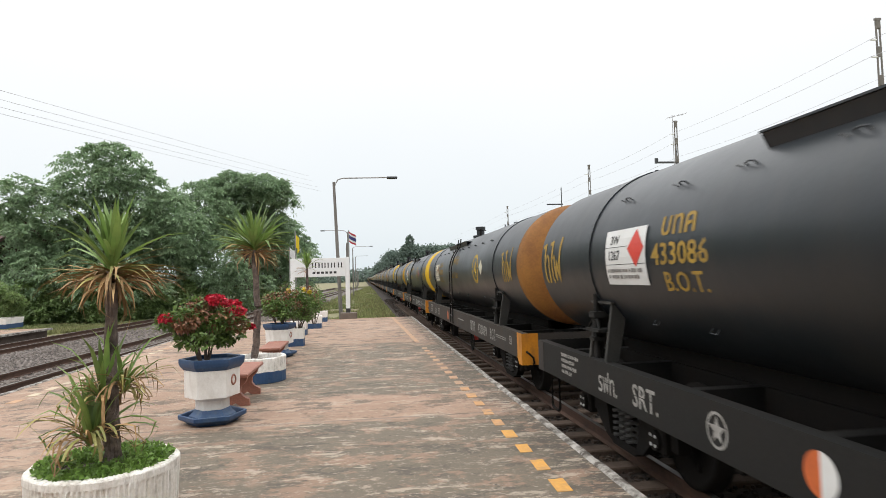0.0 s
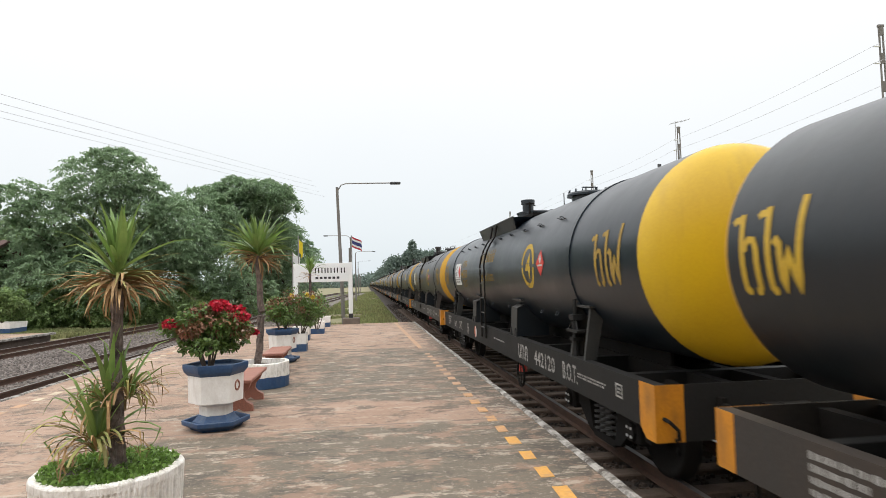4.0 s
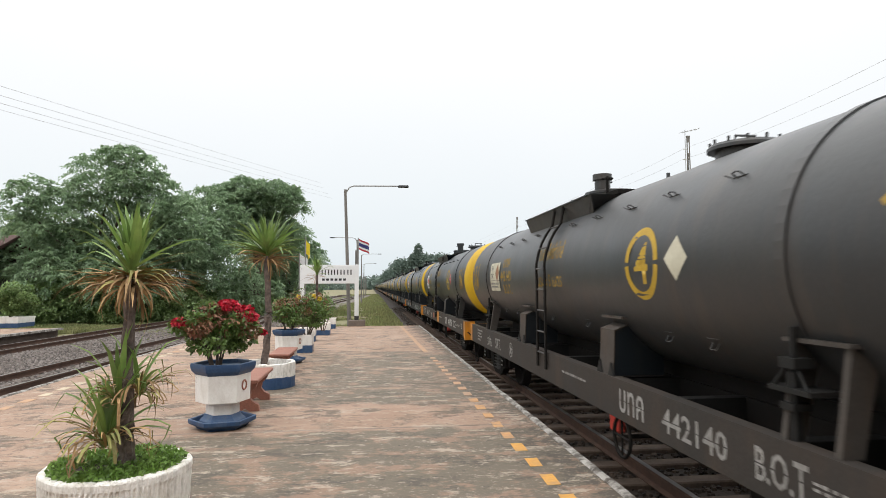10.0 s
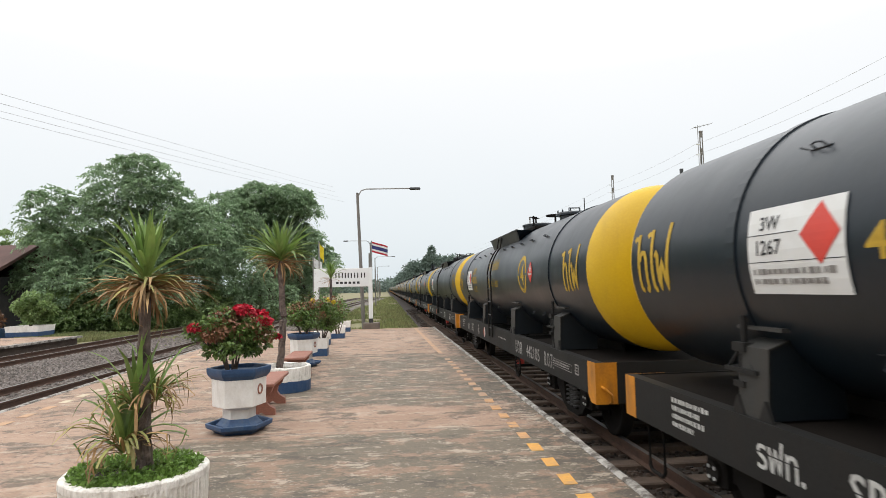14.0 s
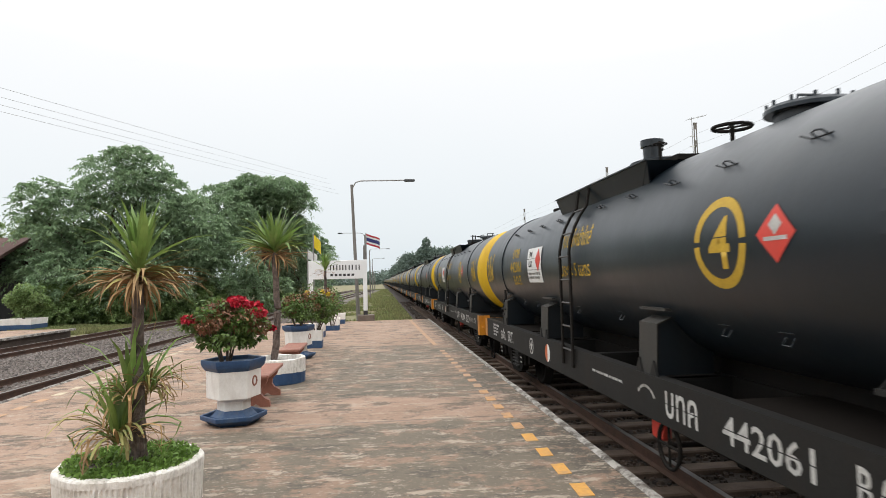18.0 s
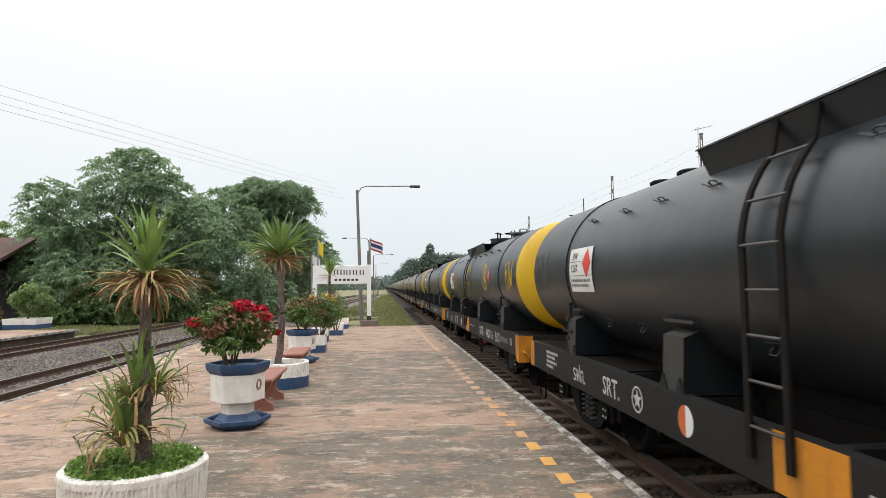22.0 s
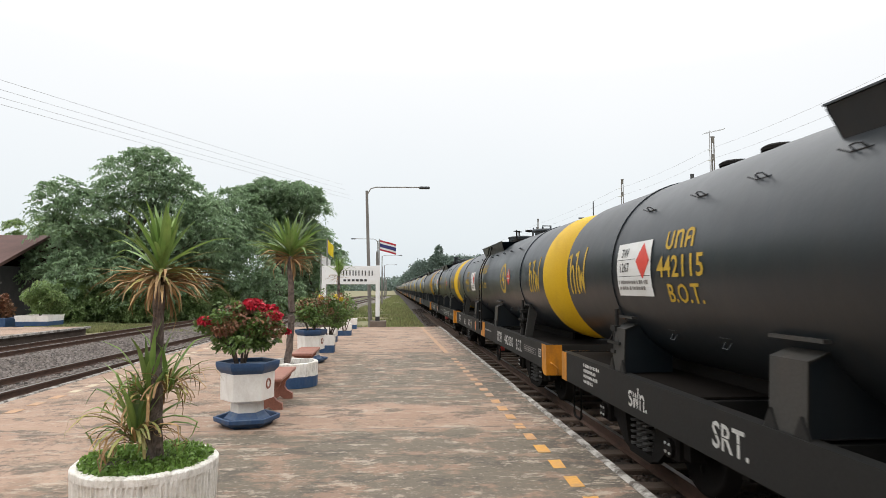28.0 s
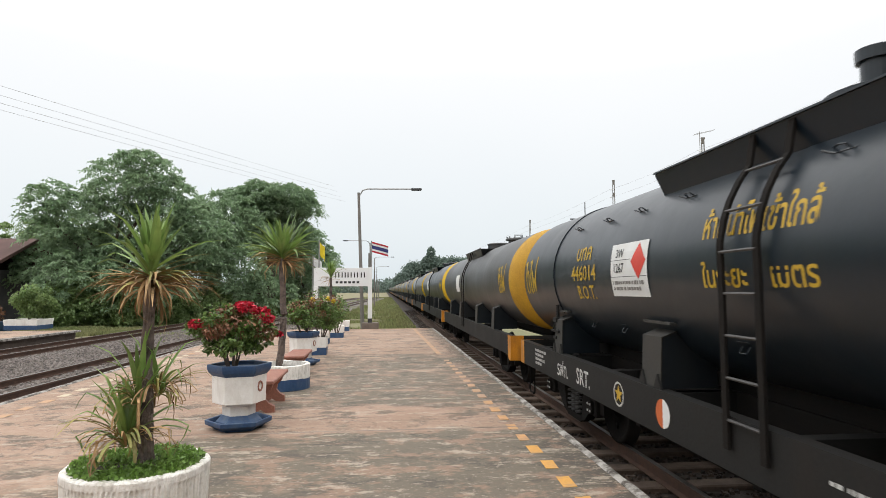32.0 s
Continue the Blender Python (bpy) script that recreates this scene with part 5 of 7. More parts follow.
    if ring:
        rm = {"ring": "lettering", "faded": "lettering_old", "ghost": "ghost"}[ring]
        rg = add("ring", ("ring", ring_u, ring_r), lambda: wrap(ring_bm(ring_r, ring_r - 0.073, (0, 180), 96), ring_u, 0.02, cuts=False), rm, tank, "stencilled yellow ring")
        add("figure", ("four", ring_u), lambda: wrap(text_bm("4", 0.27, 0.37, (0.1,)), ring_u - 0.13, 0.02), rm, rg, "figure four in the ring")
    if words:
        wm = letters or "lettering_old"
        add("lettering", "warn1", lambda: wrap(text_bm("ห้ามนำไฟเข้าใกล้", 1.19, 0.25), 5.80, 0.30), wm, tank, "yellow Thai warning stencil")
        add("lettering", "warn2", lambda: wrap(text_bm("ในระยะ 5 เมตร", 1.19, 0.20), 5.80, -0.09), wm, tank, "yellow Thai warning stencil")
        if number:
            nu = 2.74 if order == "NP" else 3.34 if k < 9 else 3.10
            add("lettering", ("class_mark", order, k < 9), lambda: wrap(text_bm("บทค", 0.50, 0.17), nu + 0.16, 0.235), wm, tank)
            add("lettering", ("num", number), lambda: wrap(text_bm(number, 0.84, 0.19), nu, 0.0), wm, tank, "running number in yellow")
            add("lettering", ("owner_mark", order, k < 9), lambda: wrap(text_bm("B.O.T.", 0.60, 0.17), nu + 0.18, -0.235), wm, tank)
    pc = 4.47 if order == "NP" else 2.82 if k < 9 else 2.55
    order = (order, k < 9)
    pl = add("placard", ("placard", order), lambda: wrap(rect_bm(0.85, 0.54), pc, 0.0, 0.008, False), placard, tank, "white hazard placard with red diamond")
    add("diamond", ("placard_diamond", order), lambda: wrap(diamond_bm(0.32, 0.35), pc + 0.24, 0.075, 0.011, False), "red" if placard == "placard" else "leaf_red", pl)
    add("code", ("placard_code", order), lambda: wrap(text_bm("3W", 0.19, 0.09), pc - 0.30, 0.17, 0.011), "ink", pl)
    add("code", ("placard_number", order), lambda: wrap(text_bm("1267", 0.24, 0.095), pc - 0.33, 0.02, 0.011), "ink", pl)
    add("rule", ("placard_rule", order), lambda: wrap(rect_bm(0.50, 0.005, -0.19, 0.10, rect_bm(0.83, 0.005, 0, -0.07, None, 1), 1), pc, 0.0, 0.0105, False), "ink", pl)
    add("small_print", ("placard_print", order), lambda: wrap(lettering_block((0.95, 0.8), 0.76, 0.12), pc - 0.38, -0.16, 0.011, False), "galv", pl)
    if diamond:
        dm = add("hazard_diamond", ("hazard", ring_u), lambda: wrap(diamond_bm(0.37, 0.36), ring_u + 0.63, 0.04, 0.006, False), "red" if diamond == "red" else "placard_old", tank, "diamond hazard label")
        if diamond == "red":
            add("flame", ("flame", ring_u), lambda: wrap(diamond_bm(0.13, 0.13), ring_u + 0.63, 0.095, 0.008, False), "white_letters", dm, "white flame mark")
            add("caption_bar", ("flame_bar", ring_u), lambda: wrap(rect_bm(0.22, 0.025, 0, 0.0, None, 1), ring_u + 0.63, 0.01, 0.008, False), "white_letters", dm)
    zc = (SOLE_T + SOLE_B) / 2
    rft_u = 1.78 if k == 13 else 2.13 if k < 12 or k in (14, 20) else 2.42 if k > 15 else 2.25
    srt_u = 2.42 if k == 13 else 4.05 if k == 18 else 2.92 if k < 12 or k in (14, 20) else 3.52 if k > 15 else 3.3
    add("lettering", ("rft", rft_u), lambda: flat(text_bm("รฟท.", 0.45, 0.21, (0.0,)), rft_u, zc), white, label="white Thai owner initials")
    add("lettering", ("srt", srt_u), lambda: flat(text_bm("SRT.", 0.47, 0.20, (0.0,)), srt_u, zc), white, label="white owner initials")
    add("lettering", "btk", lambda: flat(text_bm("บทค", 0.52, 0.22, (0.0,)), 8.80, zc), white, label="white Thai class letters")
    if number:
        add("lettering", ("solenum", number), lambda: flat(text_bm(number, 0.92, 0.20, (0.0,)), 9.66, zc), white, label="running number in white")
    add("lettering", "bot", lambda: flat(text_bm("B.O.T.", 0.50, 0.21, (0.0,)), 10.88, zc), white, label="white owner mark")
    add("small_print", "data_block", lambda: flat(lettering_block((1, 0.8, 0.9, 0.6), 0.56, 0.26), 0.97, zc + 0.02), white)
    add("small_print", "data_line", lambda: flat(lettering_block((1,), 0.85, 0.045), 7.03, zc + 0.03), white)
    add("small_print", ("data_long", k > 18), lambda: flat(lettering_block((1, 0.95), 0.80, 0.065), 11.62 if k > 18 else 11.38, zc + 0.01), "white_letters_old")
    mark_u = 12.76 if k > 18 else 12.48
    data_u = 11.62 if k > 18 else 11.38
    add("end_mark", ("end_mark", mark_u), lambda: flat(lettering_block((1, 1), 0.08, 0.07), mark_u - 0.04, zc + 0.03), white)
    add("mark_border", ("mark_border", mark_u), lambda: flat(outline_bm(0.15, 0.13, 0.018), mark_u, zc + 0.03, 0.0035), white, label="white border of a small plate")
    if k > 9:
        add("data_border", ("data_border", data_u), lambda: flat(outline_bm(0.90, 0.10, 0.006), data_u + 0.42, zc + 0.01, 0.0035), "white_letters_old", label="thin white border round the data line")
    if "star" in side:
        st = add("star_badge", "star_ring", lambda: flat(ring_bm(0.125, 0.105), 4.22, zc), white, label="star badge")
        add("star", "star", lambda: flat(star_bm(0.10), 4.22, zc), "lettering" if k > 17 else white, st)
    if "split" in side:
        sp = add("split_disc", "split_a", lambda: flat(disc_bm(0.125, 16, 90, 270), 5.16, zc), "disc_red", label="half orange-red, half white load disc")
        add("half_disc", "split_b", lambda: flat(disc_bm(0.125, 16, -90, 90), 5.16, zc), "placard", sp)
    if "pie" in side:
        sp = add("split_disc", "pie_a", lambda: flat(disc_bm(0.125, 16, 90, 270), 5.16, zc), "lettering", label="half yellow, half red load disc")
        add("half_disc", "pie_b", lambda: flat(disc_bm(0.125, 16, -90, 90), 5.16, zc), "red", sp)
        add("rim", "pie_rim", lambda: flat(ring_bm(0.14, 0.126, (0, 25, 50, -25, -50)), 5.16, zc), "white_letters_old", sp)
    if "disc" in side:
        add("load_disc", "disc", lambda: flat(disc_bm(0.125, 28), 5.16, zc), "disc_red", label="orange-red load disc")
    if chalk:
        bm = bmesh.new()
        for i in range(14):
            a0, a1 = radians(25 + 9 * i), radians(25 + 9 * (i + 1) - (3 if i % 4 == 3 else 0))
            bm.faces.new([bm.verts.new((rr * math.cos(a) * 1.3, rr * math.sin(a), 0)) for rr, a in ((0.13, a0), (0.155, a0), (0.155, a1), (0.13, a1))])
        add("chalk_mark", "chalk", lambda: flat(bm, 8.42, zc - 0.06), "white_letters_old", label="white chalk arc")
    root.scale = (1, stretch(k), 1)
    WAGONS.append((root, k))
    return root


WAGONS, WHEELS = [], []
BK = "black tank wagon with yellow dished ends and stencilled lettering"
OLD = "weathered grey-brown tank wagon with dirty ochre ends"
RUST = "old black tank wagon with rust-stained orange end on an open frame"
TRAIN = [
    dict(number="433086", tray=-0.55, vent=True, low=True, shell="dull", dome="rusty", frame_mat="frame", saddle="open", letters="lettering_old", placard="placard", title=RUST, white="white_letters_old"),
    dict(number="433089", tray=-0.92, vent=True, low=True, shell="dull", dome="rusty", frame_mat="frame_worn", saddle="open", letters="lettering_old", placard="placard_old", title=RUST, far_orange=False, diamond="pale", side=("disc",), white="white_letters_old"),
    dict(number="433107", tray=-0.6, vent=True, ring_u=9.22, low=True, shell="dull", dome="yellow", frame_mat="frame_worn", saddle="open", letters="lettering", placard="placard", title="older black tank wagon with yellow ends on an open frame"),
    dict(number="433151", tray=-0.15, vent=True, low=True, shell="dull", dome="ochre", frame_mat="frame_worn", saddle="open", letters="lettering", placard="placard", title="older black tank wagon with ochre ends on an open frame", side=("disc",), white="white_letters_old"),
    dict(number="442120", tray=-0.3, vent=True, shell="black", dome="yellow", frame_mat="frame", saddle="open", letters="lettering_old", placard="placard", title=BK, white="white_letters_old"),
    dict(number="442119", tray=-0.95, vent=True, ring_u=8.95, shell="grey", dome="ochre", frame_mat="frame_worn", saddle="open", letters="lettering_old", placard="placard_old", title=OLD, white="white_letters_old", side=()),
    dict(number="442141", tray=-0.3, vent=True, ring_u=9.24, shell="grey", dome="ochre", frame_mat="frame_worn", saddle="open", letters="lettering_old", placard="placard_old", title=OLD, diamond="pale", white="white_letters_old", side=()),
    dict(number="442139", tray=-0.65, vent=True, shell="grey", dome="ochre", frame_mat="frame_worn", saddle="open", letters="lettering_old", placard="placard_old", title=OLD, white="white_letters_old", side=("star",)),
    dict(number="442140", tray=-0.6, vent=True, ring_u=9.28, shell="grey", dome="ochre", frame_mat="frame_worn", saddle="open", letters="lettering_old", placard="placard_old", title=OLD, diamond="pale", white="white_letters_old", side=("star",)),
    dict(number="442058", tray=-0.75, vent=True, shell="dull", dome="yellow", frame_mat="frame_worn", saddle="open", letters="lettering_old", placard="placard", title="weathered dark tank wagon with yellow ends", plate=True, side=("star", "disc")),
    dict(number="442101", shell="black", dome="yellow", frame_mat="frame", saddle="box", letters="lettering", placard="placard", title=BK, deck=True),
    dict(number="442105", shell="black", dome="yellow", frame_mat="frame", saddle="box", letters="lettering", placard="placard", title=BK, deck=True, white="white_letters_old"),
    dict(number="", shell="dull", dome="yellow", frame_mat="frame", saddle="box", letters="lettering_old", placard="placard", title="plain dark tank wagon with yellow ends and faded lettering", deck=True, ring="", words=False, diamond="", side=("disc",)),
    dict(number="442061", vent=True, ring_u=9.68, chalk=True, order="NP", shell="black", dome="yellow", frame_mat="frame", saddle="box", letters="lettering", placard="placard", title=BK, deck=True),
    dict(number="442094", chalk=True, order="NP", shell="black", dome="yellow", frame_mat="frame", saddle="box", letters="lettering", placard="placard", title=BK, deck=True),
    dict(number="442103", shell="dull", dome="yellow", frame_mat="frame", saddle="box", letters="ghost", placard="placard", title="dark tank wagon with yellow ends and overpainted lettering", deck=True, ring="ghost", words=False, plate=True),
    dict(number="442116", shell="black", dome="yellow", frame_mat="frame", saddle="box", letters="lettering", placard="placard", title=BK, deck=True, plate=True),
    dict(number="442097", shell="black", dome="yellow", frame_mat="frame", saddle="box", letters="lettering", placard="placard", title="black tank wagon with yellow ends and a faded ring", deck=True, ring="faded"),
    dict(number="442115", shell="dull", dome="yellow", frame_mat="frame", saddle="box", letters="lettering", placard="placard", title=BK, deck=True, side=()),
    dict(number="442080", order="NP", shell="black", dome="yellow", frame_mat="frame", saddle="open", letters="lettering", placard="placard", title=BK, deck=True, plate=True, side=("star", "pie")),
    dict(number="446014", chalk=True, ring_u=9.25, ring_r=0.29, tray=-0.4, order="NP", shell="black", dome="yellow", frame_mat="frame", saddle="box", letters="lettering", placard="placard", title="clean black tank wagon with yellow ends and a flanged vent", vent=True),
]
for k, spec in enumerate(TRAIN):
    add_wagon(k, **spec)


def add_far_wagon(k, shell, dome, number=""):
    """The rear of the train, which stays far off: the same wagon with only its large parts."""
    root = empty("tank_wagon")
    tagged(root, "distant dark tank wagon with yellow ends", "tank wagon", group="freight train wagons")

    def add(name, key, build, material, parent=root, label="", smooth=False):
        if name == "lettering":
            return [part("letter", me, material, parent, label) for me in letters_of(key, build, material)]
        return part(name, shared(key, build, material, smooth), material, parent, label)
    tank = add("tank", "shell", shell_bm, shell, smooth=True)
    add("dome", "dome_near", lambda: dome_bm(True), dome, tank, "", True)
    add("dome", "dome_far", lambda: dome_bm(False), dome, tank, "", True)
    for s in (-1, 1):
        add("sole_bar", ("sole", s), lambda s=s: sole_bm(s), "frame")
    for near in (True, False):
        hs = add("headstock", ("headstock", near), lambda near=near: headstock_bm(near), "frame")
        add("end_panel", ("panel", near, -1), lambda near=near: end_panel_bm(near, -1), "orange", hs)
        add("coupler", ("coupler", near), lambda near=near: coupler_bm(near), "under")
    for u in (2.15, 5.0, 8.5, 11.0):
        add_saddle(add, u, "box", True)
    add_tray(add, shell)
    add("manhole", "manhole", lambda: manhole_bm(9.35), shell)
    add("valve_casing", "casing", lambda: casing_bm(6.5, 0.30, 0.16), shell)
    lad = add("ladder", ("stile", LAD0), lambda: stile_bm(LAD0), "under")
    add("stile", ("stile", LAD1), lambda: stile_bm(LAD1), "under", lad)
    add("lettering", ("wf", 1), lambda: wrap(stroke_bm(FLAMMABLE, 0.80, 0.60, 0.06), 11.80, 0.03, cuts=False), "lettering", tank)
    add("placard", "placard", lambda: wrap(rect_bm(0.90, 0.54), 4.55, 0.0, 0.008, False), "placard", tank)
    for bu in (2.25, FRAME - 1.55):
        bogie = part("bogie", shared("bolster", bolster_bm, "under"), "under", root, at=pose(0, -bu, 0))
        add("side_frame", ("side_frame", -1), lambda: side_frame_bm(-1), "under", bogie)
        for dy in (-0.85, 0.85):
            w = part("wheelset", shared("wheelset", wheelset_bm, "under", True), "under", bogie, at=pose(0, dy, 0.43))
            WHEELS.append((w, dy))
    root.scale = (1, stretch(k), 1)
    WAGONS.append((root, k))


for k in range(len(TRAIN), 44):
    add_far_wagon(k, "black" if k % 3 else "grey", ("yellow", "ochre", "yellow", "yellow")[k % 4])


# ---------------------------------------------------------------- plants
def sword_leaves(rng, origin, count, length, width, el0, el1, droop, az0=0, az1=360, tilt=(0, 0)):
    """Long tapering channelled leaves from one head, bending under their weight."""
    verts, faces = [], []
    for _ in range(count):
        az = radians(rng.uniform(az0, az1))
        el = radians(rng.uniform(el0, el1))
        ln = length * rng.uniform(0.65, 1.15)
        w = width * rng.uniform(0.75, 1.2)
        out = Vector((math.cos(az), math.sin(az), 0))
        side = Vector((-math.sin(az), math.cos(az), 0))
        p = Vector(origin) + out * 0.02 + Vector((0, 0, rng.uniform(-0.05, 0.05)))
        n = 7
        b = len(verts)
        dr = droop * rng.uniform(0.3, 2.1)
        curl = rng.uniform(-0.45, 0.45)
        tw = rng.uniform(-0.4, 0.4)
        for i in range(n + 1):
            f = i / n
            ww = w * (0.55 + 0.9 * f if f < 0.35 else 0.865 * (1 - ((f - 0.35) / 0.65) ** 1.6)) * 0.5
            e = el - dr * f * 1.3 - (dr * 0.8 if f > 0.7 else 0.0)
            a2 = az + curl * f * f
            out = Vector((math.cos(a2), math.sin(a2), 0))
            side = Vector((-math.sin(a2), math.cos(a2), 0))
            s2 = side * math.cos(tw * f) + Vector((0, 0, 1)) * math.sin(tw * f)
            fold = Vector((0, 0, 1)) * ww * 0.45
            verts.extend([tuple(p + s2 * ww + fold), tuple(p), tuple(p - s2 * ww + fold)])
            p = p + (out * math.cos(e) + Vector((0, 0, 1)) * math.sin(e)) * (ln / n)
        for i in range(n):
            q = b + i * 3
            faces.extend([(q, q + 1, q + 4, q + 3), (q + 1, q + 2, q + 5, q + 4)])
    return verts, faces


def trunk_bm(pts, r0, r1, seed, rough=0.12, n=12):
    rng = random.Random(seed)
    bm = bmesh.new()
    dense = []
    for a, b in zip(pts, pts[1:]):
        for i in range(6):
            dense.append(Vector(a).lerp(Vector(b), i / 6))
    dense.append(Vector(pts[-1]))
    tube(bm, dense, r0, n, r1)
    for v in bm.verts:
        k = 1 + rng.uniform(-rough, rough)
        c = min(dense, key=lambda d: abs(d.z - v.co.z))
        v.co = Vector((c.x + (v.co.x - c.x) * k, c.y + (v.co.y - c.y) * k, v.co.z))
    return bm


def add_palm(name, base, head, r0, r1, length, seed, label, green=120, dry=90, bend=0.04, shoots=(), lean=58, skirt=0.92):
    root = empty(name, pose(0, 0, 0))
    tagged(root, label, "yucca")
    rng = random.Random(seed)
    b, h = Vector(base), Vector(head)
    mid = b.lerp(h, 0.5) + Vector((bend, 0.0, 0))
    part("trunk", trunk_bm([b, b.lerp(h, 0.25) + Vector((bend * 0.8, 0, 0)), mid, h], r0, r1, seed, 0.24, 16), "bark", root)
    def leaves(name, material, label, *spec):
        v, f = [], []
        for o, cnt, ln, w, e0, e1, dr in spec:
            a, c = sword_leaves(rng, o, cnt, ln, w, e0, e1, dr)
            f += [tuple(q + len(v) for q in fc) for fc in c]
            v += a
        tagged(part(name, soup(name, v, f, material), material, root, label), kind="stuff")
    up, dn = h + Vector((0, 0, 0.04)), h - Vector((0, 0, 0.04))
    leaves("green_leaves", "yucca", "", (up, green, length, length * 0.115, lean, 89, 0.16), (up, green // 3, length * 1.05, length * 0.09, 20, lean, 0.34))
    leaves("yellowing_leaves", "yucca_mid", "yellowing lower leaves", (h, dry // 3, length * 0.92, length * 0.058, -2, 24, 0.25))
    leaves("dry_leaves", "yucca_dry", "dry straw-coloured hanging leaves", (dn, dry // 2, length * skirt, length * 0.062, -4, 20, 0.30), (dn, dry // 2, length * skirt * 0.9, length * 0.06, -14, 10, 0.42), (dn, dry // 5, length * 0.7, length * 0.055, -75, -25, 0.5))
    for i, (p, ln, g, d) in enumerate(shoots):
        leaves("side_shoot", "yucca", "green side shoot", (p, g, ln, ln * 0.095, 62, 89, 0.25), (p, g // 2, ln, ln * 0.075, 35, 70, 0.9))
        leaves("side_shoot_dry", "yucca_dry", "brown curling leaves of the side shoot", (p, d, ln * 0.95, ln * 0.05, 15, 60, 1.7))
        leaves("side_shoot_yellowing", "yucca_mid", "yellowing leaves of the side shoot", (p, d // 2 + 2, ln * 1.0, ln * 0.055, 20, 65, 1.5))
    return root


def clump_points(rng, centre, radii, count, shell=0.55):
    d = rng.normal(0, 1, (count, 3))
    d /= np.linalg.norm(d, axis=1)[:, None]
    r = shell + (1 - shell) * rng.uniform(0, 1, (count, 1)) ** 0.6
    return np.array(centre) + d * r * np.array(radii), d


def add_bush_mesh(rng, centre, radii, count, clumps, length, width, material, name, spread=0.75, size=0.45, droop=0.1):
    """Leaves gathered in many overlapping clumps, so the outline is uneven."""
    pts, nrm = [], []
    for _ in range(clumps):
        d = rng.normal(0, 1, 3)
        d /= np.linalg.norm(d)
        c = np.array(centre) + d * np.array(radii) * spread * rng.uniform(0.35, 1.0)
        p, q = clump_points(rng, c, np.array(radii) * size * rng.uniform(0.6, 1.25), count // clumps)
        pts.append(p)
        nrm.append(q)
    return leaf_soup(name, np.concatenate(pts), np.concatenate(nrm), length, width, material, rng, droop, up=True)


def lobed_crown(rng, crowns, density, leaf, size):
    """Leaf places and directions of a crown made of leafy lobes."""
    pts, nrm = [], []
    golden = math.pi * (3 - math.sqrt(5))
    for c, r in crowns:
        n_l = max(10, int(density * (r[0] * r[1] + r[0] * r[2] + r[1] * r[2]) / size ** 2))
        for i in range(n_l):
            # leafy lobes spread evenly over the crown, each a cushion of feathery sprays with a bare underside
            z = 1 - 1.62 * (i + 0.5) / n_l
            a = golden * i + rng.uniform(-0.5, 0.5)
            q = math.sqrt(max(0.0, 1 - z * z))
            d = np.array([q * math.cos(a), q * math.sin(a), z])
            big = size * rng.uniform(0.45, 1.0)
            cc = np.array(c) + d * np.array(r) * rng.uniform(0.70, 1.0)
            k = 24 if d[1] < 0.35 else 10
            e = rng.normal(0, 1, (k, 3)) + d * 0.9 + np.array([0, 0, 0.55])
            e[:, 2] = np.where(e[:, 2] < -0.25, -e[:, 2] * 0.5, e[:, 2])
            e /= np.linalg.norm(e, axis=1)[:, None]
            sd = e + rng.normal(0, 0.3, (k, 3))
            sd /= np.linalg.norm(sd, axis=1)[:, None]
            sp = np.cross(sd, np.array([0, 0, 1.0]))
            sp /= np.linalg.norm(sp, axis=1)[:, None] + 1e-6
            ln = big * rng.uniform(0.55, 1.05, k)
            m = 13
            f = np.linspace(0.12, 1.0, m)[None, :, None]
            hand = np.where(np.arange(m) % 2, 1.0, -1.0)[None, :, None]
            p = cc + e[:, None] * big * np.array([0.45, 0.45, 0.32]) + sd[:, None] * f * ln[:, None, None] + sp[:, None] * hand * leaf * 0.32
            p[..., 2] -= f[..., 0] ** 2 * ln[:, None] * 0.5
            p += rng.normal(0, leaf * 0.12, p.shape)
            w = sd[:, None] * 0.7 + sp[:, None] * hand * 0.75 + np.array([0, 0, -0.3]) * f
            pts.append(p.reshape(-1, 3))
            nrm.append(w.reshape(-1, 3))
        inner = n_l * 50
        p, q = clump_points(rng, c, [0.8 * v for v in r], inner, 0.35)
        pts.append(p)
        nrm.append(q)
    return np.concatenate(pts), np.concatenate(nrm)


BACK = 1.15


def set_back(x, y, z):
    """A place of the tree row, moved back from the platform."""
    return (x * BACK, y * BACK, 1.6 + (z - 1.6) * BACK)


def add_tree(name, base, height, crowns, trunk_r, material, label, seed, leaf=0.30, density=3.0, limbs=True, category="tree", size=1.0):
    root = empty(name)
    tagged(root, label, category)
    rng = np.random.default_rng(seed)
    b = Vector(base)
    low = min(c[0][2] - c[1][2] * 0.4 for c in crowns)
    part("trunk", trunk_bm([b, b + Vector((0.1, 0, (low - b.z) * 0.5)), b + Vector((0, 0.1, max(low - b.z, 0.6)))], trunk_r, trunk_r * 0.7, seed), "bark_dark", root, smooth=True)
    if limbs:
        for c, r in crowns:
            bm = bmesh.new()
            st = b + Vector((0, 0, max(low - b.z, 0.6) * 0.9))
            e = Vector(c)
            tube(bm, [st, st.lerp(e, 0.5) + Vector((0, 0, 0.3)), e], trunk_r * 0.5, 8, trunk_r * 0.12)
            part("limb", bm, "bark_dark", root)
    pts, nrm = lobed_crown(rng, crowns, density, leaf, size)
    me = leaf_soup("crown", pts, nrm, leaf, leaf * 0.45, material, rng, 0.25, up=True)
    tagged(part("crown", me, material, root), kind="stuff")
    return root


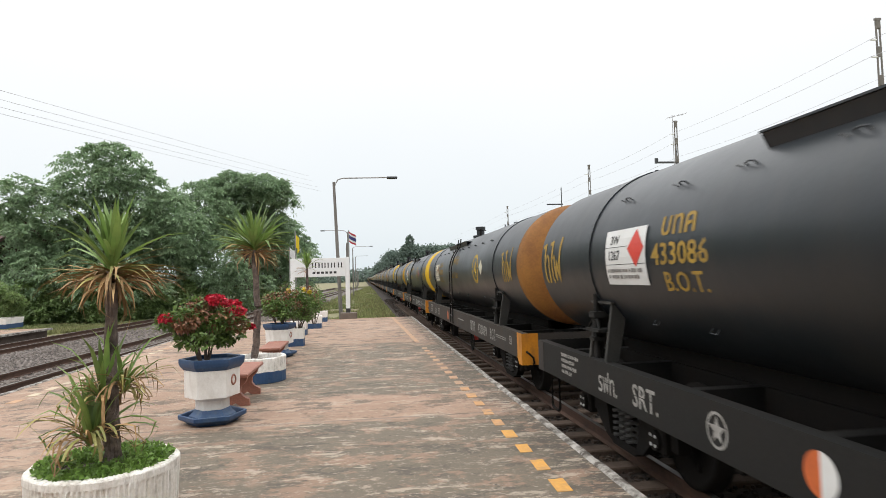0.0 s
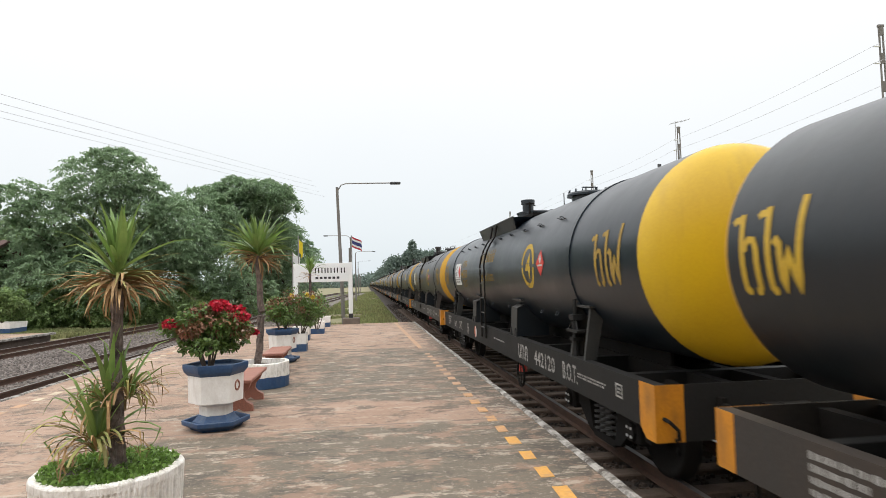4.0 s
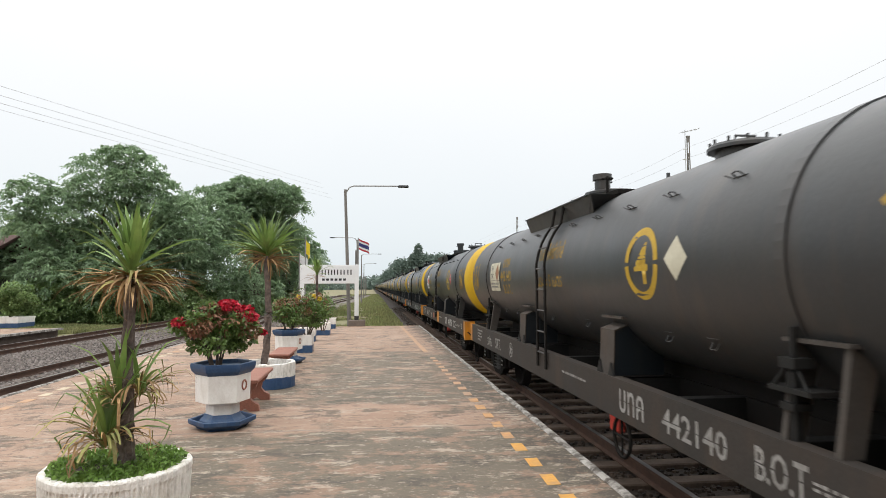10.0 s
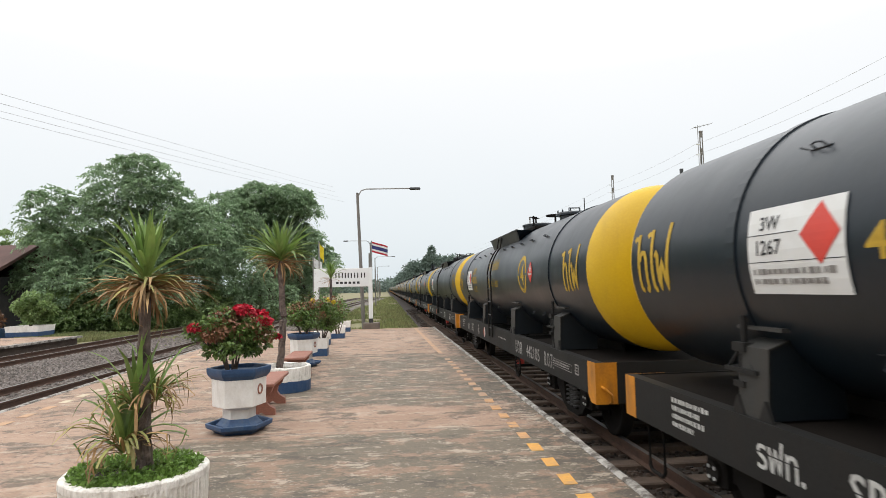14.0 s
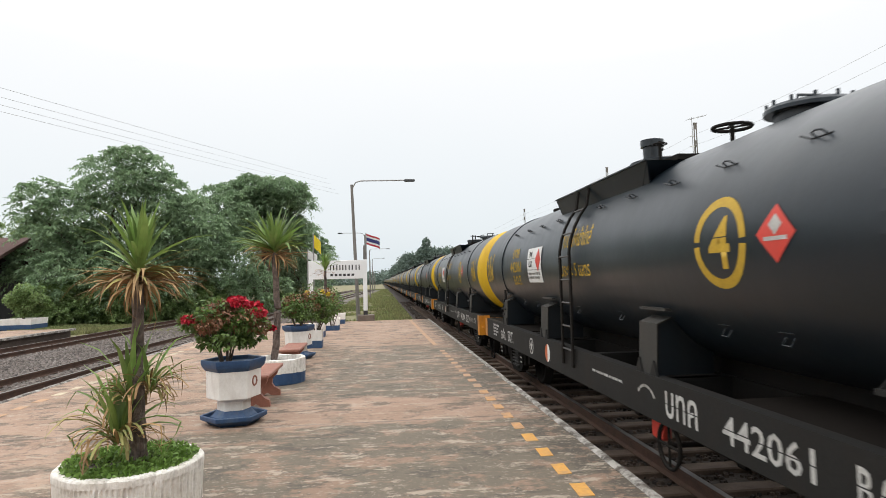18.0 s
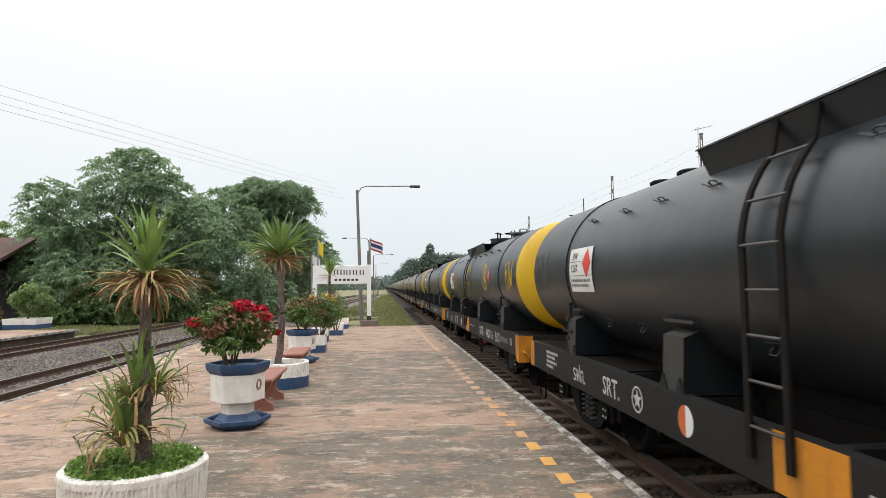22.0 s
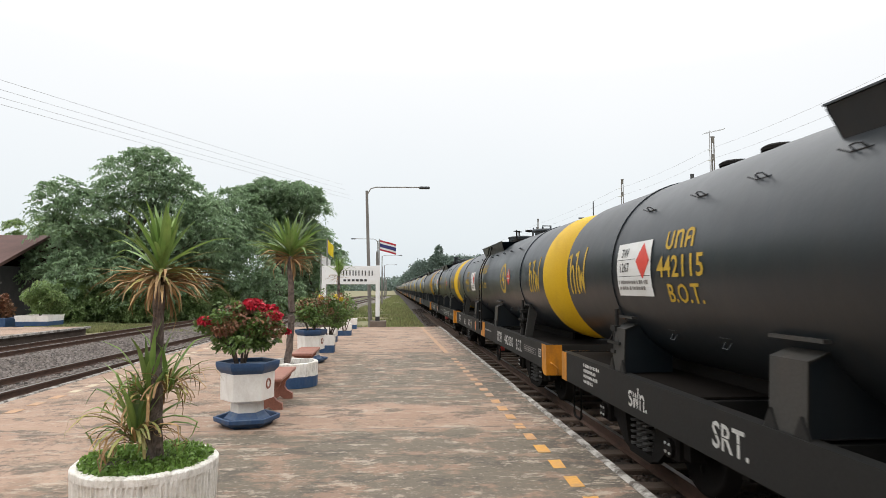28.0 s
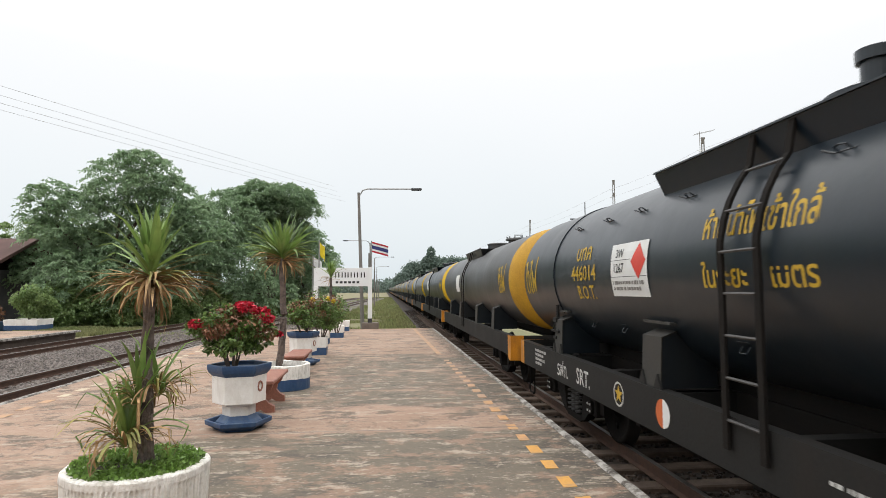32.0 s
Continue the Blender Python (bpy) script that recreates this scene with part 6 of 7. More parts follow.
# near fluted planter with a yucca
def add_fluted_planter(x, y, r, h):
    root = empty("round_planter", pose(x, y, 0))
    tagged(root, "round fluted concrete planter in peeling white paint", "planter")
    bm = bmesh.new()
    n = 360
    rows = []
    rng = random.Random(3)
    prof = [(0.93, 0.0), (0.95, 0.10), (0.965, 0.10), (0.985, h - 0.07), (1.0, h - 0.05), (1.0, h - 0.01), (0.985, h), (0.88, h + 0.004), (0.86, h - 0.03), (0.85, h - 0.12)]
    for j, (k, z) in enumerate(prof):
        row = []
        for i in range(n):
            a = 2 * math.pi * i / n
            flute = (0.0055 * (1 if i % 4 in (0, 1) else -1) + 0.002 * math.sin(i * 1.9)) if j in (2, 3) else 0.0
            wob = 0.004 * math.sin(9 * a) + rng.uniform(-0.002, 0.002)
            rr = r * k + flute + (wob if j > 3 else 0)
            row.append(bm.verts.new((rr * math.cos(a), rr * math.sin(a), z + (rng.uniform(-0.003, 0.003) if j in (5, 6, 7) else 0))))
        rows.append(row)
    for a, b in zip(rows, rows[1:]):
        for i in range(n):
            bm.faces.new((a[i], a[(i + 1) % n], b[(i + 1) % n], b[i]))
    part("wall", bm, "rough_pot", root)
    bm = bmesh.new()
    lathe(bm, [(r * 0.96, 0.0), (r * 0.972, 0.055), (r * 0.95, 0.06)], 48, False, False)
    part("base_band", bm, "blue_pot", root, "navy blue painted foot")
    bm = bmesh.new()
    lathe(bm, [(r * 0.86, h - 0.1), (r * 0.6, h - 0.03), (0.02, h)], 32, False, True)
    part("soil", bm, "potting_soil", root)
    return root


add_fluted_planter(-1.675, 4.45, 0.463, 0.42)


def add_ground_cover():
    rng = np.random.default_rng(8)
    k = 3400
    a = rng.uniform(0, 2 * math.pi, k)
    rr = 0.425 * np.sqrt(rng.uniform(0.02, 1, k))
    keep = ~((np.abs(a - 3.6) < 0.5) & (rr < 0.3))
    a, rr = a[keep], rr[keep]
    z = 0.405 + rng.uniform(0.0, 0.065, len(a)) * (1.15 - rr / 0.5 * 0.6)
    p = np.stack([-1.675 + rr * np.cos(a), 4.45 + rr * np.sin(a), z], 1)
    up = np.stack([np.cos(a) * 0.4, np.sin(a) * 0.4, np.full(len(a), 0.8)], 1)
    ob = new("ground_cover", leaf_soup("ground_cover", p, up, 0.046, 0.025, "leaf_cover", rng, 0.0))
    tagged(ob, "low green creeping plants filling the round planter", "plants", kind="stuff")


add_ground_cover()
add_palm("yucca", (-1.60, 4.38, 0.40), (-1.59, 4.36, 1.70), 0.052, 0.034, 0.47, 5,
         "tall yucca with a skirt of dry leaves in the round planter", 32, 96, -0.012,
         shoots=(((-1.70, 4.31, 0.60), 0.52, 18, 28), ((-1.65, 4.38, 0.84), 0.48, 15, 8), ((-1.54, 4.40, 0.92), 0.42, 5, 30)), lean=54, skirt=1.04)


def hexagon(bm, rows, m=None, n=6, turn=0.0):
    rings = []
    for r, z in rows:
        rings.append([bm.verts.new((r * math.cos(radians(turn) + 2 * math.pi * i / n), r * math.sin(radians(turn) + 2 * math.pi * i / n), z)) for i in range(n)])
    for a, b in zip(rings, rings[1:]):
        for i in range(n):
            bm.faces.new((a[i], a[(i + 1) % n], b[(i + 1) % n], b[i]))
    bm.faces.new(rings[0][::-1])
    bm.faces.new(rings[-1])
    es = [e for e in bm.edges if e.calc_length() > 0.02]
    bmesh.ops.bevel(bm, geom=es, offset=0.006, segments=1, affect="EDGES")
    return bm


def add_pedestal_pot(x, y, turn, s=1.0, badge=True):
    root = empty("pedestal_pot", pose(x, y, 0) @ Matrix.Diagonal((0.875, 0.875, 1, 1)))
    tagged(root, "hexagonal white concrete flower pot with navy blue rim, foot and dish", "flower pot", group="pedestal flower pots")
    b = bmesh.new()
    hexagon(b, [(0.31 * s, 0.0), (0.34 * s, 0.028), (0.425 * s, 0.065), (0.432 * s, 0.115 * s), (0.395 * s, 0.115 * s), (0.37 * s, 0.06)], turn=turn)
    dish = part("dish", b, "blue_pot", root, "navy blue water dish")
    b = bmesh.new()
    hexagon(b, [(0.30 * s, 0.056), (0.30 * s, 0.09 * s), (0.26 * s, 0.12 * s), (0.22 * s, 0.165 * s)], turn=turn)
    part("foot", b, "blue_pot", root)
    b = bmesh.new()
    hexagon(b, [(0.215 * s, 0.15 * s), (0.215 * s, 0.27 * s), (0.26 * s, 0.285 * s), (0.345 * s, 0.31 * s)], turn=turn)
    part("neck", b, "white_pot", root)
    b = bmesh.new()
    hexagon(b, [(0.345 * s, 0.305 * s), (0.352 * s, 0.62 * s)], turn=turn)
    part("body", b, "white_pot", root)
    b = bmesh.new()
    hexagon(b, [(0.352 * s, 0.615 * s), (0.40 * s, 0.66 * s), (0.415 * s, 0.70 * s), (0.415 * s, 0.745 * s), (0.36 * s, 0.745 * s), (0.35 * s, 0.70 * s)], turn=turn)
    part("rim", b, "blue_pot", root, "navy blue flaring rim")
    if badge:
        b = bmesh.new()
        a = radians(turn + 30 - 60)
        m = pose(0.305 * s * math.cos(a), 0.305 * s * math.sin(a), 0.49 * s, 90, 0, math.degrees(a) + 90)
        ring_torus(b, 0.052, 0.012, m, 20, 6)
        part("badge", b, "terrazzo", root, "small round red-brown badge")
    return root


def add_bougainvillea(x, y, z, radii, seed, red=True, yellow=False, count=4200, rust=0.25):
    root = empty("bougainvillea" if red else "potted_shrub", pose(0, 0, 0))
    tagged(root, "bougainvillea bush with crimson flower heads in the blue-rimmed pot" if red else "leafy shrub with rust-red young leaves in a blue-rimmed pot" if not yellow else "bright green shrub with pale yellow blooms in a pot", "shrub")
    rng = np.random.default_rng(seed)
    c = (x, y, z + radii[2] * 1.15)
    rr = random.Random(seed)
    bm = bmesh.new()
    for i in range(9):
        a = rr.uniform(0, 6.28)
        tube(bm, [(x + 0.05 * math.cos(a), y + 0.05 * math.sin(a), z - 0.08), (x + 0.12 * math.cos(a), y + 0.12 * math.sin(a), z + 0.12),
                  (x + radii[0] * 0.6 * math.cos(a), y + radii[1] * 0.6 * math.sin(a), z + radii[2])], 0.014, 6, 0.006)
    part("stem", bm, "bark_dark", root)
    tagged(part("leaves", add_bush_mesh(rng, c, radii, int(count * (1 - rust)), 34, 0.062, 0.040, "leaf_pot", "leaves", 0.85, 0.36), "leaf_pot", root), kind="stuff")
    tagged(part("young_leaves", add_bush_mesh(rng, (c[0], c[1], c[2] + radii[2] * 0.25), [r * 0.92 for r in radii], int(count * rust), 16, 0.055, 0.032, "leaf_red", "young_leaves", 0.9, 0.28), "leaf_red", root, "rust-red young leaves"), kind="stuff")
    if red:
        for dx, dy, dz, s in ((-0.36, -0.20, 0.12, 0.085), (0.16, -0.06, 0.30, 0.10), (0.40, -0.12, 0.17, 0.085), (0.30, 0.05, 0.24, 0.09), (0.06, 0.08, 0.31, 0.07), (0.52, 0.0, -0.02, 0.04)):
            p, q = clump_points(rng, (c[0] + dx, c[1] + dy, c[2] + dz), (s * 1.15, s * 1.1, s * 0.66), 170, 0.4)
            tagged(part("bloom", leaf_soup("bloom", p, q, 0.045, 0.036, "bloom", rng, 0.0), "bloom", root, "crimson flower head"), kind="stuff")
    if yellow:
        for dx, dy, dz, s in ((-0.2, -0.1, 0.34, 0.07), (0.15, 0, 0.36, 0.06), (0.3, -0.1, 0.3, 0.05)):
            p, q = clump_points(rng, (c[0] + dx, c[1] + dy, c[2] + dz), (s, s, s), 90, 0.3)
            tagged(part("bloom", leaf_soup("bloom", p, q, 0.05, 0.04, "bloom_yellow", rng, 0.0), "bloom_yellow", root, "pale yellow blooms"), kind="stuff")
    return root


add_pedestal_pot(-1.68, 7.42, 12)
add_bougainvillea(-1.76, 7.42, 0.75, (0.56, 0.46, 0.31), 21, rust=0.30, count=5600)
add_pedestal_pot(-1.72, 13.4, 12, 0.95)
add_bougainvillea(-1.72, 13.4, 0.70, (0.52, 0.46, 0.32), 23, red=False, rust=0.42)


def add_round_planter(x, y, r, h, name="round_planter", label="round concrete planter painted white with a navy blue base band", n=28):
    root = empty(name, pose(x, y, 0))
    tagged(root, label, "planter", group="white and blue planters")
    bm = bmesh.new()
    lathe(bm, [(r, h * 0.45), (r * 1.005, h * 0.9), (r * 1.0, h * 0.97), (r * 0.97, h), (r * 0.86, h), (r * 0.84, h * 0.8)], n, False, False)
    chip = random.Random(17)
    for v in bm.verts:
        v.co.z += chip.uniform(-0.012, 0.006)
        v.co.x *= 1 + chip.uniform(-0.008, 0.008)
    part("wall", bm, "rough_pot", root, smooth=False)
    bm = bmesh.new()
    lathe(bm, [(r * 0.985, 0), (r * 0.995, h * 0.02), (r * 1.0, h * 0.455)], n, True, False)
    part("base_band", bm, "blue_pot", root, "navy blue painted band")
    bm = bmesh.new()
    lathe(bm, [(r * 0.85, h * 0.78), (0.02, h * 0.86)], n, False, True)
    part("soil", bm, "potting_soil", root)
    return root


add_round_planter(-1.66, 10.33, 0.45, 0.40)
add_palm("yucca", (-1.71, 10.3, 0.30), (-1.68, 10.3, 2.12), 0.055, 0.048, 0.72, 6, "slender yucca with a full green head in a round planter", 64, 34, 0.05, lean=22, skirt=0.85)


def add_bench(x, y, rz):
    root = empty("bench", pose(x, y, 0, 0, 0, rz))
    tagged(root, "low red-brown terrazzo bench with scrolled legs", "bench", group="terrazzo benches")
    part("seat", boxed(-0.19, 0.19, -0.62, 0.62, 0.38, 0.43, bev=0.012), "terrazzo", root)
    for y0 in (-0.45, 0.37):
        bm = bmesh.new()
        out = [(-0.16, 0.38), (0.16, 0.38), (0.13, 0.30), (0.07, 0.24), (0.06, 0.17), (0.10, 0.12), (0.17, 0.08), (0.18, 0.0), (0.06, 0.0), (0.0, 0.04), (-0.06, 0.0), (-0.18, 0.0), (-0.17, 0.08), (-0.10, 0.12), (-0.06, 0.17), (-0.07, 0.24), (-0.13, 0.30)]
        prism(bm, out, "y", y0, y0 + 0.08)
        part("leg", bm, "terrazzo", root)
    return root


add_bench(-1.60, 8.72, 0)
add_bench(-1.60, 11.75, 0)


def add_square_planter(x, y, w, h, name="box_planter"):
    root = empty(name, pose(x, y, 0))
    tagged(root, "small square white planter with a navy blue base", "planter", group="white and blue planters")
    bm = bmesh.new()
    lathe(bm, [(w * 0.66, h * 0.42), (w * 0.69, h), (w * 0.58, h), (w * 0.57, h * 0.8)], 4, False, True, pose(0, 0, 0, 0, 0, 45))
    part("wall", bm, "white_pot", root)
    bm = bmesh.new()
    lathe(bm, [(w * 0.66, 0), (w * 0.67, h * 0.42)], 4, True, True, pose(0, 0, 0, 0, 0, 45))
    part("base_band", bm, "blue_pot", root, "navy blue painted base")
    return root


add_square_planter(-1.62, 15.5, 0.44, 0.44)
add_bougainvillea(-1.55, 15.5, 0.42, (0.58, 0.5, 0.52), 25, red=False, yellow=True, rust=0.06, count=5200)
add_square_planter(-1.86, 18.6, 0.5, 0.40)
add_bougainvillea(-1.40, 18.4, 0.40, (0.42, 0.4, 0.5), 27, red=False, rust=0.6, count=2600)
add_square_planter(-1.62, 21.0, 0.56, 0.40)
add_square_planter(-1.62, 24.2, 0.56, 0.40)
add_palm("yucca", (-1.62, 18.6, 0.36), (-1.60, 18.6, 1.96), 0.045, 0.035, 0.55, 12, "small dark yucca in a planter before the station sign", 34, 10, 0.02)


# ---------------------------------------------------------------- station sign, lamps, flags
def add_sign():
    root = empty("station_sign", pose(0, 25.35, 0))
    tagged(root, "white concrete station name board on two posts with black lettering", "station sign")
    part("board", boxed(-2.86, -0.50, -0.06, 0.06, 1.74, 2.50, bev=0.01), "white_board", root)
    for x in (-2.78, -0.58):
        post = part("post", boxed(x - 0.085, x + 0.085, -0.075, 0.075, 0.42, 2.52 if x > -1 else 1.74, bev=0.01), "white_board", root)
        part("post_foot", boxed(x - 0.087, x + 0.087, -0.077, 0.077, 0.25, 0.42), "ink", post, "black painted foot")
        part("plinth", boxed(x - 0.32, x + 0.36, -0.25, 0.25, -0.1, 0.25, bev=0.02), "concrete_sleeper", post, "rough concrete plinth")
    xs = (-1.92, -1.66, -1.42, -1.16, -0.88)
    for i, x in enumerate(xs):
        bm = bmesh.new()
        box(bm, x - 0.08, x - 0.035, -0.066, -0.06, 2.10, 2.31)
        box(bm, x + 0.045, x + 0.09, -0.066, -0.06, 2.10, 2.31)
        part("letter_bars", bm, "ink", root, "black letter strokes")
    for i in range(6):
        part("small_letter_bar", boxed(-1.98 + 0.17 * i, -1.87 + 0.17 * i, -0.066, -0.06, 1.86, 1.95), "ink", root)
    return root


add_sign()


def add_lamp(name, x, y, h, arm, lean, label, r=0.075):
    root = empty(name, pose(x, y, 0))
    tagged(root, label, "street lamp", group="platform lamps")
    bm = bmesh.new()
    tube(bm, [(lean, 0, -0.5), (0, 0, h)], r * 1.25, 10, r * 0.8)
    part("pole", bm, "concrete_pole", root)
    bm = bmesh.new()
    s = 1 if arm > 0 else -1
    tube(bm, [(0, 0, h - 0.55), (s * 0.05, 0, h - 0.12), (s * 0.18, 0, h + 0.10), (s * 0.4, 0, h + 0.17), (arm * 0.85, 0, h + 0.19)], 0.028, 8)
    part("arm", bm, "galv", root)
    bm = bmesh.new()
    x0, x1 = sorted((arm * 0.83, arm * 1.0))
    box(bm, x0, x1, -0.09, 0.09, h + 0.12, h + 0.23, bev=0.03)
    part("lamp_head", bm, "dark_metal", root, "dark grey lamp head")
    return root


add_lamp("street_lamp", -1.16, 27.5, 5.97, 2.85, 0.22, "tall concrete platform lamp with a long arm beside the sign")
add_lamp("street_lamp", -1.40, 60, 6.2, -2.6, 0.1, "distant platform lamp with its arm over the siding")
add_lamp("street_lamp", -1.5, 92, 6.3, 3.0, 0.0, "distant platform lamp with its arm over the track")
add_lamp("street_lamp", -1.6, 130, 6.3, 2.6, 0.0, "distant platform lamp with its arm over the track")
for y in (44, 75, 108, 150, 190):
    ob = part("utility_post", tube(bmesh.new(), [(-0.9 - 0.004 * y, y, -0.5), (-0.9 - 0.004 * y, y, 4.2)], 0.09, 8, 0.07), "concrete_pole")
    tagged(ob, "plain grey post beside the line", "post", group="posts along the line")


def add_flag(name, x, y, top, w, h, bands, label, name_rows, pole_r=0.03, limp=0.0):
    root = empty(name, pose(x, y, 0))
    tagged(root, label, "flag")
    part("pole", tube(bmesh.new(), [(0, 0, -0.5), (0, 0, top + 0.05)], pole_r, 8), "galv", root)
    z = top
    n = 12
    for frac, mat in bands:
        bm = bmesh.new()
        rows = []
        for i in range(n + 1):
            f = i / n
            dx = w * f * (1 - limp * 0.5)
            dz = -0.42 * h * f - limp * f * w * 0.4
            dy = 0.10 * math.sin(f * 7.0) * f
            rows.append((bm.verts.new((dx + 0.03, dy, z + dz)), bm.verts.new((dx + 0.03, dy, z - h * frac + dz)),
                         bm.verts.new((dx + 0.03, dy + 0.006, z + dz)), bm.verts.new((dx + 0.03, dy + 0.006, z - h * frac + dz))))
        for a, b in zip(rows, rows[1:]):
            bm.faces.new((a[0], a[1], b[1], b[0]))
            bm.faces.new((a[2], b[2], b[3], a[3]))
            bm.faces.new((a[0], b[0], b[2], a[2]))
            bm.faces.new((a[1], a[3], b[3], b[1]))
        FLAGS.append((part("cloth", bm, mat, root), name_rows))
        z -= h * frac
    return root


FLAGS = []
THAI = ((1 / 6, "flag_red"), (1 / 6, "flag_white"), (1 / 3, "flag_blue"), (1 / 6, "flag_white"), (1 / 6, "flag_red"))
add_flag("flag", -0.75, 36, 4.42, 0.95, 0.62, THAI, "red, white and blue striped national flag on a pole", "national")
add_flag("flag", -3.15, 30, 3.95, 0.50, 0.62, ((1.0, "flag_yellow"),), "plain yellow flag on a pole behind the sign", "yellow", limp=0.6)
add_flag("flag", -3.55, 31, 3.25, 0.55, 0.45, ((1.0, "flag_white"),), "white flag on a pole behind the sign", "white", limp=0.3)

# ---------------------------------------------------------------- far side of the loop lines
def add_far_platform():
    root = empty("far_platform")
    tagged(root, "second low platform with a pale kerb", "platform", kind="structure")
    bm = bmesh.new()
    a = [(-14.05, -2), (-12.55, 26.3), (-30, 26.3), (-30, -2)]
    prism(bm, a, "z", -0.5, -0.012)
    part("slab", bm, "platform", root)
    part("retaining_wall", prism(bmesh.new(), [(-14.06, -2), (-12.56, 26.3), (-12.50, 26.3), (-14.0, -2)], "z", -0.5, -0.075), "bark_dark", root, "dark wall below the kerb")
    for i in range(24):
        y0, y1 = -2 + i * 1.18, -2 + (i + 1) * 1.18
        x = lambda y: -14.0 + 1.5 * (y + 2) / 28.3
        bm = bmesh.new()
        prism(bm, [(x(y0), y0 + 0.01), (x(y0) + 0.2, y0 + 0.01), (x(y1) + 0.2, y1 - 0.01), (x(y1), y1 - 0.01)], "z", -0.075, 0.0)
        part("kerb_stone", bm, "kerb", root)


add_far_platform()


def add_building():
    root = empty("house", pose(-26.3, 38, -0.2))
    tagged(root, "low dark timber house with a weathered red roof", "house")
    part("wall", boxed(-6, 4.4, -2.5, 6, -0.5, 3.0), "dark_timber", root)
    bm = bmesh.new()
    prism(bm, [(-3.8, 2.85), (1.5, 5.0), (1.6, 4.85), (-3.7, 2.7)], "x", -6.5, 5.2)
    part("roof", bm, "roof_red", root, "weathered red sheet roof")
    bm = bmesh.new()
    prism(bm, [(6.8, 2.85), (1.5, 5.0), (1.6, 4.85), (6.7, 2.7)], "x", -6.5, 5.2)
    part("roof", bm, "roof_red", root)
    bm = bmesh.new()
    prism(bm, [(-5.2, 1.35), (-2.5, 2.1), (-2.5, 2.0), (-5.1, 1.27)], "x", -6, 4.9)
    part("awning", bm, "galv", root, "low grey sheet awning")
    for x in (-4, 0, 4.6):
        part("post", boxed(x - 0.06, x + 0.06, -5.0, -4.88, -0.5, 1.35), "dark_timber", root)
    part("window", boxed(2.9, 3.5, -2.53, -2.5, 0.7, 1.3), "white_board", root, "small pale window")


add_building()

add_square_planter(-14.85, 27.3, 1.35, 0.42)
root = empty("clipped_bush")
tagged(root, "round clipped green bush in a white and blue planter", "bush")
rng = np.random.default_rng(31)
part("stem", tube(bmesh.new(), [(-14.85, 27.3, 0.3), (-14.85, 27.3, 1.0)], 0.05, 8), "bark_dark", root)
tagged(part("leaves", add_bush_mesh(rng, (-14.7, 27.4, 1.12), (0.85, 0.8, 0.72), 9000, 50, 0.13, 0.07, "leaf_mid", "leaves", 0.85, 0.34), "leaf_mid", root), kind="stuff")
for x, y, s, mt in ((-16.6, 27.6, 0.6, "leaf_red"), (-17.6, 27.2, 0.9, "leaf_mid"), (-19.0, 27.4, 0.9, "leaf_mid")):
    root = empty("low_bush")
    tagged(root, "low bush in the planting bed on the far platform", "bush", group="low bushes on the far platform")
    part("stem", tube(bmesh.new(), [(x, y, -0.02), (x, y, 0.5)], 0.04, 8), "bark_dark", root)
    tagged(part("leaves", add_bush_mesh(rng, (x, y, 0.72), (s, 0.6, 0.66), 3500, 26, 0.13, 0.07, mt, "leaves", 0.85, 0.36), mt, root), kind="stuff")
bedk = part("planting_bed", boxed(-24, -16.0, 26.9, 28.2, -0.3, 0.30, bev=0.01), "blue_pot")
tagged(bedk, "long navy blue and white planting bed", "planter")

# trees, from the left
row = (((-17.1, 32.9, 5.3), (0.6, 1.3, 2.1)), ((-15.9, 33.6, 5.1), (1.4, 1.7, 1.9)), ((-13.6, 33.2, 6.2), (1.2, 1.8, 2.6)), ((-12.2, 33.2, 6.8), (1.0, 1.7, 2.2)), ((-11.3, 33.2, 5.5), (1.0, 1.7, 2.3)),
       ((-9.9, 33.4, 4.2), (1.5, 2.0, 2.2)), ((-17.3, 34.2, 2.7), (2.0, 1.3, 1.7)), ((-13.2, 34.2, 2.9), (2.4, 1.4, 1.7)), ((-15.2, 33.6, 3.5), (1.4, 1.3, 1.3)))
add_tree("tree", (-14.2 * BACK, 33 * BACK, -0.5), 9.6, [(set_back(*c), [v * BACK for v in r]) for c, r in row], 0.32, "leaf_dark", "broad dark green tree with drooping leafy branches", 41, 0.245, 2.4, size=BACK)
row = (((-10.4, 37, 5.2), (1.8, 2, 2.0)), ((-11.2, 36.5, 3.4), (2.4, 2.2, 2.0)), ((-9.0, 38, 4.8), (1.6, 2.2, 2.2)))
add_tree("tree", (-10.4 * BACK, 37 * BACK, -0.5), 8, [(set_back(*c), [v * BACK for v in r]) for c, r in row], 0.27, "leaf_dark", "dark green tree in the row behind the siding", 42, 0.245, 2.2, size=BACK)
add_tree("tree", (-8.4, 46, -0.5), 9.3, (((-10.5, 46, 8.1), (1.0, 2.0, 0.9)), ((-9.0, 46, 8.45), (1.4, 2.2, 0.95)), ((-7.2, 46, 8.4), (1.4, 2.2, 0.9)), ((-5.9, 46, 7.7), (0.8, 2.0, 1.0)), ((-8.4, 46.5, 7.2), (2.2, 2.2, 0.8)),
         ((-8.6, 46.8, 5.6), (2.6, 2.2, 1.4)), ((-6.2, 47, 5.4), (1.1, 1.8, 1.2))), 0.35, "leaf_dark", "umbrella-shaped rain tree with a thick domed crown", 43, 0.17, 4.2, size=0.85)
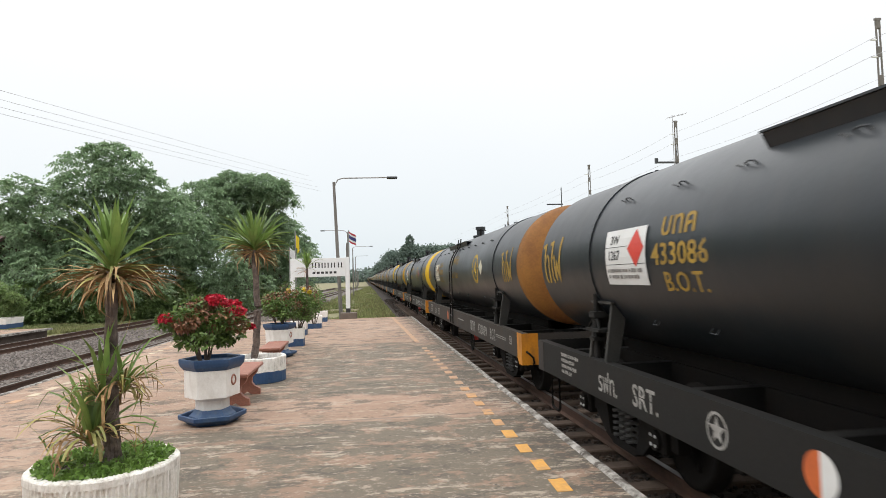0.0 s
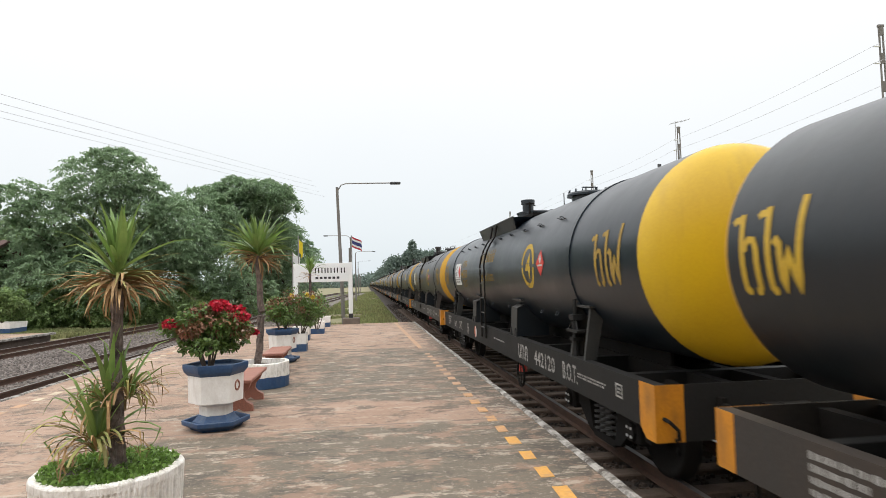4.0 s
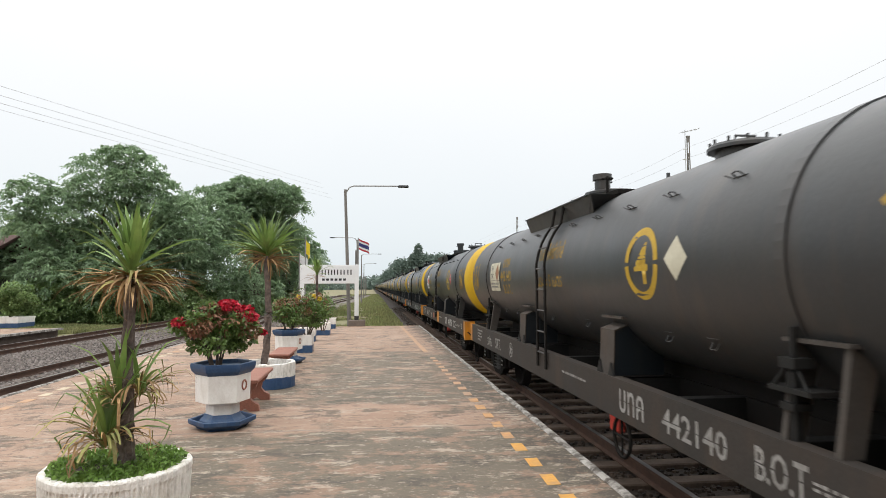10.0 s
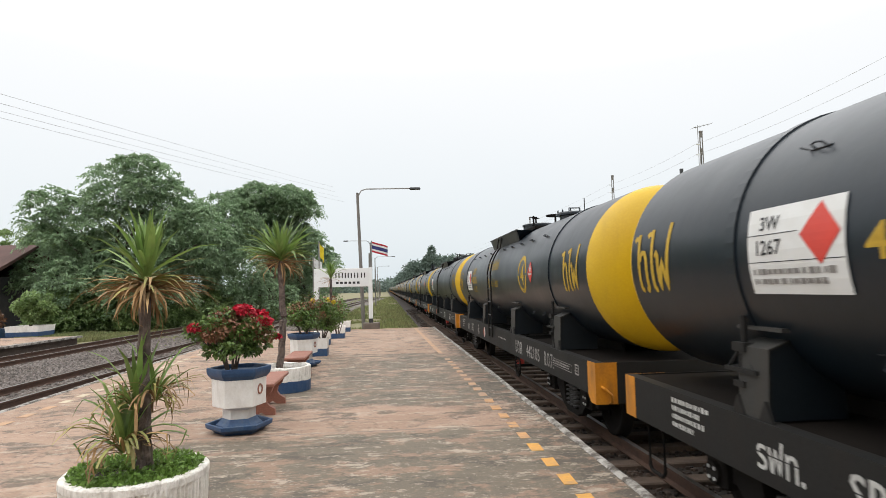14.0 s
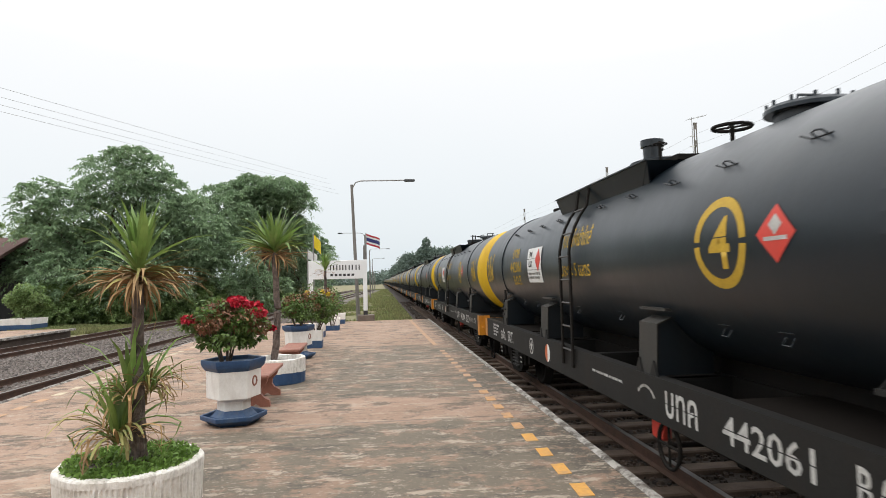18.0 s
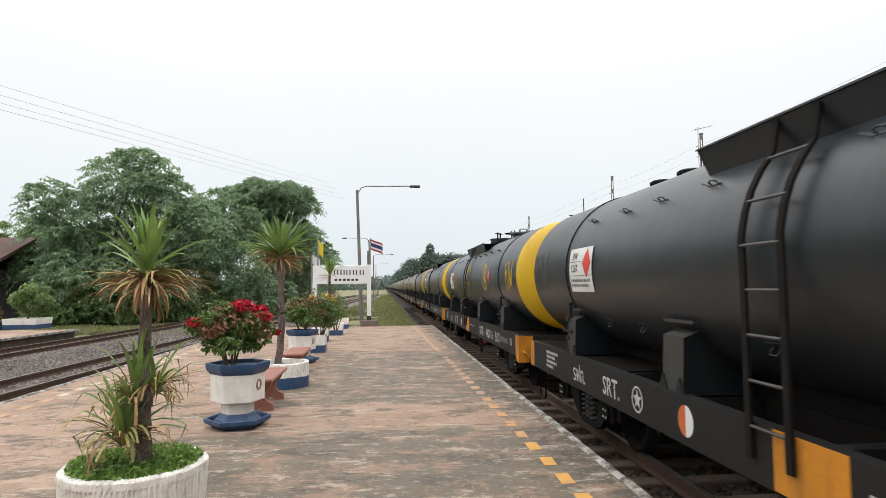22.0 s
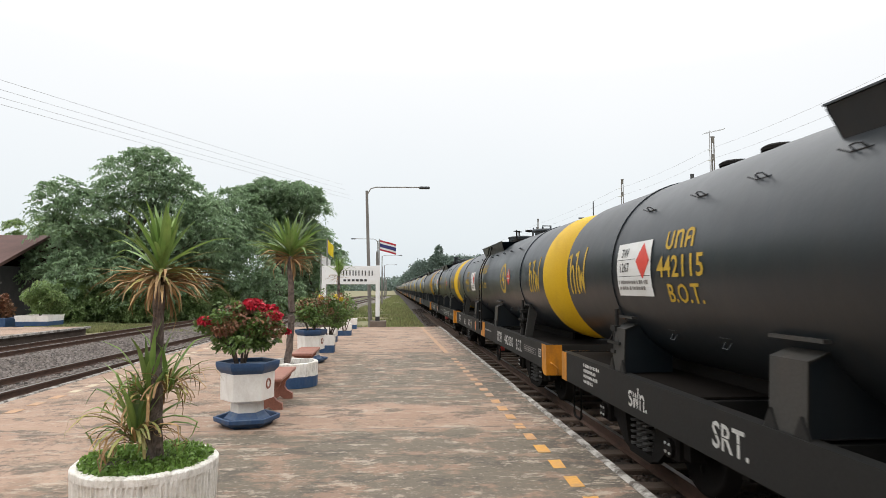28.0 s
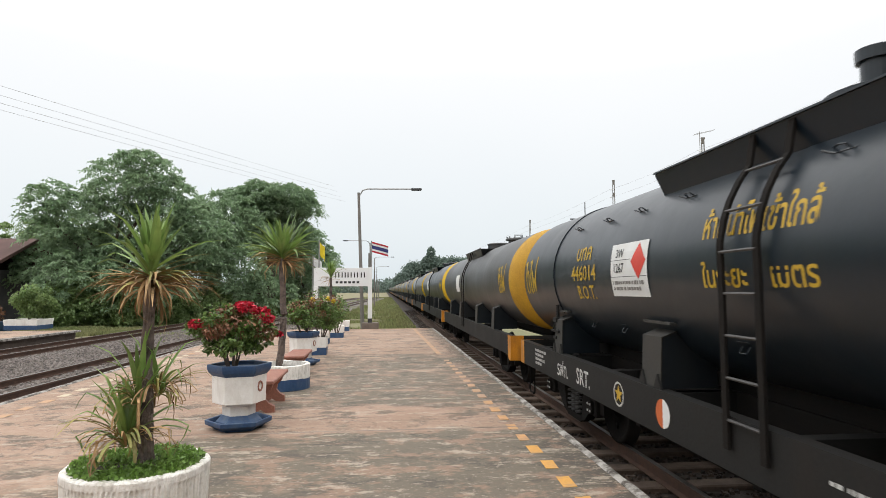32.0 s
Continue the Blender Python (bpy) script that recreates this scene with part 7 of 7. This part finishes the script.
add_tree("tree", (-7.2, 52, -0.5), 6, (((-7.6, 52, 4.6), (3.2, 2.4, 2.2)), ((-5.6, 53, 3.2), (2.2, 2, 2.0)), ((-10, 51, 3.0), (3.0, 2, 2.4))), 0.25, "leaf_dark", "dark green tree behind the rain tree", 44, 0.22, 1.8)
add_tree("tree", (-24.5, 52, -0.5), 8, (((-26, 52, 5.4), (2.6, 2.4, 1.8)), ((-23, 53, 5.0), (2.4, 2.4, 1.8)), ((-29, 53, 5.5), (2.6, 2.4, 2.0))), 0.25, "leaf_mid", "grey-green tree behind the house", 45, 0.26, 1.3)
add_tree("tree", (-15.5, 37, -0.5), 5, (((-17.5, 37, 2.2), (2.2, 1.6, 2.0)), ((-15.0, 37, 2.4), (2.4, 1.6, 2.2)), ((-13.4, 36.4, 1.4), (2.0, 1.4, 1.6))), 0.2, "leaf_dark", "low dense tree filling the row behind the siding", 46, 0.22, 1.6)
add_tree("tree", (-10.6, 40, -0.5), 5, (((-12.0, 40, 2.3), (2.2, 1.6, 2.2)), ((-9.6, 40.5, 2.2), (2.2, 1.6, 2.2)), ((-7.8, 41.5, 1.4), (1.6, 1.4, 1.6))), 0.2, "leaf_dark", "low dense tree filling the row behind the siding", 47, 0.22, 1.6)
add_tree("tree", (-5.4, 47, -0.5), 5, (((-5.6, 47, 3.6), (1.3, 1.4, 1.6)), ((-5.2, 47.5, 1.8), (1.3, 1.4, 1.8)), ((-7.4, 48, 3.0), (1.8, 1.4, 2.4))), 0.2, "leaf_dark", "leafy tree beyond the sign", 48, 0.2, 2.4)
rng = np.random.default_rng(55)
for x, y, rx, rz in ((-16.0, 31.8, 1.2, 1.3), (-14.4, 31.6, 1.3, 1.4), (-12.7, 31.7, 1.2, 1.2), (-11.0, 32.4, 1.3, 1.05), (-9.5, 34.2, 1.3, 1.1), (-8.0, 37.4, 1.4, 1.0), (-12.0, 32.4, 1.4, 1.9), (-14.6, 32.3, 1.4, 1.9), (-6.5, 42, 1.7, 1.1)):
    root = empty("bush")
    tagged(root, "unclipped green bush in the verge behind the siding", "bush", group="verge bushes")
    x, y, rx, rz = x * BACK, y * BACK, rx * BACK, rz * BACK
    part("stem", tube(bmesh.new(), [(x, y, -0.5), (x, y, 0.4)], 0.05, 8), "bark_dark", root)
    pts, nrm = lobed_crown(rng, (((x, y, rz * 0.38 - 0.1), (rx, rx * 0.55, rz)),), 4.4, 0.17, 0.7)
    tagged(part("leaves", leaf_soup("leaves", pts, nrm, 0.17, 0.08, "leaf_mid", rng, 0.2, up=True), "leaf_mid", root), kind="stuff")


def add_grass(name, boxes, label, seed, blade=0.16):
    rng = np.random.default_rng(seed)
    vs, fs = [], []
    off = 0
    for x0, x1, y0, y1, slope, count in boxes:
        y = rng.uniform(y0, y1, count)
        x = rng.uniform(x0, x1, count) + slope * (y - y0)
        patch = np.array([noise.noise(Vector((a * 0.35, b * 0.35, 0))) for a, b in zip(x, y)])
        keep = patch > -0.15
        x, y = x[keep], y[keep]
        k = len(x)
        a = rng.uniform(0, 6.28, k)
        h = blade * rng.uniform(0.4, 1.4, k)
        w = 0.02 + 0.012 * rng.uniform(0, 1, k) + 0.0006 * y
        p0 = np.stack([x - np.cos(a) * w, y - np.sin(a) * w, np.full(k, -0.5)], 1)
        p1 = np.stack([x + np.cos(a) * w, y + np.sin(a) * w, np.full(k, -0.5)], 1)
        p2 = np.stack([x + rng.normal(0, 0.05, k), y + rng.normal(0, 0.05, k), -0.5 + h], 1)
        vs.append(np.stack([p0, p1, p2], 1).reshape(-1, 3))
        fs.append(np.arange(k)[:, None] * 3 + np.array([0, 1, 2]) + off)
        off += 3 * k
    ob = new(name, soup(name, np.concatenate(vs).tolist(), np.concatenate(fs).tolist(), "grass"))
    tagged(ob, label, "grass", kind="stuff")


add_grass("verge_grass", ((-12.6, -9.3, 27.5, 60, 0.045, 16000), (-9.0, 1.7, 25.4, 75, 0.0, 36000), (-6.0, 1.8, 75, 160, 0.0, 16000), (-18.5, -12.6, 27.0, 30.6, 0.0, 16000), (-13.0, -8.2, 28.0, 32.5, 0.0, 12000), (-21.0, -8.4, 30.0, 38.5, 0.0, 40000)), "uneven green grass along the line and behind the platform", 61)

# distance
def path_bm():
    """A trodden strip with ragged edges."""
    rng = random.Random(77)
    bm = bmesh.new()
    rows = []
    for i in range(70):
        y = END_Y + 0.02 + 2.1 * i
        rows.append((bm.verts.new((1.35 + rng.uniform(-0.3, 0.35), y, -0.494)), bm.verts.new((2.2, y, -0.494))))
    for p, q in zip(rows, rows[1:]):
        bm.faces.new((p[0], p[1], q[1], q[0]))
    return bm


def add_far_trees(name, spec, label, seed, leaf, material="hill"):
    rng = np.random.default_rng(seed)
    pts, nrm = [], []
    for x, y, z, r, rz, n in spec:
        p, q = clump_points(rng, (x, y, z), (r, r, rz), n, 0.5)
        pts.append(p + rng.normal(0, r * 0.08, p.shape))
        nrm.append(q)
    ob = new(name, leaf_soup(name, np.concatenate(pts), np.concatenate(nrm), leaf, leaf * 0.6, material, rng, 0.3))
    tagged(ob, label, "trees", kind="stuff")


add_far_trees("far_trees_beside_line", [(12.2, 160, 11.0, 1.1, 2.0, 500), (11.6, 160, 8.6, 2.0, 1.8, 1600), (13.5, 161, 6.8, 4.0, 3.4, 5200), (8, 162, 5.6, 3.4, 3.4, 3600), (18, 160, 7.0, 4.2, 3.0, 5200), (22.5, 158, 6.8, 4.4, 3.2, 5200), (28, 155, 6.5, 4.5, 3.4, 4800), (5, 166, 3.6, 2.6, 2.6, 2400), (34, 150, 6, 5, 3.6, 4200), (12, 163, 2.6, 9, 3.2, 6000), (26, 160, 2.6, 9, 3.2, 5000)],
              "distant hazy trees beyond the train", 71, 0.62)
add_far_trees("far_tree_line", [(x, 420 + 15 * math.sin(x), 3.5 + 2 * math.sin(x * 0.7), 12, 5, 420) for x in range(-220, 240, 10)], "low hazy line of trees on the horizon", 72, 2.4)
ob = part("path", path_bm(), "soil")
tagged(ob, "bare brown earth strip beside the main line", "path", kind="structure")


# power poles and wires across the main line
def add_power_pole(x, y, top):
    root = empty("power_pole", pose(x, y, 0))
    tagged(root, "slotted concrete power pole with insulators", "power pole", group="power poles beyond the train")
    for sx in (-1, 1):
        part("leg", tube(bmesh.new(), [(sx * 0.13, 0, -0.5), (sx * 0.065, 0, top)], 0.032, 6), "concrete_pole", root)
    z = 0.8
    i = 0
    while z < top - 0.2:
        part("web", boxed(-0.085, 0.085, -0.035, 0.035, z, z + 0.36), "concrete_pole", root)
        z += 1.0
    part("cap", boxed(-0.105, 0.105, -0.045, 0.045, top - 0.06, top + 0.02), "concrete_pole", root)
    for dz in (0.75, 1.35):
        part("insulator", tube(bmesh.new(), [(-0.32, 0, top - dz), (-0.09, 0, top - dz)], 0.03, 8), "white_board", root)
    return root


for y in (18.7, 32.6, 46.2, 74):
    add_power_pole(18.0, y, 10.15)
root = empty("wire_bracket", pose(18.0, 33.6, 0))
tagged(root, "steel pole with crossarms and a thin rod", "power pole")
part("pole", tube(bmesh.new(), [(0.5, 0, -0.5), (0.5, 0, 9.1)], 0.05, 8), "dark_metal", root)
for z in (7.9, 7.2):
    part("crossarm", boxed(-0.8, 0.6, -0.05, 0.05, z, z + 0.1), "dark_metal", root)
    part("insulator", boxed(-0.82, -0.66, -0.07, 0.07, z, z + 0.3), "dark_metal", root)
root = empty("wire_bracket", pose(16.6, 50.5, 0))
tagged(root, "steel pole with crossarms and a thin rod", "power pole")
part("pole", tube(bmesh.new(), [(0.5, 0, -0.5), (0.5, 0, 9.0)], 0.045, 8), "dark_metal", root)
for z in (7.5, 6.8):
    part("crossarm", boxed(-0.8, 0.6, -0.05, 0.05, z, z + 0.1), "dark_metal", root)
root = empty("antenna", pose(17.82, 32.6, -0.12))
tagged(root, "thin television aerial on a mast", "aerial")
part("mast", tube(bmesh.new(), [(0, 0, -0.5), (0, 0, 10.62)], 0.02, 6), "galv", root)
part("boom", tube(bmesh.new(), [(-0.3, 0, 10.45), (0.85, 0, 10.72)], 0.012, 6), "galv", root)
for i in range(5):
    part("element", tube(bmesh.new(), [(-0.25 + 0.25 * i, -0.3, 10.46 + 0.058 * i), (-0.25 + 0.25 * i, 0.3, 10.46 + 0.058 * i)], 0.008, 5), "galv", root)


def add_wire(a, b, sag, r, label="overhead wire"):
    pts = []
    for i in range(17):
        f = i / 16
        p = Vector(a).lerp(Vector(b), f)
        p.z -= sag * 4 * f * (1 - f)
        pts.append(p)
    ob = part("wire", tube(bmesh.new(), pts, r, 5), "wire")
    tagged(ob, "thin grey overhead wire", "wire", group="overhead wires")


for dx, z in ((-0.34, 8.8), (-0.34, 9.4), (0.1, 8.1)):
    ys = (4.0, 18.7, 32.6, 46.2, 74, 120)
    for a, b in zip(ys, ys[1:]):
        add_wire((18 + dx, a, z), (18 + dx, b, z), 0.18, 0.0065)
for z0, x1, z1 in ((9.53, -5.2, 11.8), (9.16, -4.9, 11.3), (8.86, -4.5, 10.75), (8.60, -4.1, 10.3)):
    d = Vector((x1 + 14.86, 36, z1 - z0))
    a = Vector((-14.86, 24, z0)) - d * 0.35
    add_wire(a, Vector((-14.86, 24, z0)) + d * 1.02, 0.10, 0.008)


# ---------------------------------------------------------------- what moves
def motions():
    for root, k in WAGONS:
        rows = []
        for i in range(65):
            t = i * 0.5
            rows.append((t, pose(TRACK_X, k * L_WAGON + offset(k) - travelled(t), RAIL_Z)))
        walk(root, rows)
    blows = {
        "national": ((0, 62), (1, 55), (2, 68), (3, 60), (6, 40), (7.5, 52), (9, 55), (11, 30), (13, 8), (15, 18), (17, 22), (19, 38), (21, 30), (23, 48), (25, 28), (28, 2), (30, 16), (32, 0)),
        "yellow": ((0, 72), (2, 62), (3, 70), (6, 60), (9, 72), (11, 60), (13, 68), (15, 45), (17, 40), (19, 4), (21, 30), (23, 58), (25, 50), (28, 34), (30, 50), (32, 46)),
        "white": ((0, 50), (6, 40), (13, 30), (19, 15), (23, 40), (28, 20), (32, 30)),
    }
    for cloth, kind in FLAGS:
        walk(cloth, [(t, pose(0, 0, 0, 0, 0, a)) for t, a in blows[kind]])
    spin = {}
    for w, dy in WHEELS:
        if dy not in spin:
            rows = []
            for i in range(961):
                t = i / 30
                rows.append((t, pose(0, dy, 0.43, math.degrees(travelled(t) / 0.43) % 360, 0, 0)))
            walk(w, rows)
            spin[dy] = w
        else:
            src = spin[dy].animation_data
            w.rotation_mode = "QUATERNION"
            w.animation_data_create()
            w.animation_data.action = src.action
            w.animation_data.action_slot = src.action_slot


motions()
